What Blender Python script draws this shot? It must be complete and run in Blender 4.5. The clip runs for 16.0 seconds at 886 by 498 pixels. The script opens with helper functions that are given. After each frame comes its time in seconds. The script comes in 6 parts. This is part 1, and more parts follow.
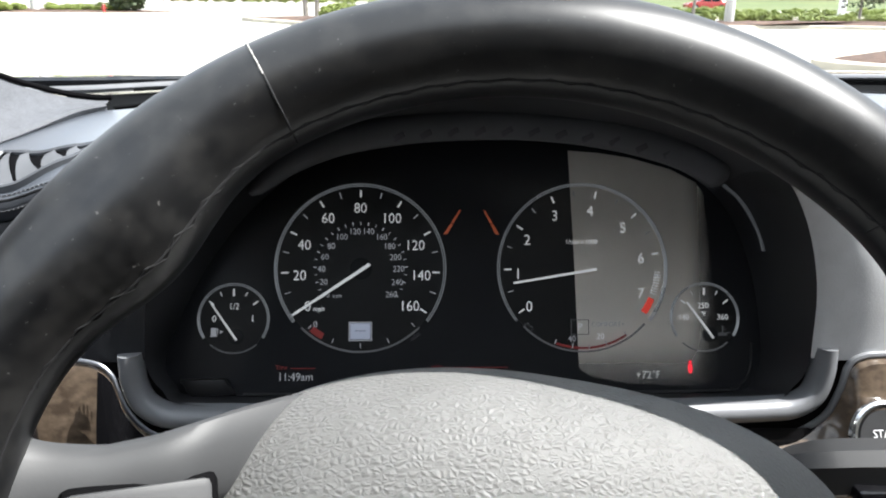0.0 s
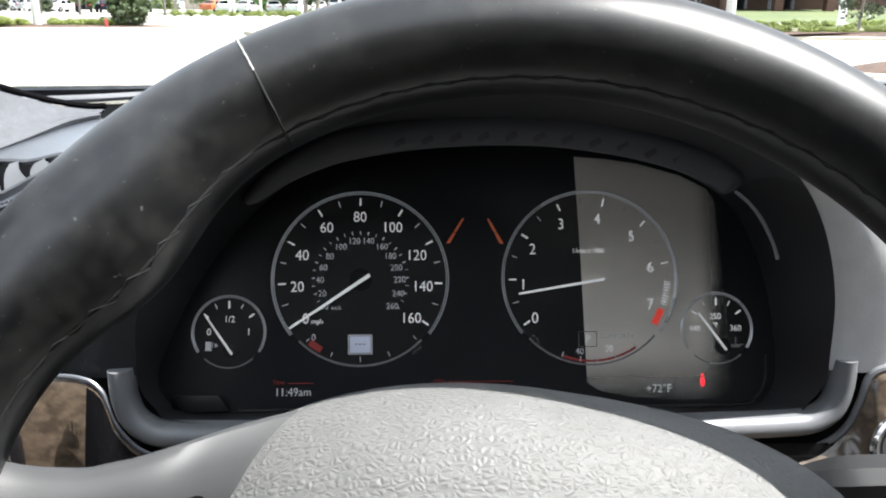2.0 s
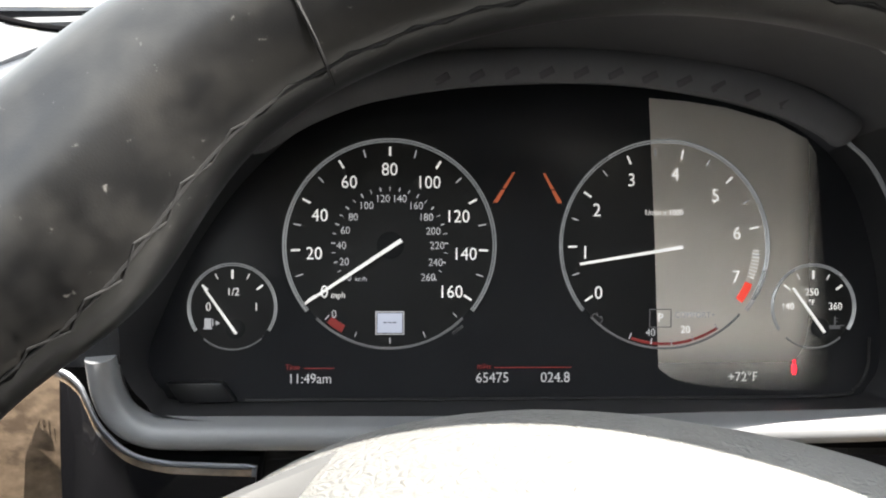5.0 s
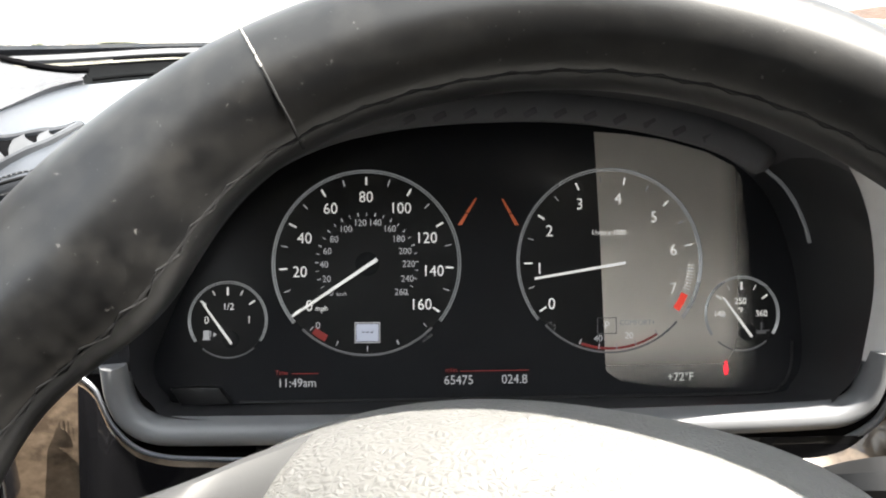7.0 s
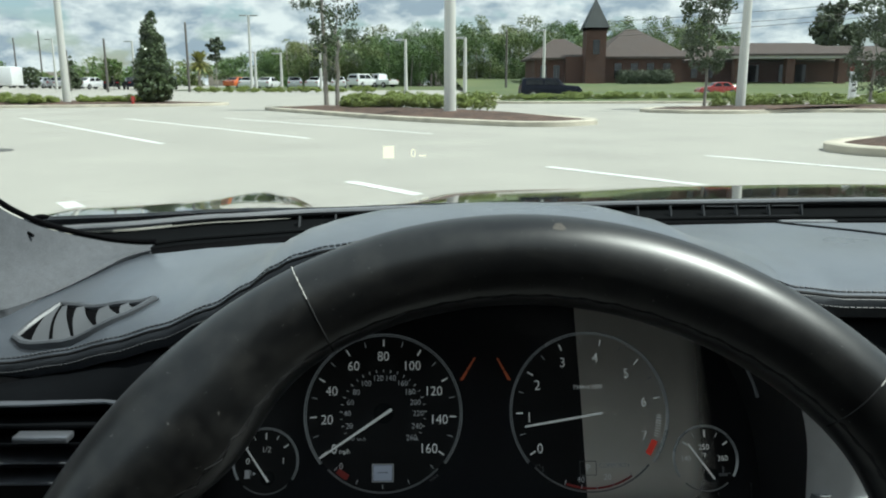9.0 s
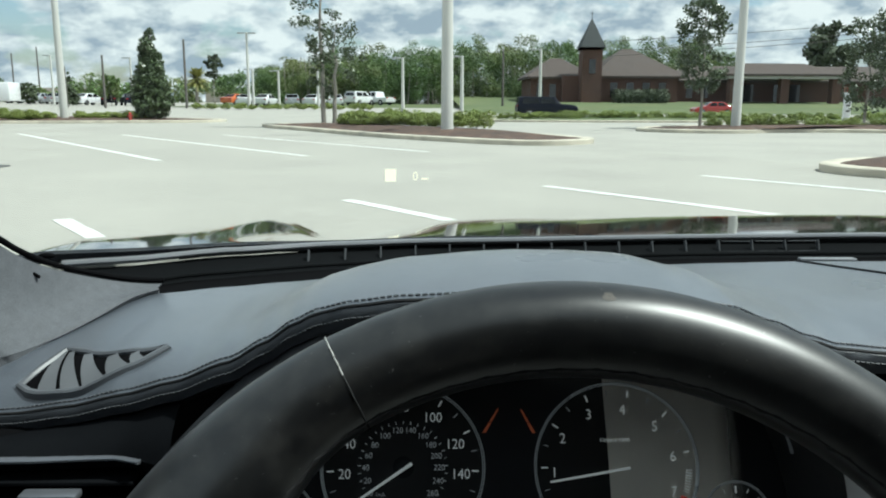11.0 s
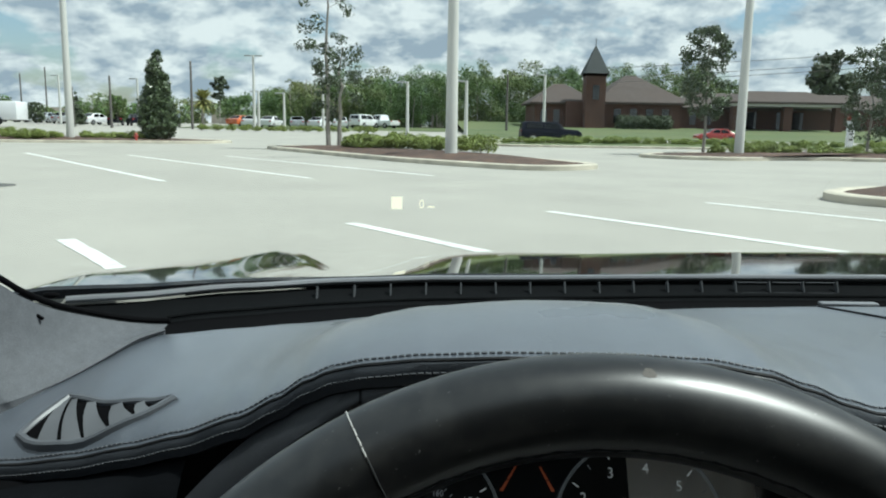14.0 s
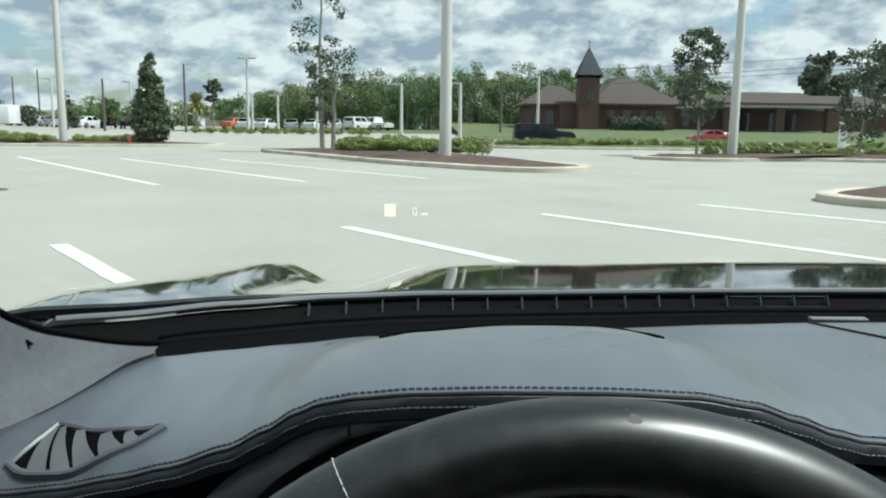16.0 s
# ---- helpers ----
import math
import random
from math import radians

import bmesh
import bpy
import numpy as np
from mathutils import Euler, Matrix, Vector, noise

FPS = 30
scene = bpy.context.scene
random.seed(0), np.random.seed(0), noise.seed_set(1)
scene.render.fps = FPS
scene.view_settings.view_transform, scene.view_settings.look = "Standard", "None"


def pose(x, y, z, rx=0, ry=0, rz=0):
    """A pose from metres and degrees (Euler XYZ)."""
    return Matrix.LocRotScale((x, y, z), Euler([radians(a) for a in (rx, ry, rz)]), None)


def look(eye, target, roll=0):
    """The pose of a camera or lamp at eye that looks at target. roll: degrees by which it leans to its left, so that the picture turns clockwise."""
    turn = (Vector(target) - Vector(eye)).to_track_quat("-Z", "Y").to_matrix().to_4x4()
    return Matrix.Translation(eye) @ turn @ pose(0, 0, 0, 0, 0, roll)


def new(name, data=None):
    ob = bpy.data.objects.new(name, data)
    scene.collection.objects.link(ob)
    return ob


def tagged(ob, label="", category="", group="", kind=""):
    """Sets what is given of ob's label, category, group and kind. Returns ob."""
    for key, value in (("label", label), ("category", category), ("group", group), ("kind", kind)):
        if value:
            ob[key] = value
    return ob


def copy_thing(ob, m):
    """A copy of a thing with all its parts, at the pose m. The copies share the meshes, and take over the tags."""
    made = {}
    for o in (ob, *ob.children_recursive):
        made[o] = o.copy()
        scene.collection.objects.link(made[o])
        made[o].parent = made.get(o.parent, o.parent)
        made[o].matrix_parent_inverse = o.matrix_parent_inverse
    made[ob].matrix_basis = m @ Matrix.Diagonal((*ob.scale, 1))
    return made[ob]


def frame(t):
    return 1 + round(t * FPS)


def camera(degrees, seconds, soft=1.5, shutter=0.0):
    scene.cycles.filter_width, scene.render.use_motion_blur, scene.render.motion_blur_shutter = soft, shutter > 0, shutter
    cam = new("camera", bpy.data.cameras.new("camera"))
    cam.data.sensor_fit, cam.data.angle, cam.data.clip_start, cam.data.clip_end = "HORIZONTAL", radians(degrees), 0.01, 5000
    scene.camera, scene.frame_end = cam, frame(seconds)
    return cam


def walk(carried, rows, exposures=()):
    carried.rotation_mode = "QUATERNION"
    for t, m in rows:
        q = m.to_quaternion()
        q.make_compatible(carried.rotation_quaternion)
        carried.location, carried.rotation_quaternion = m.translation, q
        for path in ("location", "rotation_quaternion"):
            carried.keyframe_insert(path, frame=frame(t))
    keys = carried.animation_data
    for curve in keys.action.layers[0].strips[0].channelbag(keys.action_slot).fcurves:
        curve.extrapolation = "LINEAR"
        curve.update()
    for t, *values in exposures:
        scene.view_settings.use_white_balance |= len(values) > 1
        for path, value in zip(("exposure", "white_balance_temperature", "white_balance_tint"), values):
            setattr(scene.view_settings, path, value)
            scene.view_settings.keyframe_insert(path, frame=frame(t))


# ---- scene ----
cam = camera(60.0, 16.0, 2.0)

PATH = [
    (0, (-0.03, -0.434, 1.025), (0.039, 1.465, 0.401), 0.6),
    (0.5, (-0.03, -0.434, 1.025), (0.037, 1.466, 0.405), 0.5),
    (1, (-0.03, -0.431, 1.022), (0.029, 1.47, 0.402), 0.5),
    (1.5, (-0.03, -0.431, 1.023), (0.035, 1.472, 0.411), 0.5),
    (2, (-0.03, -0.42, 1.019), (0.035, 1.489, 0.425), 0.3),
    (2.5, (-0.039, -0.384, 1.009), (0.004, 1.511, 0.372), 0.1),
    (3, (-0.051, -0.349, 1.01), (-0.01, 1.512, 0.279), 0.6),
    (3.5, (-0.053, -0.342, 1.005), (0.008, 1.508, 0.249), 1.0),
    (6, (-0.05, -0.346, 1.012), (0.035, 1.504, 0.258), 0.9),
    (6.5, (-0.046, -0.357, 1.017), (0.045, 1.494, 0.267), 0.8),
    (7, (-0.041, -0.388, 1.029), (0.05, 1.474, 0.306), 0.5),
    (7.5, (-0.037, -0.411, 1.031), (0.013, 1.465, 0.341), -0.1),
    (8, (-0.033, -0.434, 1.033), (-0.032, 1.45, 0.362), -0.5),
    (8.5, (-0.034, -0.453, 1.052), (-0.034, 1.466, 0.488), -0.2),
    (9, (-0.03, -0.464, 1.078), (-0.007, 1.492, 0.659), -0.1),
    (9.5, (-0.032, -0.465, 1.083), (0.003, 1.5, 0.71), -0.2),
    (9.7, (-0.035, -0.463, 1.084), (0.003, 1.503, 0.718), -0.1),
    (12, (-0.048, -0.438, 1.099), (-0.019, 1.525, 0.718), 0.4),
    (12.5, (-0.048, -0.439, 1.1), (-0.02, 1.527, 0.735), 0.4),
    (13, (-0.048, -0.44, 1.1), (-0.018, 1.529, 0.75), 0.6),
    (13.5, (-0.052, -0.433, 1.1), (-0.017, 1.539, 0.77), 0.9),
    (14, (-0.056, -0.426, 1.106), (-0.029, 1.549, 0.79), 0.9),
    (14.5, (-0.056, -0.424, 1.11), (-0.036, 1.551, 0.794), 0.8),
    (15, (-0.052, -0.422, 1.116), (-0.027, 1.552, 0.795), 0.5),
    (15.5, (-0.051, -0.424, 1.12), (-0.015, 1.55, 0.802), 0.7),
    (16, (-0.053, -0.424, 1.121), (-0.012, 1.551, 0.81), 0.7),
]
EXPOSURE = [(0, 1.78, 6250, 9), (1.5, 1.78, 6250, 9), (2.5, 2.1, 6350, 9), (3.5, 2.75, 6700, 9), (6, 2.82, 6800, 9), (7, 2.5, 6800, 9), (8, 1.8, 6600, 9), (8.4, 1.5, 6500, 6),
            (8.7, 0.95, 6400, 0), (9, 0.34, 6050, -4), (9.5, 0.12, 6050, -4), (9.7, 0.12, 6050, -4), (12, 0.54, 5950, -4), (14, 0.27, 5950, -4), (16, 0.29, 5950, -4)]
walk(cam, [(t, look(eye, target, roll)) for t, eye, target, roll in PATH], EXPOSURE)


# ---- world and sun ----
SUN_WAY = Vector((0.52, -0.065, 0.84)).normalized()
world = bpy.data.worlds.new("sky")
scene.world = world
world.use_nodes = True
wt = world.node_tree
wt.nodes.clear()


def wnode(kind, **kw):
    n = wt.nodes.new(kind)
    for k, v in kw.items():
        n.inputs[k].default_value = v
    return n


sky = wt.nodes.new("ShaderNodeTexSky")
sky.sky_type = "NISHITA"
sky.sun_disc = False
sky.sun_elevation = math.asin(SUN_WAY.z)
sky.sun_rotation = math.atan2(SUN_WAY.x, SUN_WAY.y)
sky.dust_density = 1.5
coord = wt.nodes.new("ShaderNodeTexCoord")
sep = wt.nodes.new("ShaderNodeSeparateXYZ")
wt.links.new(coord.outputs["Generated"], sep.inputs[0])
lift = wt.nodes.new("ShaderNodeMath")
lift.operation = "ADD"
lift.inputs[1].default_value = 0.55
zmax = wt.nodes.new("ShaderNodeMath")
zmax.operation = "MAXIMUM"
zmax.inputs[1].default_value = 0.0
wt.links.new(sep.outputs[2], zmax.inputs[0])
wt.links.new(zmax.outputs[0], lift.inputs[0])
flat = wt.nodes.new("ShaderNodeVectorMath")
flat.operation = "DIVIDE"
wt.links.new(coord.outputs["Generated"], flat.inputs[0])
lift3 = wt.nodes.new("ShaderNodeCombineXYZ")
for k in range(3):
    wt.links.new(lift.outputs[0], lift3.inputs[k])
wt.links.new(lift3.outputs[0], flat.inputs[1])
big = wnode("ShaderNodeTexNoise", Scale=6.5, Detail=9.0, Roughness=0.55, Distortion=0.0)
fine = wnode("ShaderNodeTexNoise", Scale=12.0, Detail=9.0, Roughness=0.56, Distortion=0.0)
shift = wt.nodes.new("ShaderNodeVectorMath")
shift.operation = "ADD"
shift.inputs[1].default_value = (3.1, 0.35, 0.07)
wide = wt.nodes.new("ShaderNodeVectorMath")
wide.operation = "MULTIPLY"
wide.inputs[1].default_value = (1.0, 1.0, 1.5)
wt.links.new(flat.outputs[0], wide.inputs[0])
wt.links.new(wide.outputs[0], big.inputs["Vector"])
wt.links.new(wide.outputs[0], shift.inputs[0])
wt.links.new(shift.outputs[0], fine.inputs["Vector"])
cover = wt.nodes.new("ShaderNodeValToRGB")
cover.color_ramp.elements[0].position = 0.36
cover.color_ramp.elements[1].position = 0.45
wt.links.new(big.outputs["Fac"], cover.inputs[0])
tone = wt.nodes.new("ShaderNodeValToRGB")
tone.color_ramp.elements[0].position = 0.41
tone.color_ramp.elements[0].color = (7.0, 7.1, 7.1, 1)
tone.color_ramp.elements[1].position = 0.61
tone.color_ramp.elements[1].color = (3.0, 3.5, 4.1, 1)
wt.links.new(fine.outputs["Fac"], tone.inputs[0])
mixer = wt.nodes.new("ShaderNodeMix")
mixer.data_type = "RGBA"
wt.links.new(cover.outputs[0], mixer.inputs[0])
wt.links.new(sky.outputs[0], mixer.inputs[6])
wt.links.new(tone.outputs[0], mixer.inputs[7])
back = wnode("ShaderNodeBackground", Strength=0.10)
wt.links.new(mixer.outputs[2], back.inputs[0])
wout = wt.nodes.new("ShaderNodeOutputWorld")
wt.links.new(back.outputs[0], wout.inputs[0])

sun_data = bpy.data.lights.new("sun", "SUN")
sun_data.energy = 4.3
sun_data.angle = radians(0.53)
sun_data.color = (1.0, 0.96, 0.90)
sun = new("sun", sun_data)
sun.matrix_world = look(tuple(SUN_WAY * 50), (0, 0, 0))

# ---- materials ----
def material(name, color, rough=0.5, metal=0.0, vary=0.15, scale=40.0, bump=0.0, bump_scale=None, coat=0.0, coat_rough=0.04, spec=0.5,
             emit=None, power=0.0, kind="noise", stretch=(1, 1, 1), rough_vary=0.1, island=0.0, alpha=1.0, sheen=0.0, fleck=None, second=None, second_scale=3.0, second_mix=0.5, second_soft=0.0):
    """Principled surface: base colour varied at two scales, roughness varied, and a fine relief."""
    m = bpy.data.materials.new(name)
    m.use_nodes = True
    t = m.node_tree
    p = t.nodes["Principled BSDF"]
    p.inputs["Roughness"].default_value = rough
    p.inputs["Metallic"].default_value = metal
    p.inputs["Coat Weight"].default_value = coat
    p.inputs["Coat Roughness"].default_value = coat_rough
    p.inputs["Specular IOR Level"].default_value = spec
    p.inputs["Alpha"].default_value = alpha
    p.inputs["Sheen Weight"].default_value = sheen
    co = t.nodes.new("ShaderNodeTexCoord")
    mp = t.nodes.new("ShaderNodeMapping")
    mp.inputs["Scale"].default_value = stretch
    t.links.new(co.outputs["Object"], mp.inputs[0])
    n1 = t.nodes.new("ShaderNodeTexNoise")
    n1.inputs["Scale"].default_value = scale
    n1.inputs["Detail"].default_value = 6
    t.links.new(mp.outputs[0], n1.inputs["Vector"])
    n2 = t.nodes.new("ShaderNodeTexNoise")
    n2.inputs["Scale"].default_value = scale * 0.11
    n2.inputs["Detail"].default_value = 4
    t.links.new(mp.outputs[0], n2.inputs["Vector"])
    add = t.nodes.new("ShaderNodeMath")
    add.operation = "ADD"
    t.links.new(n1.outputs["Fac"], add.inputs[0])
    t.links.new(n2.outputs["Fac"], add.inputs[1])
    last = add.outputs[0]
    if island:
        info = t.nodes.new("ShaderNodeObjectInfo")
        geo = t.nodes.new("ShaderNodeNewGeometry")
        s1 = t.nodes.new("ShaderNodeMath")
        s1.operation = "MULTIPLY_ADD"
        s1.inputs[1].default_value = island
        t.links.new(info.outputs["Random"], s1.inputs[0])
        t.links.new(last, s1.inputs[2])
        s2 = t.nodes.new("ShaderNodeMath")
        s2.operation = "MULTIPLY_ADD"
        s2.inputs[1].default_value = island
        t.links.new(geo.outputs["Random Per Island"], s2.inputs[0])
        t.links.new(s1.outputs[0], s2.inputs[2])
        last = s2.outputs[0]
    rg = t.nodes.new("ShaderNodeMapRange")
    rg.inputs["From Min"].default_value = 0.6
    rg.inputs["From Max"].default_value = 1.4 + 2 * island
    rg.inputs["To Min"].default_value = 1 - vary
    rg.inputs["To Max"].default_value = 1 + vary
    t.links.new(last, rg.inputs[0])
    mul = t.nodes.new("ShaderNodeVectorMath")
    mul.operation = "SCALE"
    mul.inputs[0].default_value = color[:3]
    t.links.new(rg.outputs[0], mul.inputs["Scale"])
    tint = mul.outputs[0]
    if second:
        n3 = t.nodes.new("ShaderNodeTexNoise")
        n3.inputs["Scale"].default_value = second_scale
        n3.inputs["Detail"].default_value = 5
        t.links.new(mp.outputs[0], n3.inputs["Vector"])
        r3 = t.nodes.new("ShaderNodeMapRange")
        r3.inputs["From Min"].default_value = 0.45 - second_soft
        r3.inputs["From Max"].default_value = 0.62 + second_soft
        r3.inputs["To Max"].default_value = second_mix
        t.links.new(n3.outputs["Fac"], r3.inputs[0])
        share = r3.outputs[0]
        mx = t.nodes.new("ShaderNodeMix")
        mx.data_type = "RGBA"
        mx.inputs[7].default_value = (*second, 1)
        t.links.new(share, mx.inputs[0])
        t.links.new(tint, mx.inputs[6])
        tint = mx.outputs[2]
    if fleck:
        n4 = t.nodes.new("ShaderNodeTexNoise")
        n4.inputs["Scale"].default_value = scale * 5.5
        n4.inputs["Detail"].default_value = 3
        t.links.new(mp.outputs[0], n4.inputs["Vector"])
        r4 = t.nodes.new("ShaderNodeMapRange")
        r4.inputs["From Min"].default_value = 0.70
        r4.inputs["From Max"].default_value = 0.77
        t.links.new(n4.outputs["Fac"], r4.inputs[0])
        m4 = t.nodes.new("ShaderNodeMix")
        m4.data_type = "RGBA"
        m4.inputs[7].default_value = (*fleck, 1)
        t.links.new(r4.outputs[0], m4.inputs[0])
        t.links.new(tint, m4.inputs[6])
        tint = m4.outputs[2]
    t.links.new(tint, p.inputs["Base Color"])
    rr = t.nodes.new("ShaderNodeMapRange")
    rr.inputs["From Min"].default_value = 0.3
    rr.inputs["From Max"].default_value = 0.7
    rr.inputs["To Min"].default_value = max(0.02, rough - rough_vary)
    rr.inputs["To Max"].default_value = min(1, rough + rough_vary)
    t.links.new(n2.outputs["Fac"], rr.inputs[0])
    t.links.new(rr.outputs[0], p.inputs["Roughness"])
    if bump:
        bs = bump_scale or scale * 4
        if kind == "leather":
            tex = t.nodes.new("ShaderNodeTexVoronoi")
            tex.feature = "DISTANCE_TO_EDGE"
            tex.inputs["Scale"].default_value = bs
            warp = t.nodes.new("ShaderNodeTexNoise")
            warp.inputs["Scale"].default_value = bs * 0.45
            warp.inputs["Detail"].default_value = 3
            t.links.new(mp.outputs[0], warp.inputs["Vector"])
            wa = t.nodes.new("ShaderNodeVectorMath")
            wa.operation = "MULTIPLY_ADD"
            wa.inputs[1].default_value = (1.6 / bs,) * 3
            t.links.new(warp.outputs["Color"], wa.inputs[0])
            t.links.new(mp.outputs[0], wa.inputs[2])
            t.links.new(wa.outputs[0], tex.inputs["Vector"])
            cl = t.nodes.new("ShaderNodeMapRange")
            cl.interpolation_type = "SMOOTHSTEP"
            cl.inputs["From Max"].default_value = 0.50
            t.links.new(tex.outputs["Distance"], cl.inputs[0])
            height = cl.outputs[0]
        else:
            tex = t.nodes.new("ShaderNodeTexNoise")
            tex.inputs["Scale"].default_value = bs
            tex.inputs["Detail"].default_value = 5
            t.links.new(mp.outputs[0], tex.inputs["Vector"])
            height = tex.outputs["Fac"]
        bp = t.nodes.new("ShaderNodeBump")
        bp.inputs["Strength"].default_value = min(1.0, bump)
        bp.inputs["Distance"].default_value = 0.6 / bs
        t.links.new(height, bp.inputs["Height"])
        t.links.new(bp.outputs[0], p.inputs["Normal"])
    if emit:
        p.inputs["Emission Color"].default_value = (*emit, 1)
        p.inputs["Emission Strength"].default_value = power
    return m


def glass_pane(name, tint=(1, 1, 1), gloss=0.014):
    m = bpy.data.materials.new(name)
    m.use_nodes = True
    t = m.node_tree
    t.nodes.clear()
    out = t.nodes.new("ShaderNodeOutputMaterial")
    clear = t.nodes.new("ShaderNodeBsdfTransparent")
    clear.inputs[0].default_value = (*tint, 1)
    shine = t.nodes.new("ShaderNodeBsdfGlossy")
    shine.inputs["Roughness"].default_value = 0.02
    face = t.nodes.new("ShaderNodeLayerWeight")
    face.inputs["Blend"].default_value = 0.5
    steep = t.nodes.new("ShaderNodeMath")
    steep.operation = "POWER"
    steep.inputs[1].default_value = 5.0
    t.links.new(face.outputs["Facing"], steep.inputs[0])
    fres = t.nodes.new("ShaderNodeMath")
    fres.operation = "MULTIPLY_ADD"
    fres.inputs[1].default_value = 0.16
    fres.inputs[2].default_value = gloss
    t.links.new(steep.outputs[0], fres.inputs[0])
    mx = t.nodes.new("ShaderNodeMixShader")
    t.links.new(fres.outputs[0], mx.inputs[0])
    t.links.new(clear.outputs[0], mx.inputs[1])
    t.links.new(shine.outputs[0], mx.inputs[2])
    t.links.new(mx.outputs[0], out.inputs[0])
    return m


M = {}
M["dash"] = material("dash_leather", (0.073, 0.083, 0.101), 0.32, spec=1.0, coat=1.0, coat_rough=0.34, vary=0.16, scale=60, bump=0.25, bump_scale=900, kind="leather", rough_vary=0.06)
# Near-black: on the fascias, shade below the seam is put into the colour.
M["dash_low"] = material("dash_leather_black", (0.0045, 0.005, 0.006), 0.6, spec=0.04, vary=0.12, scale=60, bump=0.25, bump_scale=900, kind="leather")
M["rim"] = material("rim_leather", (0.0042, 0.0044, 0.0050), 0.34, spec=0.68, fleck=(0.09, 0.088, 0.085), vary=0.35, scale=90, bump=0.03, bump_scale=1500, kind="leather", rough_vary=0.07, second=(0.015, 0.0147, 0.0144), second_scale=95, second_mix=0.9, second_soft=0.02)
M["pad"] = material("pad_vinyl", (0.27, 0.27, 0.265), 0.5, vary=0.10, scale=50, bump=0.34, bump_scale=470, stretch=(0.75, 1, 1), kind="leather", rough_vary=0.06)
M["spoke"] = material("spoke_plastic", (0.044, 0.045, 0.047), 0.55, vary=0.08, scale=60, bump=0.05, bump_scale=1200)
M["button"] = material("button_plastic", (0.022, 0.0225, 0.024), 0.42, vary=0.08, scale=60)
M["thread"] = material("pale_thread", (0.42, 0.41, 0.39), 0.7, vary=0.15, scale=300)
M["thread_dark"] = material("dark_thread", (0.08, 0.085, 0.094), 0.6, vary=0.2, scale=300)
M["roll_thread"] = material("roll_thread", (0.05, 0.052, 0.057), 0.6, vary=0.2, scale=300)
M["dent_shade"] = material("visor_dent_shade", (0.095, 0.098, 0.106), 0.7, vary=0.1)
M["scuff"] = material("bare_leather", (0.055, 0.047, 0.039), 0.6, vary=0.5, scale=500)
M["groove"] = material("seam_groove", (0.008, 0.008, 0.009), 0.7, vary=0.1)
M["panel"] = material("display_black", (0.022, 0.023, 0.026), 0.22, vary=0.1, scale=30, rough_vary=0.05, spec=0.18)
M["housing"] = material("housing_black", (0.028, 0.0285, 0.031), 0.5, vary=0.15, scale=40, bump=0.1, bump_scale=1500)
# Darker copy of the visor plastic: shade under the hood is in the colour.
M["hood_shade"] = material("hood_underside", (0.07, 0.072, 0.079), 0.6, vary=0.12, scale=60, bump=0.2, bump_scale=1000)
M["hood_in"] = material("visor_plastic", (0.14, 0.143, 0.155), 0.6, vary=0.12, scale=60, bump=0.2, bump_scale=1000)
M["ring"] = material("satin_ring", (0.42, 0.43, 0.44), 0.32, metal=0.6, vary=0.08, scale=80, emit=(0.8, 0.85, 0.9), power=0.02)
M["ring_dim"] = material("grey_arc", (0.12, 0.12, 0.125), 0.5, vary=0.05, emit=(0.7, 0.75, 0.8), power=0.012)
M["glyph"] = material("white_print", (0.72, 0.73, 0.74), 0.5, vary=0.03, emit=(1, 1, 1), power=0.09)
M["glyph_dim"] = material("grey_print", (0.30, 0.30, 0.31), 0.5, vary=0.03, emit=(0.9, 0.93, 1), power=0.055)
M["glyph_faint"] = material("faint_print", (0.07, 0.07, 0.075), 0.5, vary=0.03, emit=(0.9, 0.93, 1), power=0.012)
M["red"] = material("red_print", (0.45, 0.05, 0.04), 0.5, vary=0.05, emit=(1, 0.08, 0.05), power=0.10)
M["red_dim"] = material("dim_red_print", (0.13, 0.022, 0.022), 0.5, vary=0.05, emit=(1, 0.1, 0.08), power=0.022)
M["red_lamp"] = material("red_lamp", (0.5, 0.02, 0.03), 0.5, vary=0.02, emit=(1, 0.03, 0.05), power=0.35)
M["orange"] = material("orange_print", (0.42, 0.11, 0.045), 0.5, vary=0.03, emit=(1, 0.20, 0.08), power=0.04)
M["screen"] = material("pale_screen", (0.26, 0.28, 0.36), 0.5, vary=0.03, emit=(0.75, 0.82, 1), power=0.07)
M["silver"] = material("satin_silver", (0.19, 0.195, 0.207), 0.45, metal=0.2, vary=0.05, scale=90)
M["chrome"] = material("chrome", (0.75, 0.76, 0.77), 0.14, metal=1.0, vary=0.04, scale=60, rough_vary=0.04)
M["gloss_black"] = material("piano_black", (0.006, 0.006, 0.007), 0.06, vary=0.1, rough_vary=0.03)
# Near-black tone stands for the shade on the left cheek and lip.
M["cheek_shade"] = material("padded_cheek_shaded", (0.016, 0.017, 0.020), 0.5, vary=0.15, scale=60, bump=0.2, bump_scale=900, kind="leather")
# Same leather as the top pad; its shade is painted as a darker tone.
M["roll"] = material("front_roll_shaded", (0.030, 0.033, 0.039), 0.45, vary=0.15, scale=60, bump=0.25, bump_scale=900, kind="leather")
M["lip"] = material("lip_leather_lit", (0.17, 0.176, 0.19), 0.5, vary=0.15, scale=60, bump=0.2, bump_scale=900, kind="leather")
M["trim_edge"] = material("trim_edge_metal", (0.20, 0.21, 0.235), 0.4, metal=0.7, vary=0.05, scale=90)
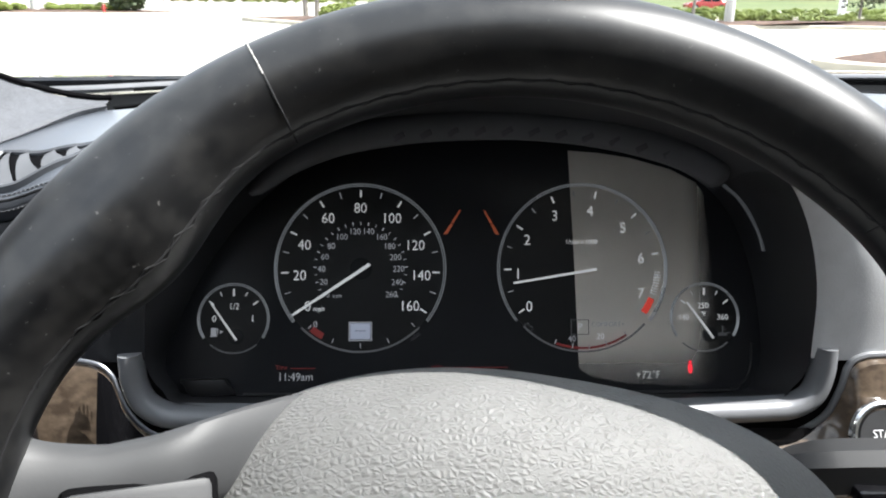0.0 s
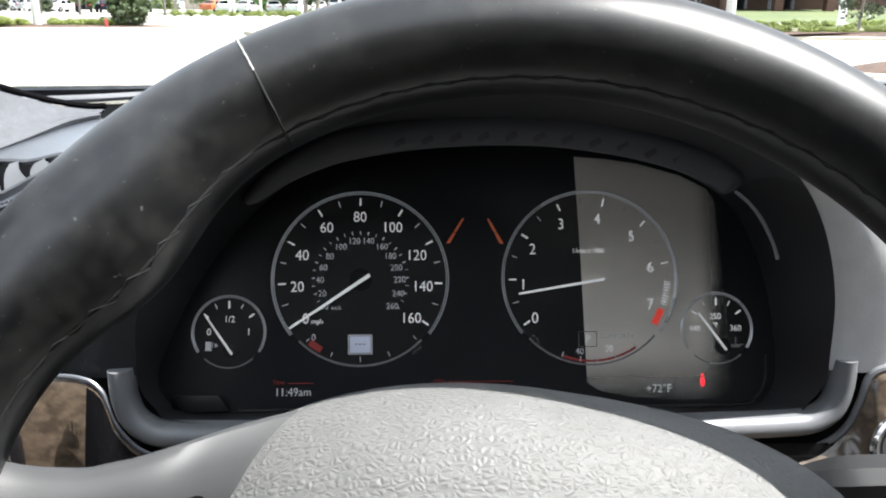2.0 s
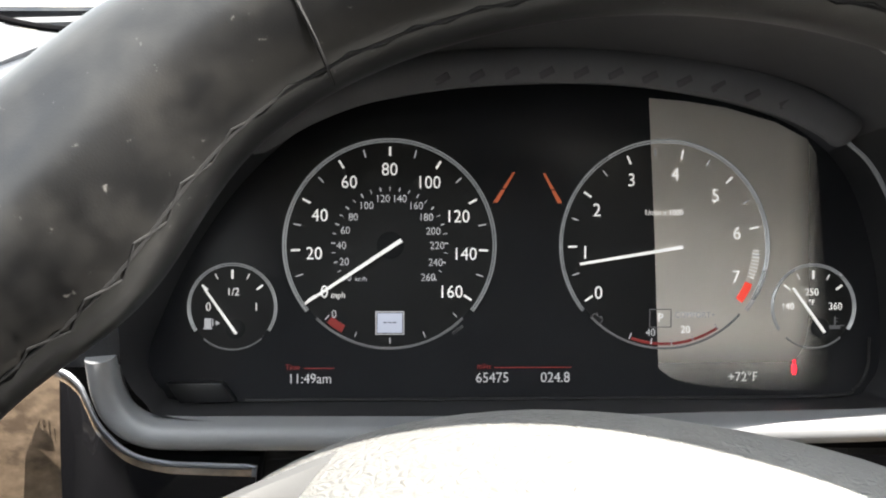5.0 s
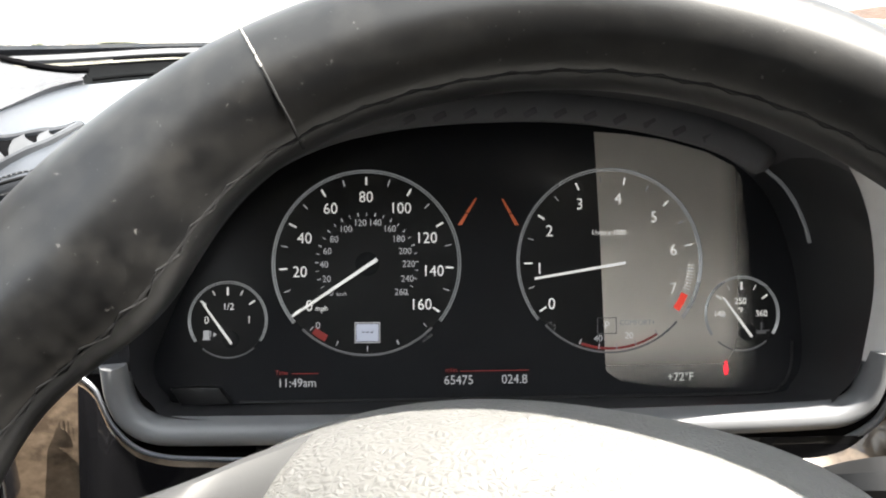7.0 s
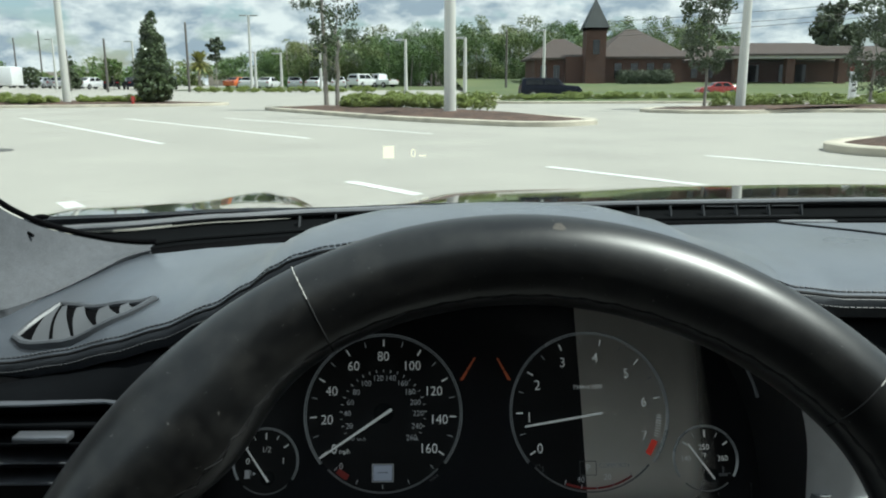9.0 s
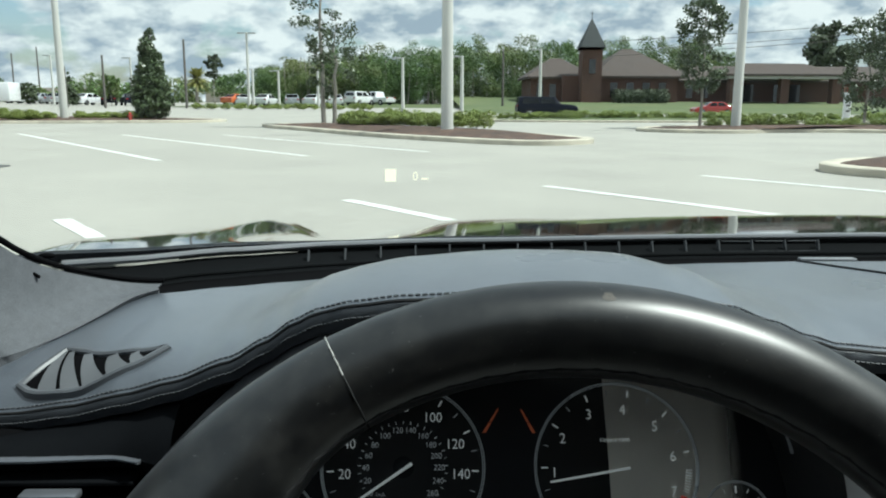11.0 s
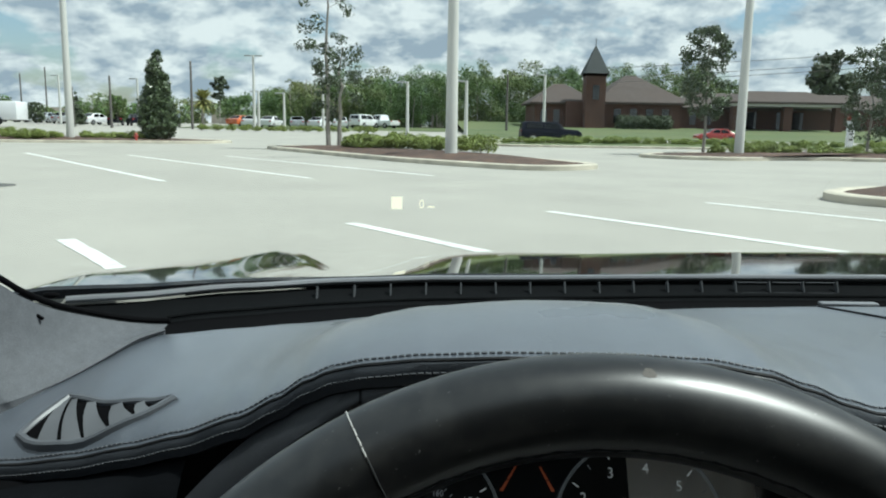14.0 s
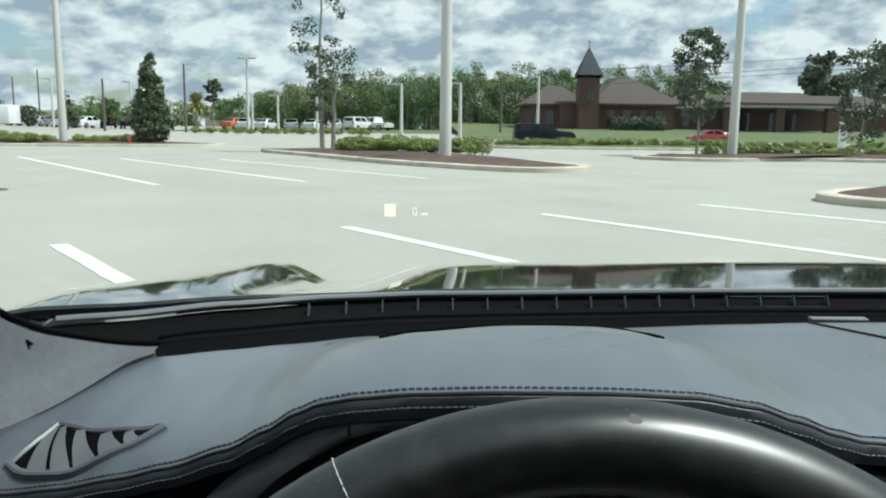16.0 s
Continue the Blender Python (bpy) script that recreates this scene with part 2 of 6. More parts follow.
# Pale tone puts the grazing sunlight on this cheek into its colour.
M["cheek"] = material("cheek_sunlit", (0.55, 0.555, 0.565), 0.5, vary=0.12, scale=70, bump=0.3, bump_scale=1100)
M["rib"] = material("rib_plastic", (0.055, 0.058, 0.062), 0.6, spec=0.15, vary=0.1)
M["pillar"] = material("pillar_cloth", (0.085, 0.089, 0.099), 0.85, vary=0.32, scale=1100, bump=0.6, bump_scale=1500)
# Tones of the unseen cabin surfaces, picked for the light they bounce.
M["liner"] = material("headliner_cloth", (0.62, 0.60, 0.56), 0.95, vary=0.06, scale=300, bump=0.2)
M["door_bounce"] = material("bounce_leather", (0.50, 0.46, 0.40), 0.5, vary=0.1, scale=50, bump=0.3, bump_scale=300, kind="leather")
M["seat"] = material("seat_leather", (0.12, 0.11, 0.098), 0.5, vary=0.1, scale=50, bump=0.3, bump_scale=300, kind="leather")
M["carpet"] = material("bounce_carpet", (0.17, 0.157, 0.142), 0.95, vary=0.2, scale=200, bump=0.5)
M["rubber"] = material("black_rubber", (0.004, 0.004, 0.0045), 0.7, vary=0.15, scale=60, spec=0.02)
M["cowl"] = material("cowl_plastic", (0.005, 0.0055, 0.006), 0.75, spec=0.03, vary=0.18, scale=60, bump=0.2, bump_scale=900)
M["paint"] = material("black_car_paint", (0.010, 0.011, 0.013), 0.08, vary=0.1, coat=1.0, rough_vary=0.02, spec=0.6)
M["glass"] = glass_pane("windscreen_glass")
M["vane"] = material("vane_plastic", (0.13, 0.135, 0.145), 0.45, vary=0.08, scale=60)
M["hud"] = material("projected_light", (0.0, 0.0, 0.0), 0.9, vary=0.0, emit=(1, 0.93, 0.72), power=0.95)


def wood_material():
    m = material("burl_wood", (0.14, 0.105, 0.076), 0.2, vary=0.5, scale=170, coat=0.6, stretch=(1, 1, 1.3), second=(0.050, 0.036, 0.026), second_scale=75, second_mix=0.8, rough_vary=0.04)
    return m


M["wood"] = wood_material()
M["outlet_frame"] = material("outlet_frame_plastic", (0.085, 0.09, 0.10), 0.4, vary=0.06, scale=60)


# ---- building helpers ----
def thing(name, label, category, kind="", group="", at=(0, 0, 0)):
    ob = new(name)
    ob.empty_display_size = 0.05
    ob.location = at
    return tagged(ob, label, category, group, kind)


def part(name, bm, mat, parent=None, label="", smooth=True):
    me = bpy.data.meshes.new(name)
    bmesh.ops.recalc_face_normals(bm, faces=bm.faces)
    bm.to_mesh(me)
    bm.free()
    if smooth:
        me.shade_smooth()
        me.set_sharp_from_angle(angle=radians(38))
    me.materials.append(M[mat] if isinstance(mat, str) else mat)
    ob = new(name, me)
    if parent is not None:
        ob.parent = parent
        ob.matrix_parent_inverse = Matrix.Translation(parent.location).inverted() if parent.parent is None else Matrix()
    if label:
        ob["label"] = label
    return ob


def solo(name, bm, mat, label, category, kind="", group="", smooth=True):
    return tagged(part(name, bm, mat, None, "", smooth), label, category, group, kind)


def grid(bm, rows, closed=False):
    """A sheet through rows of points of equal length."""
    vs = [[bm.verts.new(p) for p in row] for row in rows]
    for a, b in zip(vs[:-1], vs[1:]):
        n = len(a)
        for i in range(n if closed else n - 1):
            j = (i + 1) % n
            try:
                bm.faces.new((a[i], a[j], b[j], b[i]))
            except ValueError:
                pass
    return vs


def sheet(bm, rows, thick, way=None):
    """A sheet with thickness, grown along way or along its vertex normals."""
    start = len(bm.faces)
    grid(bm, rows)
    bm.faces.ensure_lookup_table()
    faces = bm.faces[start:]
    bmesh.ops.recalc_face_normals(bm, faces=faces)
    bmesh.ops.solidify(bm, geom=faces, thickness=thick)


def sweep(bm, path, section, closed=False, up=(0, 0, 1), scale=None):
    """A bar of the given section (list of (a, b)) along a path; a lies sideways, b along up."""
    path = [Vector(p) for p in path]
    n = len(path)
    rows = []
    for i, p in enumerate(path):
        a = path[(i - 1) % n] if closed or i else p
        b = path[(i + 1) % n] if closed or i < n - 1 else p
        d = (b - a).normalized()
        u = Vector(up)
        side = d.cross(u)
        side = side.normalized() if side.length > 1e-6 else Vector((1, 0, 0))
        v = side.cross(d).normalized()
        k = scale[i] if scale else 1.0
        rows.append([p + side * (s * k) + v * (t * k) for s, t in section])
    if closed:
        rows.append(rows[0])
        vs = [[bm.verts.new(q) for q in row] for row in rows[:-1]]
        vs.append(vs[0])
    else:
        vs = [[bm.verts.new(q) for q in row] for row in rows]
    m = len(section)
    for a, b in zip(vs[:-1], vs[1:]):
        for i in range(m):
            j = (i + 1) % m
            bm.faces.new((a[i], a[j], b[j], b[i]))
    if not closed:
        bm.faces.new(vs[0])
        bm.faces.new(list(reversed(vs[-1])))


def round_section(r, n=10, flat=1.0):
    return [(r * math.cos(2 * math.pi * k / n), r * flat * math.sin(2 * math.pi * k / n)) for k in range(n)]


def box_section(a, b, bevel=0.15):
    c = min(a, b) * bevel
    return [(a - c, -b), (a, -b + c), (a, b - c), (a - c, b), (-a + c, b), (-a, b - c), (-a, -b + c), (-a + c, -b)]


def box(bm, centre, size, turn=None, bevel=0.0):
    m = Matrix.Translation(centre) @ (turn.to_4x4() if turn is not None else Matrix()) @ Matrix.Diagonal((*size, 1))
    got = bmesh.ops.create_cube(bm, size=1.0, matrix=m)
    if bevel:
        edges = list({e for v in got["verts"] for e in v.link_edges})
        bmesh.ops.bevel(bm, geom=edges, offset=bevel, segments=2, affect="EDGES", profile=0.5)


def cone(bm, p0, p1, r0, r1, n=12, caps=True):
    p0, p1 = Vector(p0), Vector(p1)
    d = p1 - p0
    q = d.to_track_quat("Z", "Y").to_matrix().to_4x4()
    bmesh.ops.create_cone(bm, cap_ends=caps, segments=n, radius1=r0, radius2=r1, depth=d.length, matrix=Matrix.Translation((p0 + p1) / 2) @ q)


def prism(bm, outline, depth, m):
    """A plate: an outline in its own xy plane, from z = 0 to depth, laid by m."""
    lo = [bm.verts.new(m @ Vector((x, y, 0))) for x, y in outline]
    hi = [bm.verts.new(m @ Vector((x, y, depth))) for x, y in outline]
    n = len(outline)
    for i in range(n):
        j = (i + 1) % n
        bm.faces.new((lo[i], lo[j], hi[j], hi[i]))
    bm.faces.new(hi)
    bm.faces.new(list(reversed(lo)))


def smooth_line(points, steps=8, closed=False):
    """A Catmull-Rom line through points."""
    pts = [Vector(p) for p in points]
    out = []
    n = len(pts)
    for i in range(n if closed else n - 1):
        p1, p2 = pts[i], pts[(i + 1) % n]
        p0 = pts[(i - 1) % n] if closed or i else p1 * 2 - p2
        p3 = pts[(i + 2) % n] if closed or i < n - 2 else p2 * 2 - p1
        for k in range(steps):
            t = k / steps
            out.append(0.5 * (2 * p1 + (p2 - p0) * t + (2 * p0 - 5 * p1 + 4 * p2 - p3) * t * t + (3 * p1 - p0 - 3 * p2 + p3) * t ** 3))
    if not closed:
        out.append(pts[-1])
    return out


def curve_at(table, x):
    """Smooth value from a table of (x, value...) rows."""
    if x <= table[0][0]:
        return table[0][1:]
    for a, b in zip(table[:-1], table[1:]):
        if x <= b[0]:
            t = (x - a[0]) / (b[0] - a[0])
            t = t * t * (3 - 2 * t) * 0.5 + t * 0.5
            return tuple(p + (q - p) * t for p, q in zip(a[1:], b[1:]))
    return table[-1][1:]


def spline_at(table, x):
    """Smooth value from a table of (x, value) rows, with no kinks at the rows."""
    n = len(table)
    if x <= table[0][0]:
        return table[0][1]
    if x >= table[-1][0]:
        return table[-1][1]

    def slope(i):
        a, b = table[max(0, i - 1)], table[min(n - 1, i + 1)]
        return (b[1] - a[1]) / (b[0] - a[0])

    for i in range(n - 1):
        (x0, y0), (x1, y1) = table[i], table[i + 1]
        if x <= x1:
            h = x1 - x0
            t = (x - x0) / h
            return y0 * (2 * t ** 3 - 3 * t * t + 1) + slope(i) * h * (t ** 3 - 2 * t * t + t) + y1 * (3 * t * t - 2 * t ** 3) + slope(i + 1) * h * (t ** 3 - t * t)


def letters(name, text, size, m, mat, parent, depth=0.00012, label="", align="CENTER", narrow=0.88):
    cu = bpy.data.curves.new(name, "FONT")
    cu.body = text
    cu.size = size
    cu.align_x = align
    cu.align_y = "CENTER"
    cu.extrude = depth
    cu.offset = -0.003 * size
    cu.resolution_u = 3
    tmp = bpy.data.objects.new(name + "_outline", cu)
    scene.collection.objects.link(tmp)
    bpy.context.view_layer.update()
    me = bpy.data.meshes.new_from_object(tmp.evaluated_get(bpy.context.evaluated_depsgraph_get()))
    bpy.data.objects.remove(tmp)
    bpy.data.curves.remove(cu)
    me.transform(m @ Matrix.Diagonal((narrow, 1, 1, 1)))
    me.materials.clear()
    me.materials.append(M[mat])
    me.name = name
    ob = new(name, me)
    ob.parent = parent
    ob.matrix_parent_inverse = Matrix.Translation(parent.location).inverted() if parent.parent is None else Matrix()
    if label:
        ob["label"] = label
    return ob

# ---- car shell around the camera ----
# Unseen walls, added to close the cabin and to bounce or block light.
def shell():
    bm = bmesh.new()
    # headliner, its front edge at the windscreen header
    box(bm, (0.38, -1.30, 1.315), (1.54, 1.60, 0.03), None, 0.004)
    solo("ceiling", bm, "liner", "unseen headliner, pale to bounce light", "headliner", "structure", smooth=False)
    bm = bmesh.new()
    box(bm, (-0.50, -0.95, 0.60), (0.06, 2.1, 0.66), bevel=0.01)
    solo("wall_left", bm, "dash_low", "unseen door panel, black to cut bounce light", "door panel", "structure")
    bm = bmesh.new()
    box(bm, (1.26, -0.95, 0.60), (0.06, 2.1, 0.66), bevel=0.01)
    solo("wall_right", bm, "door_bounce", "unseen door panel, pale to bounce light", "door panel", "structure")
    bm = bmesh.new()
    box(bm, (0.38, -2.1, 0.82), (1.8, 0.08, 1.02), bevel=0.01)
    solo("wall_back", bm, "seat", "unseen seat back closing the cabin, beige for bounce light", "seat back", "structure")
    bm = bmesh.new()
    for x in (-0.50, 1.26):
        box(bm, (x, -1.35, 1.12), (0.05, 1.5, 0.40))
    solo("wall_rear_sides", bm, "seat", "unseen rear sides added to block outside light", "side trim", "structure", smooth=False)
    bm = bmesh.new()
    box(bm, (0.38, -0.75, 0.30), (1.8, 2.9, 0.06))
    solo("floor", bm, "carpet", "unseen floor, beige to bounce light upwards", "floor", "structure", smooth=False)
    bm = bmesh.new()
    box(bm, (0.38, 0.34, 0.58), (1.8, 0.04, 0.56))
    solo("wall_front", bm, "rubber", "dark bulkhead below the windscreen", "bulkhead", "structure", smooth=False)


shell()

# ---- dashboard ----
SEAM = [(-0.46, 0.030, 0.885), (-0.304, 0.007, 0.904), (-0.265, -0.004, 0.913), (-0.227, -0.016, 0.925), (-0.193, -0.027, 0.937), (-0.157, -0.042, 0.954),
        (-0.134, -0.050, 0.968), (-0.118, -0.058, 0.980), (-0.104, -0.065, 0.988), (-0.086, -0.075, 0.9945), (-0.06, -0.083, 0.9995), (-0.02, -0.090, 1.003),
        (0.03, -0.092, 1.0035), (0.07, -0.090, 1.001), (0.10, -0.086, 0.995), (0.125, -0.078, 0.985), (0.15, -0.068, 0.974), (0.17, -0.060, 0.967),
        (0.20, -0.052, 0.962), (0.30, -0.050, 0.959), (0.60, -0.050, 0.957), (1.20, -0.050, 0.955)]
REAR = [(-0.46, 0.10, 0.915), (-0.33, 0.145, 0.932), (-0.268, 0.164, 0.940), (-0.21, 0.172, 0.944), (-0.17, 0.188, 0.944), (-0.10, 0.212, 0.945), (0.10, 0.235, 0.947),
        (0.227, 0.249, 0.948), (0.31, 0.262, 0.947), (0.383, 0.276, 0.944), (0.60, 0.29, 0.942), (1.20, 0.29, 0.940)]
BULGE = [(-0.46, 0.001, 0.001), (-0.20, 0.001, 0.001), (-0.16, 0.0, 0.0), (-0.135, 0.002, 0.0), (-0.109, 0.005, 0.001), (-0.06, 0.009, 0.0075), (0.0, 0.011, 0.0105),
         (0.06, 0.010, 0.0095), (0.10, 0.006, 0.0045), (0.14, 0.0, 0.001), (0.18, 0.001, 0.001), (0.30, 0.001, 0.001), (1.20, 0.001, 0.001)]


def dash_point(x, v):
    """A point of the dash top: v = 0 at the sewn front edge, 1 at the windscreen."""
    (yf, zf), (yb, zb), (b1, b2) = curve_at(SEAM, x), curve_at(REAR, x), curve_at(BULGE, x)
    y = yf + (yb - yf) * v
    lin = zf + (zb - zf) * v
    w1 = max(0.0, 1 - abs(v - 0.3) / 0.3)
    w2 = max(0.0, 1 - abs(v - 0.62) / 0.36)
    w1, w2 = w1 * w1 * (3 - 2 * w1), w2 * w2 * (3 - 2 * w2)
    over = 0.016 * (1 - math.exp(-v / 0.14)) * (1 - v)
    return Vector((x, y, lin + b1 * w1 + b2 * w2 + over))


def frange(a, b, n):
    return [a + (b - a) * k / n for k in range(n + 1)]


dashboard = thing("dashboard", "dark grey leather dashboard with double stitching below the windscreen", "dashboard", at=(0.35, 0.1, 0.9))
XS = frange(-0.46, -0.2, 26) + frange(-0.192, 0.24, 72) + frange(0.25, 1.2, 48)
bm = bmesh.new()
rows, roll_rows = [], []
for x in XS:
    p0 = dash_point(x, 0)
    row = [p0 + Vector((0, 0.010, -0.016)), p0 + Vector((0, -0.001, -0.012)), p0 + Vector((0, -0.0030, -0.006)), p0 + Vector((0, -0.0018, -0.0018))]
    roll_rows.append(row + [p0 + Vector((0, 0, -0.0006))])
    row = [dash_point(x, v) for v in [0.0, 0.006, 0.013, 0.02, 0.03, 0.042, 0.056, 0.072, 0.09, 0.115, 0.145] + frange(0.18, 1, 22)]
    end = dash_point(x, 1)
    row += [end + Vector((0, 0.006, -0.004)), end + Vector((0, 0.008, -0.03))]
    rows.append(row)
grid(bm, rows)
part("top_pad", bm, "dash", dashboard, "grey grained leather pad")
bm = bmesh.new()
grid(bm, roll_rows)
part("front_roll", bm, "roll", dashboard, "sewn front roll, darkened for shade")

# double rows of stitches along the sewn edge
def stitch_rows():
    for k, (name, lift) in enumerate((("stitching", 0.0006), ("stitching", -0.0060))):
        bm = bmesh.new()
        x = -0.44
        while x < 0.75:
            a, b = dash_point(x, 0.011 * (1 - k)), dash_point(x + 0.0036, 0.011 * (1 - k))
            d = (b - a)
            step = 0.0036 * (b - a).normalized().x
            off = Vector((0, 0.0 if k == 0 else -0.0034, lift))
            cone(bm, a + off, a + d * (0.0026 / max(d.length, 1e-6)) + off, 0.00055, 0.00055, 5)
            x += max(step, 0.002)
        part(name, bm, "thread_dark" if k == 0 else "roll_thread", dashboard, "dark grey thread")


stitch_rows()
bm = bmesh.new()
sweep(bm, [dash_point(x, 0) + Vector((0, -0.0004, -0.0005)) for x in XS if x < 0.8], round_section(0.0009, 6))
part("piping", bm, "groove", dashboard, "black sewn piping")

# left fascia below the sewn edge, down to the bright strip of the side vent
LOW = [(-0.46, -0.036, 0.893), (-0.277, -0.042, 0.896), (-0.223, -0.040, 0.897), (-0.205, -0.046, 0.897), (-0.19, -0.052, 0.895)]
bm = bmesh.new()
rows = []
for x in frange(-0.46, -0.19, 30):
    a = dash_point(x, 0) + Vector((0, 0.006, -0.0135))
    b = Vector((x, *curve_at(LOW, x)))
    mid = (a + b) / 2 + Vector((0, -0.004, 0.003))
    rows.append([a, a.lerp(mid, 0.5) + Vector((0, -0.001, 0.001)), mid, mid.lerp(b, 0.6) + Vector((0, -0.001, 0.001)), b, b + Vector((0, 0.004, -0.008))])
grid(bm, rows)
part("fascia_left", bm, "dash_low", dashboard, "leather roll, blackened for shade")
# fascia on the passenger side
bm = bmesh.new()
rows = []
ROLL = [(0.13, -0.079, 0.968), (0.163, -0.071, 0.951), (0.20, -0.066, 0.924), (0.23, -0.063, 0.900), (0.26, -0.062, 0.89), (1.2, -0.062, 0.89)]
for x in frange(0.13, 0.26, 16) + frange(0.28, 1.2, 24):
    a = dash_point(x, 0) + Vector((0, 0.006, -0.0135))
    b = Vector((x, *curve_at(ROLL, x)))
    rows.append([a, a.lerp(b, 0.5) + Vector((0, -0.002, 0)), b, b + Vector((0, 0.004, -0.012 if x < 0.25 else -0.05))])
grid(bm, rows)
part("fascia_right", bm, "dash_low", dashboard, "leather roll, blackened for shade")
# cover flap with its seam on the passenger side of the pad
bm = bmesh.new()
sweep(bm, [dash_point(0.30 + 0.0011 * k, 1 - 0.0125 * k) + Vector((0, 0, 0.0008)) for k in range(60)], round_section(0.0010, 6))
part("cover_seam", bm, "groove", dashboard, "dark seam of a cover")
# opening of the head-up projector on the hood
bm = bmesh.new()
line = [dash_point(x, 0.53 + 0.16 * abs(x - 0.02) + 0.5 * max(0, x - 0.06)) + Vector((0, 0, 0.0012)) for x in frange(-0.085, 0.115, 40)]
sweep(bm, line, round_section(0.0012, 6))
part("projector_lip", bm, "cowl", dashboard, "thin black lip of the projector opening")

# ---- binnacle around the instruments ----
CM = Matrix(((1, 0, 0, 0), (0, math.sin(radians(22)), -math.cos(radians(22)), 0), (0, math.cos(radians(22)), math.sin(radians(22)), 0.87), (0, 0, 0, 1)))


def on_panel(u, v, h=0.0):
    return CM @ Vector((u, v, h))


FRONT = [(-0.150, -0.060, 0.8125), (-0.05, -0.062, 0.8120), (0.06, -0.062, 0.8120), (0.162, -0.060, 0.8130), (0.180, -0.058, 0.820), (0.1875, -0.057, 0.838), (0.1805, -0.063, 0.884),
         (0.162, -0.071, 0.927), (0.135, -0.079, 0.957), (0.10, -0.086, 0.977), (0.05, -0.089, 0.9855), (0.0, -0.089, 0.987), (-0.05, -0.084, 0.984), (-0.09, -0.076, 0.974),
         (-0.128, -0.068, 0.948), (-0.155, -0.062, 0.912), (-0.171, -0.058, 0.872), (-0.1760, -0.056, 0.838), (-0.168, -0.058, 0.821)]
BACK = [(-0.155, -0.0745), (-0.05, -0.0745), (0.06, -0.0745), (0.155, -0.0745), (0.172, -0.068), (0.178, -0.05), (0.174, -0.005), (0.160, 0.035), (0.135, 0.058), (0.10, 0.070),
        (0.05, 0.078), (0.0, 0.081), (-0.05, 0.077), (-0.09, 0.066), (-0.128, 0.036), (-0.155, 0.0), (-0.172, -0.035), (-0.178, -0.055), (-0.171, -0.069)]
front_loop = smooth_line(FRONT, 5, True)
back_loop = smooth_line([on_panel(u, v) for u, v in BACK], 5, True)
cluster = thing("instrument_cluster", "black car instrument cluster with white-ringed dials, switched on", "instrument cluster", at=(0, -0.01, 0.80))


bm = bmesh.new()
rows = []
for k in (0, 0.04, 0.15, 0.35, 0.6, 0.8, 0.93, 1.0):
    rows.append([a.lerp(b, k) + Vector((0, 0, 0.010 * math.sin(math.pi * k) * min(1.0, max(0.0, (a.z - 0.86) / 0.06)))) for a, b in zip(front_loop, back_loop)])
high = [i for i, p in enumerate(front_loop) if p.z > (0.940 if p.x > 0 else 0.966)]
low = list(range(high[-1], len(front_loop))) + list(range(0, high[0] + 1))
grid(bm, [[row[i] for i in low] for row in rows])
part("housing", bm, "housing", cluster, "black shroud round the dials")
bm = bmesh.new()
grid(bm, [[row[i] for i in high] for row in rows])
part("hood_underside", bm, "hood_shade", cluster, "underside of the hood, shade put into its colour")
bm = bmesh.new()
prism(bm, [(1.02 * p.x, (CM.inverted() @ p).y * 1.01) for p in back_loop], -0.006, CM)
part("display_glass", bm, "panel", cluster, "dark glossy display face", smooth=False)
# inner step below the hood, with a faintly glowing line at its edge
bm = bmesh.new()
VISOR = [(-0.125, 0.042), (-0.105, 0.060), (-0.075, 0.0745), (-0.04, 0.0815), (0.0, 0.0845), (0.04, 0.0842), (0.08, 0.0795), (0.115, 0.071), (0.138, 0.061), (0.1515, 0.051)]
step_line = smooth_line([on_panel(u, v, 0.022) for u, v in VISOR], 6)
last = len(step_line) - 1
sweep(bm, step_line, [(0.012, -0.009), (0.0165, -0.0075), (0.0185, -0.004), (0.0180, 0.002), (0.0155, 0.0065), (0.010, 0.0090), (-0.010, 0.0090), (-0.016, 0.003), (-0.012, -0.009)], up=(0, 0, 1),
      scale=[0.15 + 0.85 * min(1.0, k / 14) ** 0.5 if k < last / 2 else max(0.05, 1 - max(0.0, (k - last + 4) / 4) ** 3) for k in range(last + 1)])
visor = part("visor_step", bm, "hood_in", cluster, "dark rounded visor band")
# Small darker plates paint the shade inside the visor's slots.
for k in range(11):
    u = -0.040 + 0.0152 * k
    at = min(step_line, key=lambda p: abs(p.x - u))
    bm = bmesh.new()
    box(bm, Vector((u, at.y - 0.0180, at.z - 0.0030)), (0.0070, 0.0012, 0.0034), Matrix.Rotation(radians(-28), 3, "Y"), 0.0005)
    part("dent_shade", bm, "dent_shade", visor)
bm = bmesh.new()
sweep(bm, smooth_line([on_panel(u, v, 0.004) for u, v in ((-0.03, 0.0795), (0.0, 0.0805), (0.03, 0.0797))], 6), round_section(0.0004, 5))
part("glass_edge", bm, "ring_dim", cluster, "thin faintly glowing line on the glass edge")
# Faintly glowing tube paints the reflection along the lens's curved edge.
bm = bmesh.new()
sweep(bm, smooth_line([on_panel(u, v, 0.022) for u, v in ((0.149, 0.0475), (0.1575, 0.040), (0.1645, 0.0295), (0.1695, 0.018), (0.1715, 0.009))], 6), round_section(0.0011, 6))
part("glass_edge", bm, "ring_dim", cluster, "glowing tube for the lens edge's reflection")

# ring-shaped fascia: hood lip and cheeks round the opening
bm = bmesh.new()
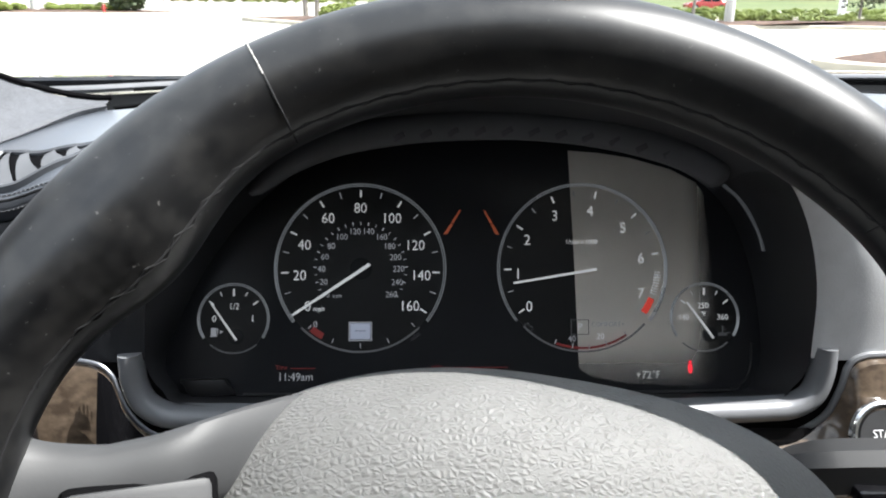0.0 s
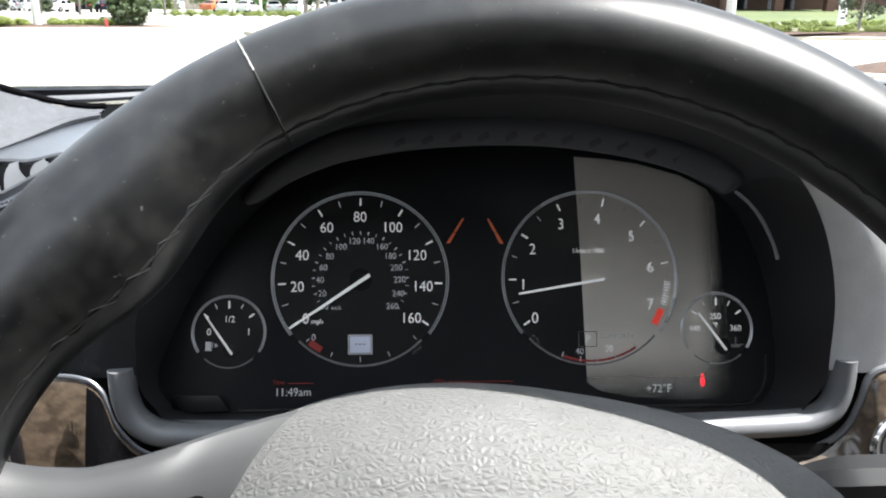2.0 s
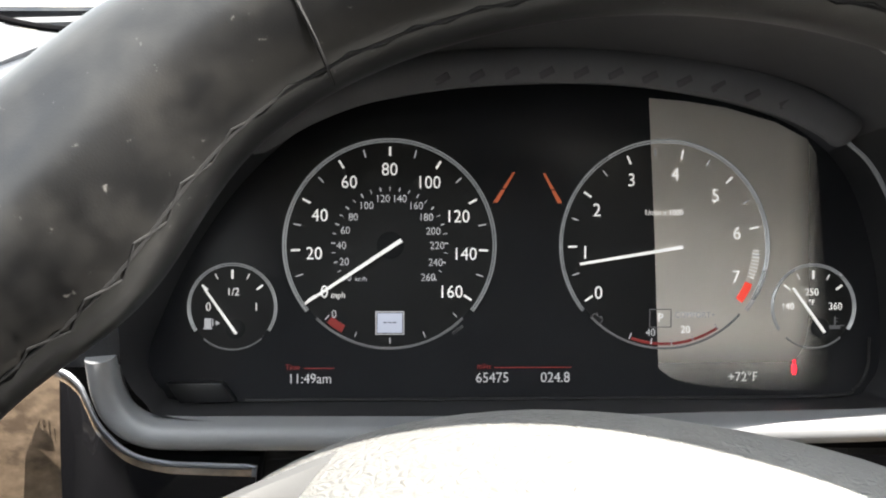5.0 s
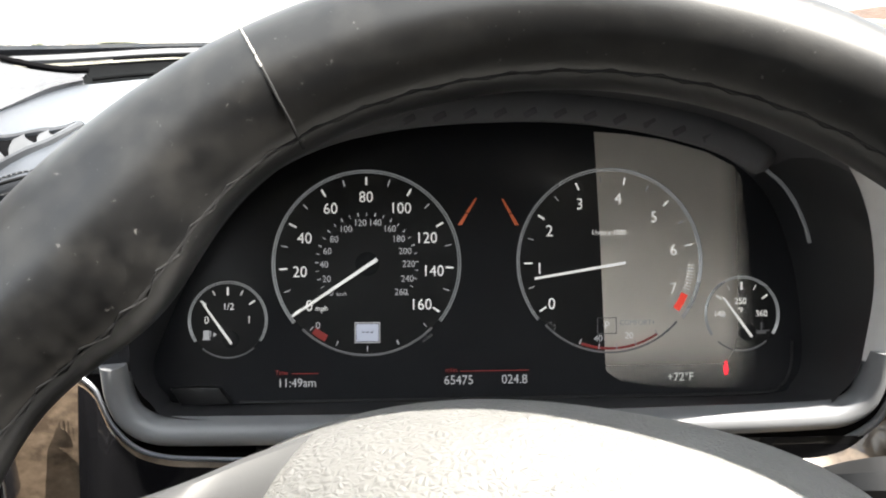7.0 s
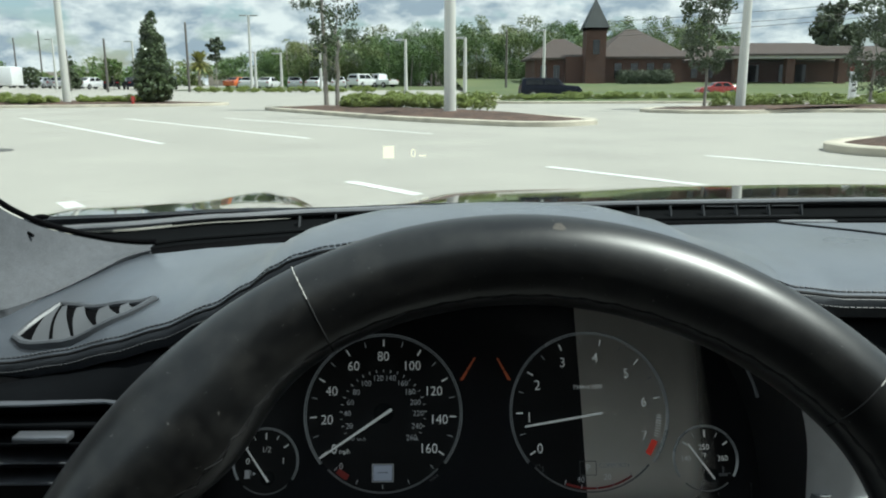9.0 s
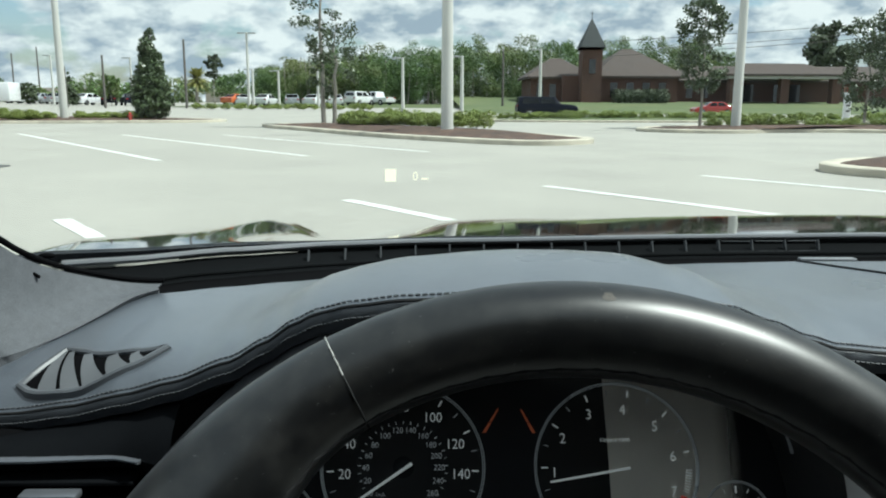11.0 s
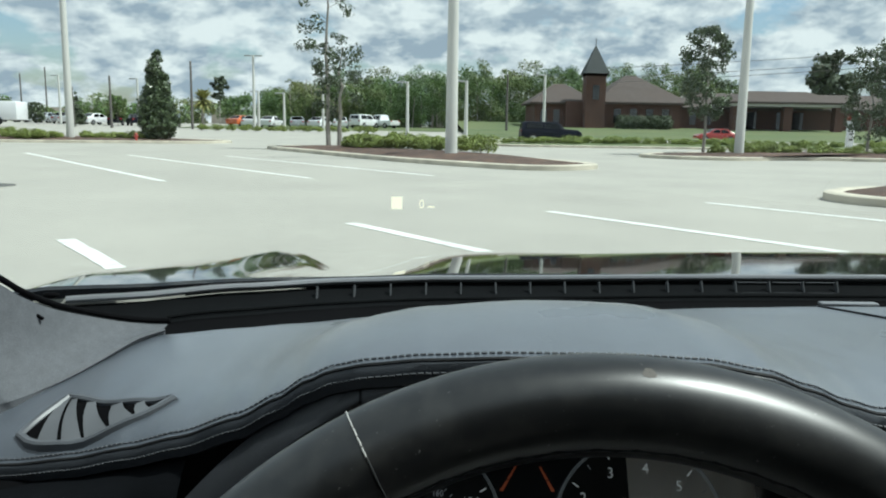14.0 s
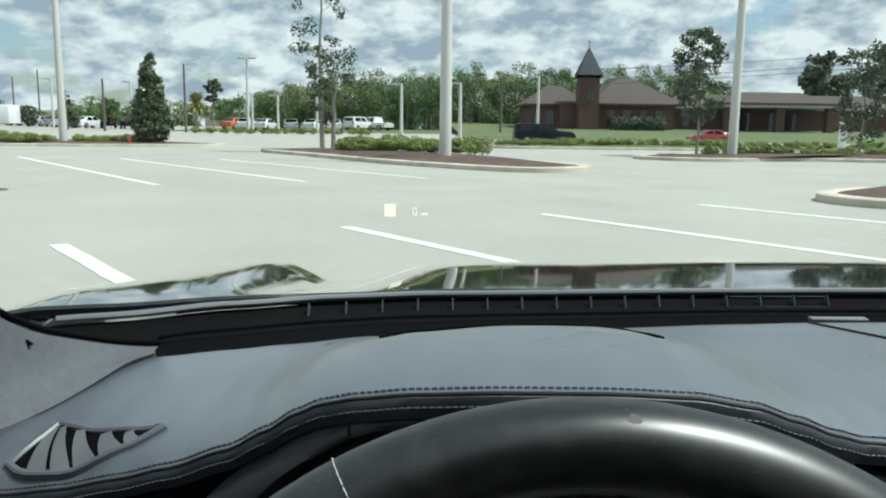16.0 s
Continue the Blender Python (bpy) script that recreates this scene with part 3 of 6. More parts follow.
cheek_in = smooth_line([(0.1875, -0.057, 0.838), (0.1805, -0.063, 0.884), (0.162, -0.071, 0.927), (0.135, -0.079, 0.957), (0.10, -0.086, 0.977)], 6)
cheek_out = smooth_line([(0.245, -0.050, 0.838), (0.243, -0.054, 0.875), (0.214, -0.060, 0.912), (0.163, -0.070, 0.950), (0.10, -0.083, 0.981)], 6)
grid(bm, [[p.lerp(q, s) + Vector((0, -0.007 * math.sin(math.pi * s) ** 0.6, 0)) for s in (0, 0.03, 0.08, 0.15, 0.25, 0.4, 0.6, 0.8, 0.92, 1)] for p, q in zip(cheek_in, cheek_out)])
part("cheek_right", bm, "cheek", dashboard, "cheek beside the dials, lightened as if sunlit")
bm = bmesh.new()
cheek_in = smooth_line([(-0.1760, -0.056, 0.838), (-0.171, -0.058, 0.872), (-0.155, -0.062, 0.912), (-0.128, -0.068, 0.948), (-0.09, -0.076, 0.974)], 6)
cheek_out = smooth_line([(-0.222, -0.052, 0.838), (-0.215, -0.050, 0.87), (-0.19, -0.048, 0.905), (-0.145, -0.044, 0.948), (-0.09, -0.070, 0.982)], 6)
grid(bm, [[p.lerp(q, s) + Vector((0, -0.004 * math.sin(math.pi * s), 0)) for s in (0, 0.1, 0.3, 0.5, 0.7, 0.9, 1)] for p, q in zip(cheek_in, cheek_out)])
part("cheek_left", bm, "cheek_shade", dashboard, "padded cheek beside the dials, darkened as if shaded")
# One lip in two tones: light and shade are put into the colour.
bm = bmesh.new()
hood_xs = frange(-0.15, 0.165, 50)
def front_top(x):
    best = min((p for p in front_loop if p.z > 0.9), key=lambda p: abs(p.x - x))
    return best
rows, left_rows = [], []
for x in hood_xs:
    a = dash_point(x, 0) + Vector((0, 0.002, -0.012))
    b = front_top(x)
    row = [a, a.lerp(b, 0.5) + Vector((0, -0.0015, 0)), b]
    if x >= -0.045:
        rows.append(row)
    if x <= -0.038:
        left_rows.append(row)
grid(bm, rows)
part("hood_lip", bm, "lip", dashboard, "leather lip of the instrument hood, lightened as if lit")
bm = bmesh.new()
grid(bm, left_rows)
part("hood_lip", bm, "cheek_shade", dashboard, "leather lip of the instrument hood, darkened as if shaded")

# silver U-shaped strip under the dials
bm = bmesh.new()
strip = smooth_line([(-0.1828, -0.058, 0.8430), (-0.1822, -0.059, 0.826), (-0.1775, -0.0605, 0.8145), (-0.167, -0.0615, 0.8075), (-0.152, -0.062, 0.8062), (-0.135, -0.062, 0.8060), (-0.10, -0.0625, 0.8060), (-0.05, -0.063, 0.8060), (0, -0.063, 0.8062), (0.05, -0.063, 0.8065), (0.10, -0.0625, 0.8070), (0.14, -0.062, 0.8074), (0.165, -0.0615, 0.8080), (0.180, -0.061, 0.8095),
                     (0.1905, -0.060, 0.8160), (0.1945, -0.059, 0.828), (0.1948, -0.058, 0.8450)], 7)
sweep(bm, strip, [(0.0060, -0.0055), (0.0060, 0.0010), (0.0054, 0.0034), (0.0040, 0.0052), (0.0020, 0.0064), (0.0, 0.0068), (-0.0020, 0.0064), (-0.0040, 0.0050), (-0.0054, 0.0030), (-0.0060, 0.0008), (-0.0060, -0.0055)], up=(0, -1, 0))
tagged(part("trim_strip", bm, "silver", dashboard), "satin silver trim strip under the dials")

# ---- dial faces ----
def arc_bar(bm, cu, cv, r0, r1, a0, a1, h0, h1, n=60):
    """A raised arc on the panel between two radii and two angles."""
    rows = []
    for k in range(n + 1):
        a = radians(a0 + (a1 - a0) * k / n)
        c, s = math.cos(a), math.sin(a)
        rows.append([on_panel(cu + r0 * c, cv + r0 * s, h0), on_panel(cu + r0 * c, cv + r0 * s, h1), on_panel(cu + (r0 + r1) / 2 * c, cv + (r0 + r1) / 2 * s, h1 * 1.25),
                     on_panel(cu + r1 * c, cv + r1 * s, h1), on_panel(cu + r1 * c, cv + r1 * s, h0)])
    vs = grid(bm, rows)
    bm.faces.new(vs[0])
    bm.faces.new(list(reversed(vs[-1])))


def tick(bm, cu, cv, r0, r1, a, w, h=0.0004):
    a = radians(a)
    m = CM @ Matrix.Translation((cu + (r0 + r1) / 2 * math.cos(a), cv + (r0 + r1) / 2 * math.sin(a), h)) @ Matrix.Rotation(a, 4, "Z")
    bmesh.ops.create_cube(bm, size=1.0, matrix=m @ Matrix.Diagonal((r1 - r0, w, 0.0004, 1)))


def needle(name, tip, root, w0, w1, parent, mat="glyph"):
    bm = bmesh.new()
    t, r = Vector((*tip, 0.0035)), Vector((*root, 0.0035))
    d = (t - r).normalized()
    n = Vector((-d.y, d.x, 0))
    pts = [r + n * w0, r - n * w0, t - n * w1, t + n * w1]
    lo = [bm.verts.new(CM @ (p - Vector((0, 0, 0.0006)))) for p in pts]
    hi = [bm.verts.new(CM @ (p + Vector((0, 0, 0.0006)))) for p in pts]
    for i in range(4):
        j = (i + 1) % 4
        bm.faces.new((lo[i], lo[j], hi[j], hi[i]))
    bm.faces.new(hi)
    bm.faces.new(lo[::-1])
    part(name, bm, mat, parent, "white pointer", smooth=False)


def disc(name, cu, cv, r, h, mat, parent, label):
    bm = bmesh.new()
    prism(bm, [(cu + r * math.cos(2 * math.pi * k / 40), cv + r * math.sin(2 * math.pi * k / 40)) for k in range(40)], h, CM)
    return part(name, bm, mat, parent, label, smooth=False)


def mark(text, u, v, size, parent, mat="glyph", h=0.0006, turn=0.0, narrow=0.93, name="numeral"):
    letters(name, text, size, CM @ Matrix.Translation((u, v, h)) @ Matrix.Rotation(radians(turn), 4, "Z"), mat, parent, narrow=narrow)


M["dial"] = material("dial_black", (0.016, 0.0165, 0.018), 0.35, vary=0.1, scale=60, spec=0.3)

# speedometer
SU, SV, SR = -0.0634, 0.0, 0.0513
speedo = disc("speedometer", SU, SV, 0.0495, 0.00022, "dial", cluster, "black speedometer face")
bm = bmesh.new()
arc_bar(bm, SU, SV, 0.0505, SR, 218.5, -38.5, 0.0, 0.0016, 110)
arc_bar(bm, SU, SV, 0.0495, 0.0501, 218.5, -38.5, 0.0, 0.0010, 110)
part("ring", bm, "ring", speedo, "bright satin ring")
bm = bmesh.new()
arc_bar(bm, SU, SV, 0.0489, 0.0501, 225, 315, 0.0, 0.0006, 40)
part("lower_ring", bm, "ring_dim", speedo, "dim grey arc")
for k in range(17):
    bm = bmesh.new()
    a = 214 - 15.5 * k
    tick(bm, SU, SV, 0.0430 if k % 2 == 0 else 0.0437, 0.0473, a, 0.0010 if k % 2 == 0 else 0.0006)
    part("tick", bm, "glyph" if k % 2 == 0 else "glyph_dim", speedo, smooth=False)
for text, du, dv in (("0", -0.0313, -0.0226), ("20", -0.0362, -0.0042), ("40", -0.0335, 0.0140), ("60", -0.0195, 0.0300), ("80", -0.0002, 0.0362), ("100", 0.0185, 0.0300), ("120", 0.0325, 0.0137),
                     ("140", 0.0360, -0.0044), ("160", 0.0292, -0.0226)):
    mark(text, SU + du, SV + dv, 0.0086, speedo)
mark("mph", SU - 0.0247, SV - 0.0240, 0.0042, speedo)
K = 0.00027
for text, x, y in (("0", -72, 56), ("20", -81, 29), ("40", -86, 1), ("60", -79, -25), ("80", -65, -48), ("100", -42, -68), ("120", -13, -80), ("140", 17, -80), ("160", 46, -68), ("180", 64, -48),
                   ("200", 77, -24), ("220", 84, 1), ("240", 81, 30), ("260", 68, 56)):
    mark(text, SU + x * K, SV - y * K * 1.03, 0.0051, speedo, "glyph_dim")
mark("km/h", SU - 0.0138, SV - 0.0163, 0.0030, speedo, "glyph_dim")
for k in range(27):
    bm = bmesh.new()
    tick(bm, SU, SV, 0.0262, 0.0281, 217 - 9.77 * k, 0.0004 if k % 2 else 0.0006)
    part("small_tick", bm, "glyph_dim", speedo, smooth=False)
needle("needle", (-0.1035, -0.0277), (-0.0578, 0.0025), 0.0010, 0.0006, speedo)
disc("needle_hub", SU + 0.0002, SV, 0.0065, 0.0012, "panel", speedo, "dark round needle cap")
mark("0", SU - 0.0267, SV - 0.0332, 0.0055, speedo, "glyph_dim")
bm = bmesh.new()
arc_bar(bm, SU, SV, 0.0440, 0.0478, 231, 241, 0.0002, 0.0004, 8)
part("red_block", bm, "red_dim", speedo, "dull red bar")
for a, mt in ((229, "glyph_dim"), (249, "glyph_dim"), (270, "glyph_dim"), (291, "glyph_dim"), (313, "glyph_dim")):
    bm = bmesh.new()
    tick(bm, SU, SV, 0.0445, 0.0472, a, 0.0005)
    part("small_tick", bm, mt, speedo, smooth=False)
bm = bmesh.new()
box(bm, on_panel(SU, SV - 0.0373, 0.0005), (0.0138, 0.0112, 0.0004), CM.to_3x3(), 0.0001)
part("range_frame", bm, "glyph_dim", speedo, "pale square frame")
bm = bmesh.new()
box(bm, on_panel(SU, SV - 0.0373, 0.0007), (0.0128, 0.0102, 0.0004), CM.to_3x3(), 0.0001)
part("range_gap", bm, "dial", speedo)
bm = bmesh.new()
box(bm, on_panel(SU, SV - 0.0373, 0.0009), (0.0120, 0.0094, 0.0004), CM.to_3x3(), 0.0001)
part("range_field", bm, "screen", speedo, "lit pale square field")
for k in (-1, 0, 1):
    bm = bmesh.new()
    box(bm, on_panel(SU + 0.0023 * k, SV - 0.0370, 0.0012), (0.0015, 0.0005, 0.0003), CM.to_3x3())
    part("dash_mark", bm, "dial", speedo, smooth=False)
mark("miles", SU + 0.0325, SV - 0.0405, 0.0034, speedo, "glyph_faint", turn=38)

# rev counter
TU, TV = 0.0701, 0.0
tacho = disc("rev_counter", TU, TV, 0.0498, 0.00022, "dial", cluster, "black rev counter face")
bm = bmesh.new()
arc_bar(bm, TU, TV, 0.0510, 0.0518, 218, -38, 0.0, 0.0016, 110)
arc_bar(bm, TU, TV, 0.0500, 0.0506, 218, -38, 0.0, 0.0010, 110)
part("ring", bm, "ring", tacho, "bright satin ring")
bm = bmesh.new()
arc_bar(bm, TU, TV, 0.0494, 0.0505, 224, 318, 0.0, 0.0006, 40)
part("lower_ring", bm, "ring_dim", tacho, "dim grey arc")
for k in range(14):
    bm = bmesh.new()
    tick(bm, TU, TV, 0.0430 if k % 2 == 0 else 0.0440, 0.0473, 214.6 - 16.95 * k, 0.0009 if k % 2 == 0 else 0.0005)
    part("tick", bm, "glyph" if k % 2 == 0 else "glyph_dim", tacho, smooth=False)
for k in range(9):
    bm = bmesh.new()
    tick(bm, TU, TV, 0.0436, 0.0473, -3 - 2.1 * k, 0.00045)
    part("fine_tick", bm, "glyph", tacho, smooth=False)
bm = bmesh.new()
arc_bar(bm, TU, TV, 0.0435, 0.0475, -23.5, -36, 0.0002, 0.0005, 10)
part("red_zone", bm, "red", tacho, "red warning bar")
for text, x, y in (("0", -119, 82), ("1", -143, 13), ("2", -122, -60), ("3", -60, -112), ("4", 19, -122), ("5", 92, -86), ("6", 131, -21), ("7", 129, 55)):
    mark(text, TU + x * 0.000273, TV - y * 0.000282, 0.0090, tacho)
mark("1/min x 1000", TU - 0.0005, TV + 0.0160, 0.0039, tacho, "glyph")
needle("needle", (0.0280, -0.0089), (0.0780, -0.0007), 0.0008, 0.0006, tacho)
mark("P", TU - 0.0020, TV - 0.0353, 0.0062, tacho, "glyph")
for du, dv, w, h in ((-0.0020, -0.0310, 0.0105, 0.0004), (-0.0020, -0.0396, 0.0105, 0.0004), (-0.0072, -0.0353, 0.0004, 0.0086), (0.0032, -0.0353, 0.0004, 0.0086)):
    bm = bmesh.new()
    box(bm, on_panel(TU + du, TV + dv, 0.0005), (w, h, 0.0003), CM.to_3x3())
    part("gear_frame", bm, "glyph_faint", tacho, smooth=False)
mark("COMFORT+", TU + 0.0150, TV - 0.0338, 0.0040, tacho, "glyph_dim")
bm = bmesh.new()
arc_bar(bm, TU, TV, 0.0471, 0.0485, 250, 303, 0.0002, 0.0004, 30)
part("economy_band", bm, "red_dim", tacho, "dull red band")
for a in (249, 262, 274, 287, 303):
    bm = bmesh.new()
    tick(bm, TU, TV, 0.0455, 0.0485, a, 0.0005, 0.0006)
    part("small_tick", bm, "glyph_dim", tacho, smooth=False)
mark("40", TU - 0.0069, TV - 0.0424, 0.0052, tacho, "glyph_dim")
mark("20", TU + 0.0103, TV - 0.0410, 0.0052, tacho, "glyph")
bm = bmesh.new()
for du, dv, w, h in ((0, 0.0014, 0.0052, 0.0003), (0, -0.0014, 0.0052, 0.0003), (-0.0026, 0, 0.0003, 0.0028), (0.0026, 0, 0.0003, 0.0028), (-0.0013, 0.0020, 0.0012, 0.0006), (0.0013, 0.0020, 0.0012, 0.0006)):
    box(bm, CM @ Matrix.Translation((0.0369, -0.0355, 0.0006)) @ Matrix.Rotation(radians(-35), 4, "Z") @ Vector((du, dv, 0)), (w, h, 0.0003), (CM @ Matrix.Rotation(radians(-35), 4, "Z")).to_3x3())
part("battery_symbol", bm, "glyph_faint", tacho, smooth=False)

# small dials
def small_dial(name, cu, cv, label, ticks, words, tip, root, dim):
    d = disc(name, cu, cv, 0.0200, 0.00022, "dial", cluster, label)
    bm = bmesh.new()
    arc_bar(bm, cu, cv, 0.0205, 0.0212, 213, -33, 0.0, 0.0012, 60)
    arc_bar(bm, cu, cv, 0.0197, 0.0202, 213, -33, 0.0, 0.0008, 60)
    part("ring", bm, "ring", d, "bright satin ring")
    bm = bmesh.new()
    arc_bar(bm, cu, cv, 0.0199, 0.0207, 228, 312, 0.0, 0.0006, 24)
    part("lower_ring", bm, "ring_dim", d, "dim grey arc")
    for a, w, r0 in ticks:
        bm = bmesh.new()
        tick(bm, cu, cv, r0, 0.0178, a, w)
        part("tick", bm, "glyph", d, smooth=False)
    for text, du, dv, size in words:
        mark(text, cu + du, cv + dv, size, d, dim)
    needle("needle", tip, root, 0.0006, 0.0004, d)
    disc("needle_hub", root[0] - 0.001, root[1] + 0.002, 0.0045, 0.0010, "panel", d, "dark round needle cap")
    return d


TICKS = [(144, 0.0009, 0.0142), (117, 0.0005, 0.0150), (90, 0.0010, 0.0135), (63, 0.0005, 0.0150), (36, 0.0009, 0.0142)]
fuel = small_dial("fuel_gauge", -0.1383, -0.0296, "black fuel gauge face", TICKS, [("0", -0.0113, 0.0000, 0.0056), ("1/2", 0.0003, 0.0072, 0.0052), ("1", 0.0113, 0.0000, 0.0056)], (-0.1508, -0.0204), (-0.1358, -0.0420), "glyph")
temp = small_dial("temperature_gauge", 0.1440, -0.0298, "black oil temperature gauge face", TICKS, [("140", -0.0128, 0.0000, 0.0047), ("250", -0.0008, 0.0070, 0.0050), ("°F", -0.0008, 0.0020, 0.0038), ("360", 0.0110, 0.0000, 0.0050)],
                  (0.1326, -0.0206), (0.1480, -0.0421), "glyph")
bm = bmesh.new()
for du, dv, w, h in ((-0.0005, 0, 0.0032, 0.0045), (0.0018, 0.0004, 0.0004, 0.0034), (-0.0005, -0.0026, 0.0042, 0.0006)):
    box(bm, on_panel(-0.1493 + du, -0.0372 + dv, 0.0006), (w, h, 0.0003), CM.to_3x3())
part("pump_symbol", bm, "glyph_dim", fuel, "small pump symbol", smooth=False)
bm = bmesh.new()
prism(bm, [(-0.1462, -0.0384), (-0.1442, -0.0372), (-0.1462, -0.0360)], 0.0004, CM)
part("arrow_symbol", bm, "glyph_dim", fuel, smooth=False)
bm = bmesh.new()
for du, dv, w, h in ((0, 0.0012, 0.0006, 0.0050), (0.0008, 0.0030, 0.0014, 0.0004), (0.0008, 0.0014, 0.0014, 0.0004), (0, -0.0014, 0.0052, 0.0018), (-0.0036, -0.0010, 0.0024, 0.0005), (0.0036, -0.0006, 0.0024, 0.0005)):
    box(bm, on_panel(0.1548 + du, -0.0385 + dv, 0.0006), (w, h, 0.0003), CM.to_3x3())
part("oil_symbol", bm, "glyph_faint", temp, smooth=False)

# lane marks, clock, mileage and lamps
for x0, y0, x1, y1, gap in ((-0.0126, 0.0208, -0.0036, 0.0354, 0.45), (0.0188, 0.0206, 0.0110, 0.0350, 0.45)):
    for s0, s1 in ((0.0, 0.42), (0.47, 1.0)):
        bm = bmesh.new()
        a, b = Vector((x0, y0)), Vector((x1, y1))
        w = 0.0011
        pts = [a.lerp(b, s0) + Vector((-w * (1 - 0.55 * s0), 0)), a.lerp(b, s0) + Vector((w * (1 - 0.55 * s0), 0)), a.lerp(b, s1) + Vector((w * (1 - 0.55 * s1), 0)), a.lerp(b, s1) + Vector((-w * (1 - 0.55 * s1), 0))]
        prism(bm, [(p.x, p.y) for p in pts], 0.0004, CM)
        part("lane_mark", bm, "orange", cluster, "orange lane mark", smooth=False)
mark("11:49am", -0.1016, -0.0641, 0.0066, cluster, "glyph_dim", name="clock")
mark("Time", -0.1098, -0.0584, 0.0036, cluster, "red_dim", name="caption")
mark("65475", -0.0140, -0.0640, 0.0070, cluster, "glyph_dim", name="mileage")
mark("024.8", 0.0166, -0.0640, 0.0070, cluster, "glyph_dim", name="trip_mileage")
mark("miles", -0.0180, -0.0583, 0.0036, cluster, "red_dim", name="caption")
mark("+72°F", 0.1088, -0.0642, 0.0066, cluster, "glyph_dim", name="temperature")
for x0, x1, v in ((-0.1045, -0.0900, -0.0590), (-0.0130, 0.0245, -0.0590)):
    bm = bmesh.new()
    box(bm, on_panel((x0 + x1) / 2, v, 0.0004), (x1 - x0, 0.0004, 0.0003), CM.to_3x3())
    part("underline", bm, "red_dim", cluster, "thin red line", smooth=False)
bm = bmesh.new()
prism(bm, [(0.1346 + 0.0008 * math.cos(k * 0.628), -0.0565 + 0.0010 * math.sin(k * 0.628)) for k in range(10)], 0.0004, CM)
prism(bm, [(0.1336, -0.0578), (0.1356, -0.0578), (0.1360, -0.0606), (0.1353, -0.0632), (0.1339, -0.0632), (0.1332, -0.0606)], 0.0004, CM)
part("warning_lamp", bm, "red_lamp", cluster, "red glowing belt lamp", smooth=False)
bm = bmesh.new()
prism(bm, [(-0.168, -0.0645), (-0.142, -0.0645), (-0.1355, -0.0735), (-0.161, -0.0745)], 0.007, CM)
bmesh.ops.bevel(bm, geom=list(bm.edges), offset=0.0012, segments=2, affect="EDGES", profile=0.5)
part("reset_button", bm, "dial", cluster, "flat black button")

bm = bmesh.new()
sweep(bm, smooth_line([on_panel(u, v, 0.0015) for u, v in ((-0.132, -0.0738), (-0.05, -0.0738), (0.06, -0.0738), (0.15, -0.0734), (0.165, -0.0690), (0.1705, -0.060), (0.1715, -0.045))], 6), round_section(0.0007, 6))
part("bezel_lip", bm, "button", cluster, "fine ridge round the display foot")

# reflection over the display's far third, painted as a translucent pale patch
M["reflection_haze"] = bpy.data.materials.new("painted_reflection")
M["reflection_haze"].use_nodes = True
ft = M["reflection_haze"].node_tree
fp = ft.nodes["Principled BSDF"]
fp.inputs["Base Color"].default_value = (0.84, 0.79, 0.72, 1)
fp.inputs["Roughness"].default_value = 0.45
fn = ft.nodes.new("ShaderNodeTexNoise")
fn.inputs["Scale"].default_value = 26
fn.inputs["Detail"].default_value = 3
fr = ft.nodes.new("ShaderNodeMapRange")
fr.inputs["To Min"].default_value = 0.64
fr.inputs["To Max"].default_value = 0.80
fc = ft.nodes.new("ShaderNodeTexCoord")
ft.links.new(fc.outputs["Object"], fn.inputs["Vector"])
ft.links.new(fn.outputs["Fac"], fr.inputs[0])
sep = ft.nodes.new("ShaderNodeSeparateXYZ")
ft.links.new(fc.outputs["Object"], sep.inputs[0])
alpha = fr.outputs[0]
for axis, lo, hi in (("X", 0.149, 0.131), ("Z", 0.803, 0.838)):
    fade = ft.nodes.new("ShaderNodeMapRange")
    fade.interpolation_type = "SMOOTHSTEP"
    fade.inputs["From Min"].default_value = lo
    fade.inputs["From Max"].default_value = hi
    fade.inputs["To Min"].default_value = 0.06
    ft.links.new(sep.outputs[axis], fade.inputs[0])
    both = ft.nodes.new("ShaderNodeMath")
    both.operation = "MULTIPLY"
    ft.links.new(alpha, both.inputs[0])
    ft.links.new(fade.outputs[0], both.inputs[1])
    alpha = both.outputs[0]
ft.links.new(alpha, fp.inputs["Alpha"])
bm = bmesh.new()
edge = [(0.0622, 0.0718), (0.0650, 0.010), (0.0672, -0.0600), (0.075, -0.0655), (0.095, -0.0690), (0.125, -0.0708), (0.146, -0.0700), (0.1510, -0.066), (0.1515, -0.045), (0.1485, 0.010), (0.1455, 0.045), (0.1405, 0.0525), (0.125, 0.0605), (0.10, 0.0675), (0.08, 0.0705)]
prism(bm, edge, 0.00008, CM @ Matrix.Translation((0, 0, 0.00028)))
part("reflection_patch", bm, "reflection_haze", cluster, "reflection painted on the display as a pale patch", smooth=False)

# ---- steering wheel ----
WA, WY = radians(28.6), 0.024
WM = Matrix(((math.cos(WY), -math.sin(WY) * math.sin(WA), math.sin(WY) * math.cos(WA), 0.0046),
             (math.sin(WY), math.cos(WY) * math.sin(WA), -math.cos(WY) * math.cos(WA), -0.2536),
             (0, math.cos(WA), math.sin(WA), 0.8572), (0, 0, 0, 1)))
WR = 0.1748
wheel = thing("steering_wheel", "worn black leather steering wheel with a grey airbag cover", "steering wheel", at=(0.0046, -0.23, 0.70))


WORN = (85.5, 60.0)


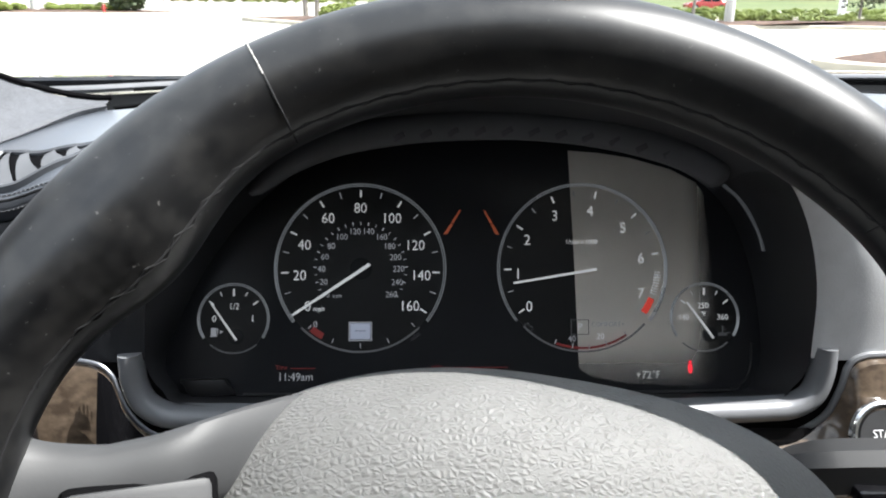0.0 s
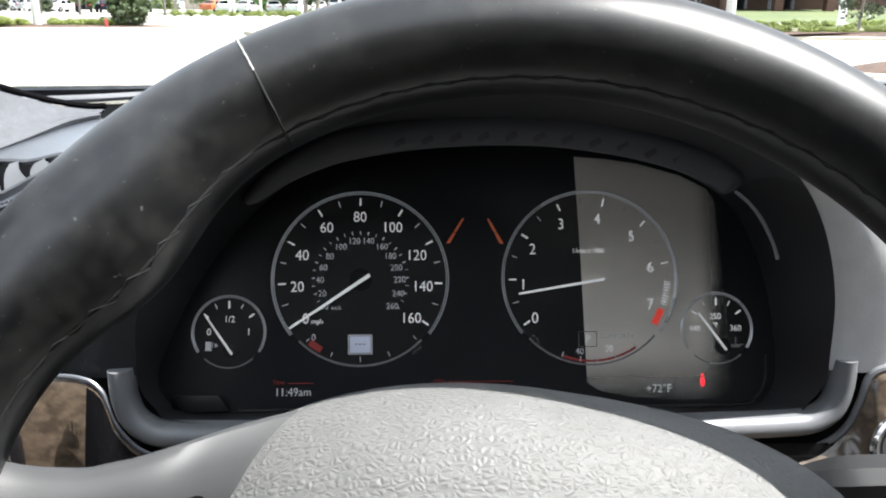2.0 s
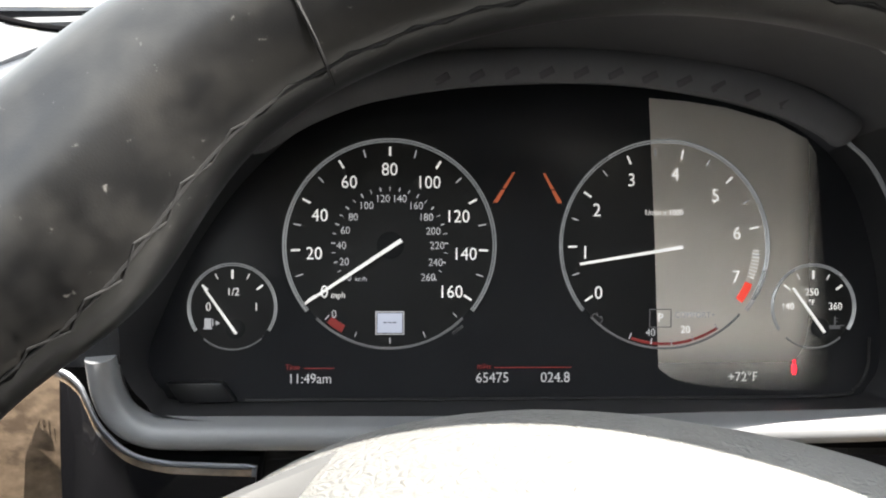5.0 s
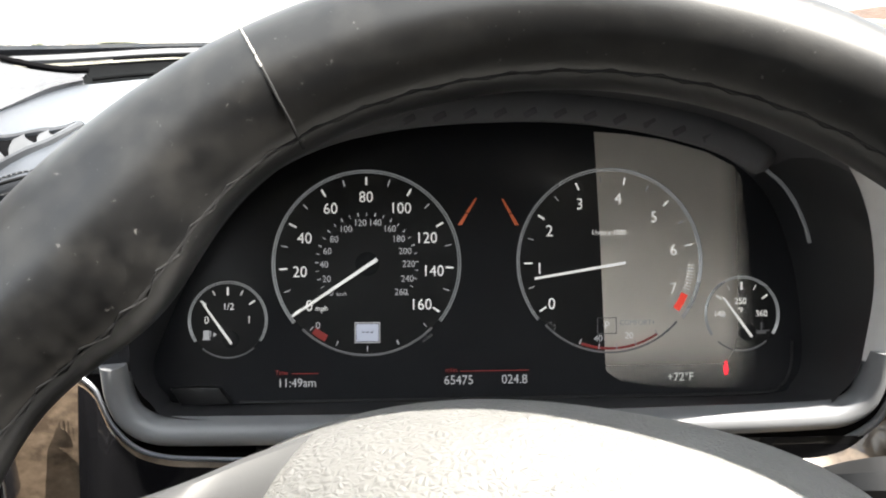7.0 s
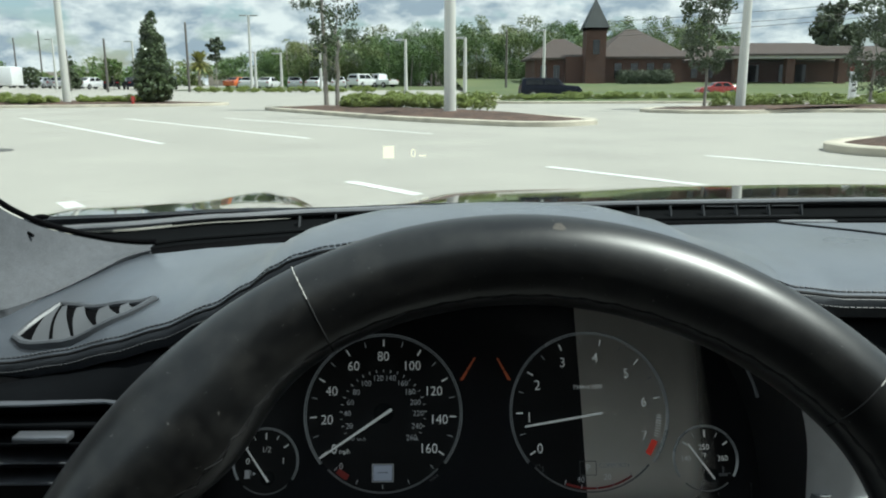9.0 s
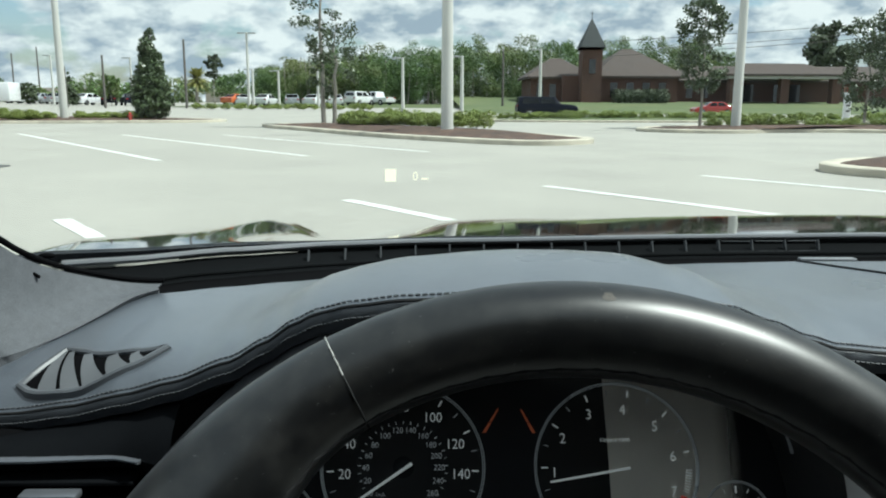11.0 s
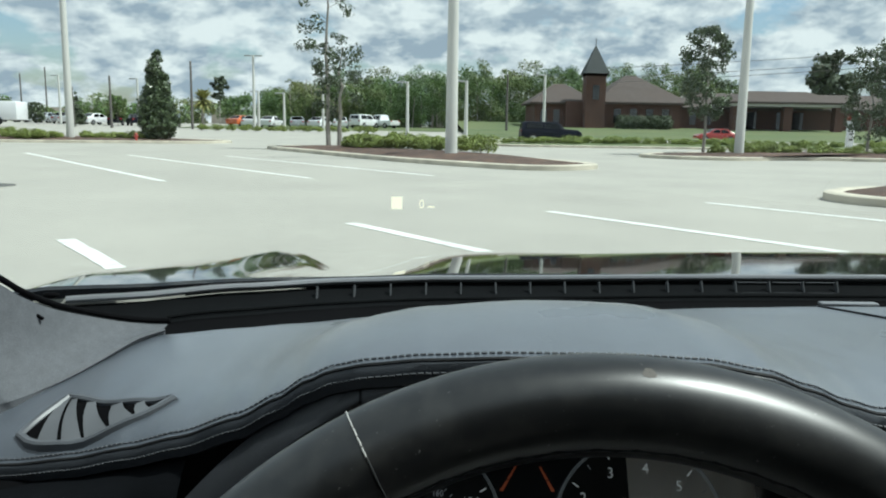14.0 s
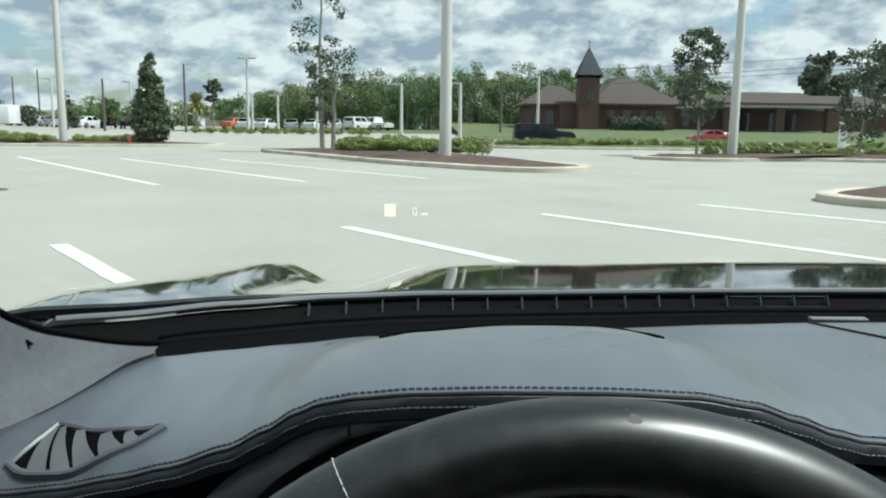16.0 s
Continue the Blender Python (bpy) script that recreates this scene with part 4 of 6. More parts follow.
def rim_point(a, b, r=1.0):
    """A point of the rim's skin: a round the wheel, b round the section (0 outwards, 90 towards the driver)."""
    thick = 0.0178 * r * (1 + 0.05 * math.exp(-((math.degrees(a) - 180 - 0) / 14) ** 2) + 0.05 * math.exp(-((math.degrees(a)) / 14) ** 2))
    da = math.degrees(a)
    # thumb rests swell inwards on either side
    db = math.degrees(b) % 360
    swell = math.exp(-((da - 138) / 11.5) ** 2) + math.exp(-((da - 23) / 11.5) ** 2)
    thick += 0.0122 * r * swell * max(0.0, math.cos(radians(db - 172))) ** 1.3
    worn = math.exp(-((da - 143) / 7) ** 2) * math.exp(-((db - 150) / 24) ** 2)
    thick += 0.00016 * worn * (math.sin(da * 5.3 + 4.5 * b) + 0.8 * math.sin(da * 3.1 - 6.1 * b + 1.0) + 0.7 * math.sin(da * 8.7 + 3.0 * b))
    c, s = math.cos(b), math.sin(b)
    rad = WR + thick * c
    return WM @ Vector((rad * math.cos(a), rad * math.sin(a), thick * 1.02 * s))


bm = bmesh.new()
NA, NB = 600, 40
vs = [[bm.verts.new(rim_point(2 * math.pi * i / NA, 2 * math.pi * j / NB)) for j in range(NB)] for i in range(NA)]
for i in range(NA):
    for j in range(NB):
        bm.faces.new((vs[i][j], vs[(i + 1) % NA][j], vs[(i + 1) % NA][(j + 1) % NB], vs[i][(j + 1) % NB]))
rim = part("rim", bm, "rim", wheel, "worn black leather rim")
# cross seams with pale thread
for a in (117.0, 44.0):
    bm = bmesh.new()
    sweep(bm, [rim_point(radians(a), radians(b), 1.000) for b in range(-60, 175, 6)], round_section(0.00040, 6))
    part("seam", bm, "groove", rim, "dark sewn seam")
    for b in range(-40, 84, 12):
        bm = bmesh.new()
        sweep(bm, [rim_point(radians(a + 0.03 * math.sin(b * 1.7 + c)), radians(b + c), 1.018) for c in (0, 4, 8, 10.5)], round_section(0.00030, 5))
        part("stitch", bm, "thread", rim)
# worn-through spot on the crest
bm = bmesh.new()
spot = [[rim_point(radians(WORN[0] + 0.7 * f * math.cos(g) * (1 + 0.25 * math.sin(3 * g))), radians(WORN[1] + 8 * f * math.sin(g) * (1 + 0.2 * math.cos(2 * g))), 1.003) for f in (0.05, 0.4, 0.75, 1.0)] for g in frange(0, 2 * math.pi, 20)]
grid(bm, spot)
part("worn_spot", bm, "scuff", rim, "pale worn-through spot")
# zigzag lacing along the inner face
bm = bmesh.new()
zig = []
for k in range(111):
    zig.append(rim_point(radians(24 + 1.2 * k), radians(156 + 3.2 * (1 - abs(k % 4 - 2))), 1.003))
sweep(bm, zig, round_section(0.00026, 5))
part("lacing", bm, "groove", rim, "dark zigzag lacing")
bm = bmesh.new()
sweep(bm, [rim_point(radians(a), radians(156), 0.992) for a in range(15, 170, 2)], round_section(0.0005, 5))
part("lacing_seam", bm, "groove", rim)

# the wheel stands turned a little to the right: cover and spokes lie in their own plane
WT = WM @ Matrix.Rotation(radians(-9.5), 4, "Z")
# airbag cover
PAD_W, PAD_V = 0.129, 0.0730


def pad_half(v, left):
    """Half width of the cover at height v; its near shoulder falls away sooner."""
    if v > PAD_V or v < -0.085:
        return 0.0
    if v > 0:
        power = 2.1 if left else 2.6
        return PAD_W * (1 - (v / PAD_V) ** power) ** (1 / power)
    return PAD_W * (1 - (-v / 0.085) ** 3) ** (1 / 3)


def pad_height(u, v):
    w = max(pad_half(v, u < 0), 1e-4)
    e = 1 - abs(u / w) ** 2.6 if abs(u) < w else 0.0
    t = (v / PAD_V) if v > 0 else (-v / 0.085)
    f = max(0.0, 1 - t ** 2.6)
    return -0.061 + 0.051 * min(1.0, (max(e, 0) * 1.0) ** 0.50) * f ** 0.50


bm = bmesh.new()
rows = []
NV, NU = 44, 64
for i in range(NV + 1):
    v = PAD_V * math.sin(math.pi / 2 * (1 - 2 * i / NV)) if i <= NV / 2 else -0.085 * math.sin(math.pi / 2 * (2 * i / NV - 1))
    line = []
    for j in range(NU + 1):
        c = math.sin(math.pi / 2 * (2 * j / NU - 1))
        u = c * max(pad_half(v, c < 0), 0.004)
        line.append(WT @ Vector((0.005 + u, v, pad_height(u * 0.9999, v))) + Vector((0, -0.0024, -0.0044)))
    rows.append(line)
grid(bm, rows)
bmesh.ops.solidify(bm, geom=list(bm.faces), thickness=0.003)
part("airbag_cover", bm, "pad", wheel, "grey grained airbag cover")
bm = bmesh.new()
sweep(bm, [WT @ Vector((0.103 * math.sin(radians(a)) * 1.0, 0.054 * math.cos(radians(a)) - 0.004 if math.cos(radians(a)) > 0 else 0.08 * math.cos(radians(a)), -0.080)) for a in range(0, 360, 6)], round_section(0.010, 8), closed=True)
part("hub", bm, "rubber", wheel, "dark plastic hub collar")

# spokes with their switch panels
for side in (-1, 1):
    sink = 0.024 if side > 0 else 0.0
    bm = bmesh.new()
    if side > 0:
        spine = [(0.055, 0.028, -0.105), (0.090, 0.039, -0.074), (0.113, 0.027, -0.053), (0.133, 0.014, -0.034), (0.154, 0.0045, -0.014), (0.172, 0.002, -0.003)]
    else:
        # the near spoke runs flush into the cover
        spine = [(-0.060, 0.026, -0.072), (-0.078, 0.0285, -0.056), (-0.098, 0.0235, -0.037), (-0.113, 0.0185, -0.024), (-0.133, 0.0115, -0.018), (-0.154, 0.0035, -0.012), (-0.172, 0.001, -0.003)]
    spine = smooth_line([(x, y - sink, z) for x, y, z in spine], 6)
    n = len(spine)
    rows = []
    for i, p in enumerate(spine):
        s = i / (n - 1)
        half = 0.024 - 0.010 * min(1, s / 0.6) + 0.012 * max(0, s - 0.7) / 0.3
        ring = []
        for k in range(16):
            a = 2 * math.pi * k / 16
            ring.append(WT @ (p + Vector((0, half * math.cos(a) * (1 if math.cos(a) > 0 else 0.75), (0.010 if side > 0 else 0.006 + 0.004 * s) * math.sin(a)))))
        rows.append(ring)
    grid(bm, rows, True)
    spoke = part("spoke", bm, "spoke", wheel, "grey satin spoke")
    lay = (WT @ Matrix.Rotation(radians(-14 * side), 4, "Z") @ Matrix.Rotation(radians(-38 if side > 0 else 24), 4, "Y")).to_3x3()
    at = Vector((0.126, -0.0115 - sink, -0.0300)) if side > 0 else Vector((-0.1200, -0.0055, -0.0160))
    bm = bmesh.new()
    box(bm, WT @ (at - Vector((0, 0, 0.0012))), (0.0465, 0.0425, 0.012), lay, 0.003)
    part("panel_gap", bm, "rubber", spoke, "dark gap round the switches")
    bm = bmesh.new()
    box(bm, WT @ at, (0.0440, 0.0400, 0.012), lay, 0.003)
    part("switch_panel", bm, "spoke", spoke, "grey switch panel")
    for dv in (0.009, -0.004):
        bm = bmesh.new()
        box(bm, WT @ (at + Vector((0.004 * side, dv, 0.0058))), (0.022, 0.008, 0.003), lay, 0.001)
        part("switch_key", bm, "button", spoke, "dark rocker key")
# column shroud
bm = bmesh.new()
cone(bm, WM @ Vector((0, -0.016, -0.085)), WM @ Vector((0, -0.01, -0.18)), 0.055, 0.060, 24)
part("column_cover", bm, "rubber", wheel, "black column shroud")

# ---- wiper stalk ----
stalk = thing("column_stalk", "dark grey plastic stalk on the steering column", "stalk", at=(0.19, -0.12, 0.80))
bm = bmesh.new()
sweep(bm, smooth_line([(0.09, -0.06, 0.735), (0.145, -0.100, 0.785), (0.163, -0.116, 0.805), (0.180, -0.120, 0.810), (0.24, -0.125, 0.812)], 6), box_section(0.011, 0.013, 0.5), scale=None)
part("arm", bm, "button", stalk, "dark grained arm")
bm = bmesh.new()
box(bm, (0.187, -0.132, 0.803), (0.022, 0.012, 0.010), None, 0.002)
part("switch_slot", bm, "gloss_black", stalk, "black recessed switch")

# ---- trims left and right ----
trim = thing("side_trim", "dark burl wood trim panel with a bright edge, beside the dials", "wood trim", at=(-0.24, -0.06, 0.76))
bm = bmesh.new()
outline = smooth_line([(-0.46, -0.058, 0.838), (-0.30, -0.060, 0.840), (-0.222, -0.061, 0.8415), (-0.200, -0.062, 0.8400), (-0.1915, -0.063, 0.834), (-0.1885, -0.064, 0.826), (-0.1845, -0.065, 0.8135), (-0.1745, -0.066, 0.8015), (-0.160, -0.067, 0.7965), (-0.14, -0.0675, 0.7952), (-0.1204, -0.068, 0.7946)], 6)
rows = [[p, p + Vector((0, -0.003, -0.004)), p.lerp(Vector((p.x - 0.008, -0.068, 0.775)), 0.6), Vector((p.x - 0.012, -0.074, 0.765)), Vector((p.x - 0.02, -0.075, 0.73))] for p in outline]
grid(bm, rows)
part("veneer", bm, "wood", trim, "polished burl wood")
bm = bmesh.new()
sweep(bm, [p + Vector((0, -0.001, 0)) for p in outline] + [Vector((-0.1212, -0.071, 0.788)), Vector((-0.1235, -0.0755, 0.776))], round_section(0.0012, 8))
part("bright_edge", bm, "trim_edge", trim, "satin metal edge")
# Black sheet over the veneer paints the shadow on this part of the wood.
bm = bmesh.new()
low_line = [p for p in outline if p.x > -0.198]
grid(bm, [[p + Vector((0.001, -0.0052, -0.002)), Vector((min(p.x, -0.123), -0.0755, max(0.745, p.z - 0.030))), Vector((min(p.x, -0.123) - 0.01, -0.0775, 0.73))] for p in low_line])
part("wood_shade", bm, "gloss_black", trim, "black glossy sheet for the shaded wood")
switch = thing("light_switch", "black rotary light switch panel with a bright rim", "light switch", at=(-0.245, -0.085, 0.79))
bm = bmesh.new()
box(bm, (-0.246, -0.080, 0.800), (0.036, 0.016, 0.036), None, 0.005)
part("switch_body", bm, "gloss_black", switch, "glossy black body")
bm = bmesh.new()
sweep(bm, smooth_line([(-0.230, -0.0885, 0.783), (-0.2285, -0.0885, 0.80), (-0.230, -0.0885, 0.8165), (-0.246, -0.0885, 0.818), (-0.262, -0.0885, 0.8165), (-0.262, -0.0885, 0.783)], 5), round_section(0.0008, 6))
part("switch_rim", bm, "chrome", switch, "thin bright rim")

wood_right = thing("centre_trim", "dark burl wood trim with a bright upper edge beside the dials", "wood trim", at=(0.28, -0.06, 0.76))
bm = bmesh.new()
outline = smooth_line([(0.145, -0.0600, 0.7890), (0.168, -0.0605, 0.7895), (0.1847, -0.061, 0.7935), (0.1984, -0.0615, 0.8045), (0.2043, -0.0615, 0.8213), (0.2065, -0.0610, 0.834), (0.213, -0.061, 0.840), (0.23, -0.061, 0.8415), (0.30, -0.061, 0.842), (0.45, -0.061, 0.842), (0.60, -0.061, 0.842)], 6)
grid(bm, [[p, p + Vector((0.0015, -0.006, -0.0025)), p.lerp(Vector((p.x + 0.006, -0.0985, 0.765)), 0.5), Vector((p.x + 0.006, -0.0995, 0.762)), Vector((p.x, -0.100, 0.72))] for p in outline])
part("veneer", bm, "wood", wood_right, "polished burl wood")
bm = bmesh.new()
sweep(bm, [p + Vector((0, -0.001, 0.0006)) for p in outline], round_section(0.0020, 8))
part("bright_edge", bm, "silver", wood_right, "satin metal edge")
bm = bmesh.new()
grid(bm, [[(0.10 + 0.012 * k, -0.064, 0.798), (0.10 + 0.012 * k, -0.067, 0.785), (0.10 + 0.012 * k, -0.068, 0.72)] for k in range(10)])
tagged(part("knee_panel", bm, "gloss_black", dashboard), "black panel below the dials")
bm = bmesh.new()
grid(bm, [[(-0.20 + 0.012 * k, -0.058, 0.799), (-0.20 + 0.012 * k, -0.062, 0.785), (-0.20 + 0.012 * k, -0.064, 0.70)] for k in range(27)])
part("knee_panel", bm, "gloss_black", dashboard, "black panel below the dials")

starter = thing("start_button", "round dark start button with a chrome ring", "start button", at=(0.238, -0.07, 0.785))
SM = Matrix.Translation((0.2190, -0.0845, 0.8040)) @ Matrix.Rotation(radians(62), 4, "X")
bm = bmesh.new()
sweep(bm, [SM @ Vector((0.0178 * math.cos(2 * math.pi * k / 48), 0.0178 * math.sin(2 * math.pi * k / 48), 0.002)) for k in range(48)], round_section(0.0024, 8), closed=True, up=SM.to_3x3() @ Vector((0, 0, 1)))
part("chrome_ring", bm, "chrome", starter, "chrome ring")
bm = bmesh.new()
prism(bm, [(0.0148 * math.cos(2 * math.pi * k / 40), 0.0148 * math.sin(2 * math.pi * k / 40)) for k in range(40)], 0.004, SM)
part("cap", bm, "button", starter, "dark round cap", smooth=False)
letters("word_start", "START", 0.0062, SM @ Matrix.Translation((0, 0.002, 0.0042)), "glyph", starter)
letters("word_stop", "STOP", 0.0062, SM @ Matrix.Translation((0, -0.005, 0.0042)), "glyph", starter)

# ---- side air vent ----
vent = thing("side_air_vent", "black side air vent with bright strips and an adjusting tab", "air vent", at=(-0.31, -0.04, 0.845))
bm = bmesh.new()
box(bm, (-0.335, -0.010, 0.867), (0.25, 0.03, 0.056))
part("duct", bm, "rubber", vent, "black duct behind the slats", smooth=False)
bm = bmesh.new()
sweep(bm, [(x, *curve_at([(a, b, c) for a, b, c in LOW], x)) for x in frange(-0.45, -0.207, 16)], box_section(0.0030, 0.0009, 0.4))
part("bright_strip", bm, "trim_edge", vent, "thin bright strip")
for z, mt, h in ((0.8835, "dash_low", 0.0012), (0.8720, "dash_low", 0.0012), (0.8600, "trim_edge", 0.0007), (0.8590, "dash_low", 0.0014), (0.8470, "trim_edge", 0.0009)):
    bm = bmesh.new()
    box(bm, (-0.335, -0.036, z), (0.246, 0.020, h * 2), None, 0.0004)
    part("slat", bm, mt, vent)
bm = bmesh.new()
box(bm, (-0.256, -0.051, 0.8795), (0.032, 0.010, 0.0045), None, 0.0015)
part("tab", bm, "trim_edge", vent, "satin metal tab")

# ---- defroster outlet on the dash ----
outlet = thing("defroster_outlet", "triangular grey air outlet with slanted vanes, set in the dash top", "air outlet", at=(-0.27, 0.04, 0.91))
def on_dash(x, y, h=0.0):
    """The place on the dash top over (x, y), h above it."""
    yf, yb = curve_at(SEAM, x)[0], curve_at(REAR, x)[0]
    return dash_point(x, (y - yf) / (yb - yf)) + Vector((0, 0, h))


def top_edge(s):
    return (-0.290 + 0.083 * s, 0.054 - 0.043 * s - 0.004 * math.sin(math.pi * s))


def low_edge(s):
    return (-0.306 + 0.098 * s, 0.022 - 0.011 * s - 0.015 * math.sin(math.pi * s) ** 0.8)


ring = [on_dash(*low_edge(s), 0.001) for s in frange(0, 1, 12)] + [on_dash(*top_edge(1 - s), 0.001) for s in frange(0.06, 1, 12)] + [on_dash(-0.290 - 0.016 * s, 0.054 - 0.032 * s, 0.001) for s in (0.25, 0.5, 0.75)]
bm = bmesh.new()
sweep(bm, ring, [(0.0032, -0.003), (0.0032, 0.0008), (0.0018, 0.0020), (-0.0010, 0.0020), (-0.0024, 0.0006), (-0.0024, -0.003)], closed=True)
part("frame", bm, "outlet_frame", outlet, "grey plastic frame")
# No recess here: a black sheet on the dash paints its darkness.
bm = bmesh.new()
rows = []
for s in frange(0, 1, 16):
    (xa, ya), (xb, yb) = top_edge(s), low_edge(s)
    rows.append([on_dash(xa + (xb - xa) * q, ya + (yb - ya) * q, 0.0007) for q in frange(0, 1, 6)])
grid(bm, rows)
part("backing", bm, "rubber", outlet, "black sheet for the outlet's dark depth")
for a0, a1, b0, b1 in ((-0.03, 0.03, 0.14, 0.30), (0.03, 0.09, 0.33, 0.47), (0.20, 0.28, 0.49, 0.63), (0.45, 0.54, 0.65, 0.78), (0.68, 0.75, 0.80, 0.88)):
    rows = []
    for q in frange(0, 1, 6):
        row = []
        for a, b, h in ((a0, b0, 0.0011), ((a0 + a1) / 2, (b0 + b1) / 2, 0.0018), (a1, b1, 0.0026)):
            (xa, ya), (xb, yb) = top_edge(a), low_edge(b)
            row.append(on_dash(xa + (xb - xa) * q - 0.002 * math.sin(math.pi * q), ya + (yb - ya) * q, h))
        rows.append(row)
    bm = bmesh.new()
    grid(bm, rows)
    part("vane", bm, "vane", outlet)

# ---- windscreen pillar ----
EDGE = [(-0.2665, 0.172, 0.9465), (-0.280, 0.170, 0.9470), (-0.299, 0.160, 0.9515), (-0.319, 0.138, 0.9620), (-0.329, 0.112, 0.9735), (-0.338, 0.090, 0.9870), (-0.345, 0.078, 0.9980), (-0.365, 0.045, 1.028), (-0.41, -0.04, 1.10), (-0.47, -0.16, 1.20), (-0.50, -0.24, 1.29)]
RIDGE = [(-0.2675, 0.1655, 0.9448), (-0.2760, 0.154, 0.9445), (-0.2845, 0.141, 0.9425), (-0.2958, 0.1118, 0.9369), (-0.3082, 0.0857, 0.9325), (-0.319, 0.0670, 0.9305), (-0.3285, 0.0475, 0.9315), (-0.342, 0.032, 0.9340), (-0.385, -0.05, 0.955), (-0.44, -0.16, 0.975), (-0.50, -0.27, 0.99)]
FOOT = [(-0.2677, 0.1700, 0.9390), (-0.2755, 0.158, 0.9370), (-0.2827, 0.1464, 0.9352), (-0.2944, 0.1173, 0.9302), (-0.3055, 0.0916, 0.9240), (-0.3121, 0.0764, 0.9205), (-0.3202, 0.0547, 0.9155), (-0.3303, 0.0394, 0.9100), (-0.380, -0.05, 0.895), (-0.44, -0.16, 0.89), (-0.50, -0.27, 0.90)]
el, rl, fl = smooth_line(EDGE, 6), smooth_line(RIDGE, 6), smooth_line(FOOT, 6)
bm = bmesh.new()
rows = []
for p, r, q in zip(el, rl, fl):
    d = min(1.0, (p - r).length * 18)
    row = [p + Vector((-0.004, 0.012, -0.004)), p]
    for s, sag in ((0.15, 0.3), (0.35, 0.8), (0.55, 1.0), (0.75, 0.7), (0.9, 0.2)):
        row.append(p.lerp(r, s) + Vector((-0.004, 0.006, -0.004)) * (sag * d))
    row += [r, r.lerp(q, 0.25) + Vector((0.0012, -0.0012, 0)), r.lerp(q, 0.6) + Vector((-0.0004, 0.001, 0)), q + Vector((0, 0, -0.003))]
    rows.append(row)
grid(bm, rows)
pillar = solo("pillar_trim", bm, "pillar", "grey woven cloth trim on the windscreen pillar", "pillar trim", "structure")
bm = bmesh.new()
sweep(bm, [p + Vector((0.0005, 0.004, 0.002)) for p in el], round_section(0.0022, 8))
solo("screen_gasket", bm, "rubber", "black rubber gasket along the windscreen edge", "gasket", "structure")
for p, sz, nm in ((Vector((-0.3300, 0.0995, 0.9699)), (0.006, 0.0024, 0.0024), "pillar_clip"),):
    bm = bmesh.new()
    box(bm, p, sz, Matrix.Rotation(radians(35), 3, "Y"), 0.001)
    solo(nm, bm, "rubber", "small black clip on the pillar trim", "clip")

bm = bmesh.new()
bmesh.ops.create_uvsphere(bm, u_segments=16, v_segments=8, radius=0.0065, matrix=Matrix.Translation((-0.3464, 0.1496, 0.9744)) @ Matrix.Diagonal((1, 0.5, 0.35, 1)))
solo("screen_spot", bm, "rubber", "small black oval pad on the windscreen corner", "glass pad", "structure")

# ---- windscreen, scuttle and bonnet ----
bm = bmesh.new()
rows = []
for k in range(13):
    s = k / 12
    rows.append([Vector((x, 0.43 - 0.98 * s - 0.10 * ((x - 0.38) / 0.9) ** 2 * (1 - s), 0.925 + 0.375 * s + 0.02 * math.sin(math.pi * s))) for x in frange(-0.52, 1.28, 24)])
grid(bm, rows)
screen = solo("window_1", bm, "glass", "clear curved windscreen glass", "windscreen", "structure")
screen.visible_shadow = False

COWL = [(-0.60, 0.20, 0.935), (-0.351, 0.296, 0.9395), (-0.256, 0.345, 0.940), (-0.15, 0.392, 0.938), (-0.05, 0.412, 0.938), (0.294, 0.416, 0.943), (0.465, 0.414, 0.945), (0.80, 0.40, 0.944), (1.35, 0.24, 0.935)]
bm = bmesh.new()
rows = []
for x in frange(-0.46, 1.2, 80):
    e = dash_point(x, 1) + Vector((0, 0.006, -0.006))
    c = Vector((x, *curve_at(COWL, x)))
    rows.append([e, e + Vector((0, 0.006, -0.018)), e.lerp(c, 0.45) + Vector((0, 0, -0.014)), e.lerp(c, 0.55) + Vector((0, 0, -0.009))])
grid(bm, rows)
solo("screen_border", bm, "rubber", "black printed border at the foot of the windscreen", "screen border", "structure")

scuttle = thing("scuttle_grille", "black plastic scuttle grille with upright ribs below the windscreen", "scuttle grille", at=(0.2, 0.38, 0.90))
bm = bmesh.new()
rows = []
for x in frange(-0.46, 1.2, 80):
    e = dash_point(x, 1)
    c = Vector((x, *curve_at(COWL, x)))
    a = e.lerp(c, 0.55) + Vector((0, 0, -0.012))
    rows.append([a, a.lerp(c, 0.4) + Vector((0, 0, -0.006)), a.lerp(c, 0.7) + Vector((0, 0, -0.006)), c + Vector((0, 0.004, -0.006))])
grid(bm, rows)
part("panel", bm, "cowl", scuttle, "black plastic panel")
x = -0.175
while x < 0.40:
    e = dash_point(x, 1)
    c = Vector((x, *curve_at(COWL, x)))
    a = e.lerp(c, 0.55) + Vector((0, 0, -0.012))
    bm = bmesh.new()
    p, q = a.lerp(c, 0.62) + Vector((0, 0, -0.0085)), a.lerp(c, 0.70) + Vector((0, 0, 0.0035))
    sweep(bm, [p, q], box_section(0.0008, 0.0030, 0.2), up=(0, 1, 0))
    part("rib", bm, "rib", scuttle)
    if 0.27 < x < 0.38:
        # framed cells at the end of the row
        for lift in (-0.0070, 0.0030):
            bm = bmesh.new()
            sweep(bm, [p.lerp(q, (lift + 0.0085) / 0.012) + Vector((dx, -0.003, 0)) for dx in (0.003, 0.012, 0.024, 0.0345)], round_section(0.0007, 6))
            part("cell_bar", bm, "rib", scuttle)
    x += 0.0375
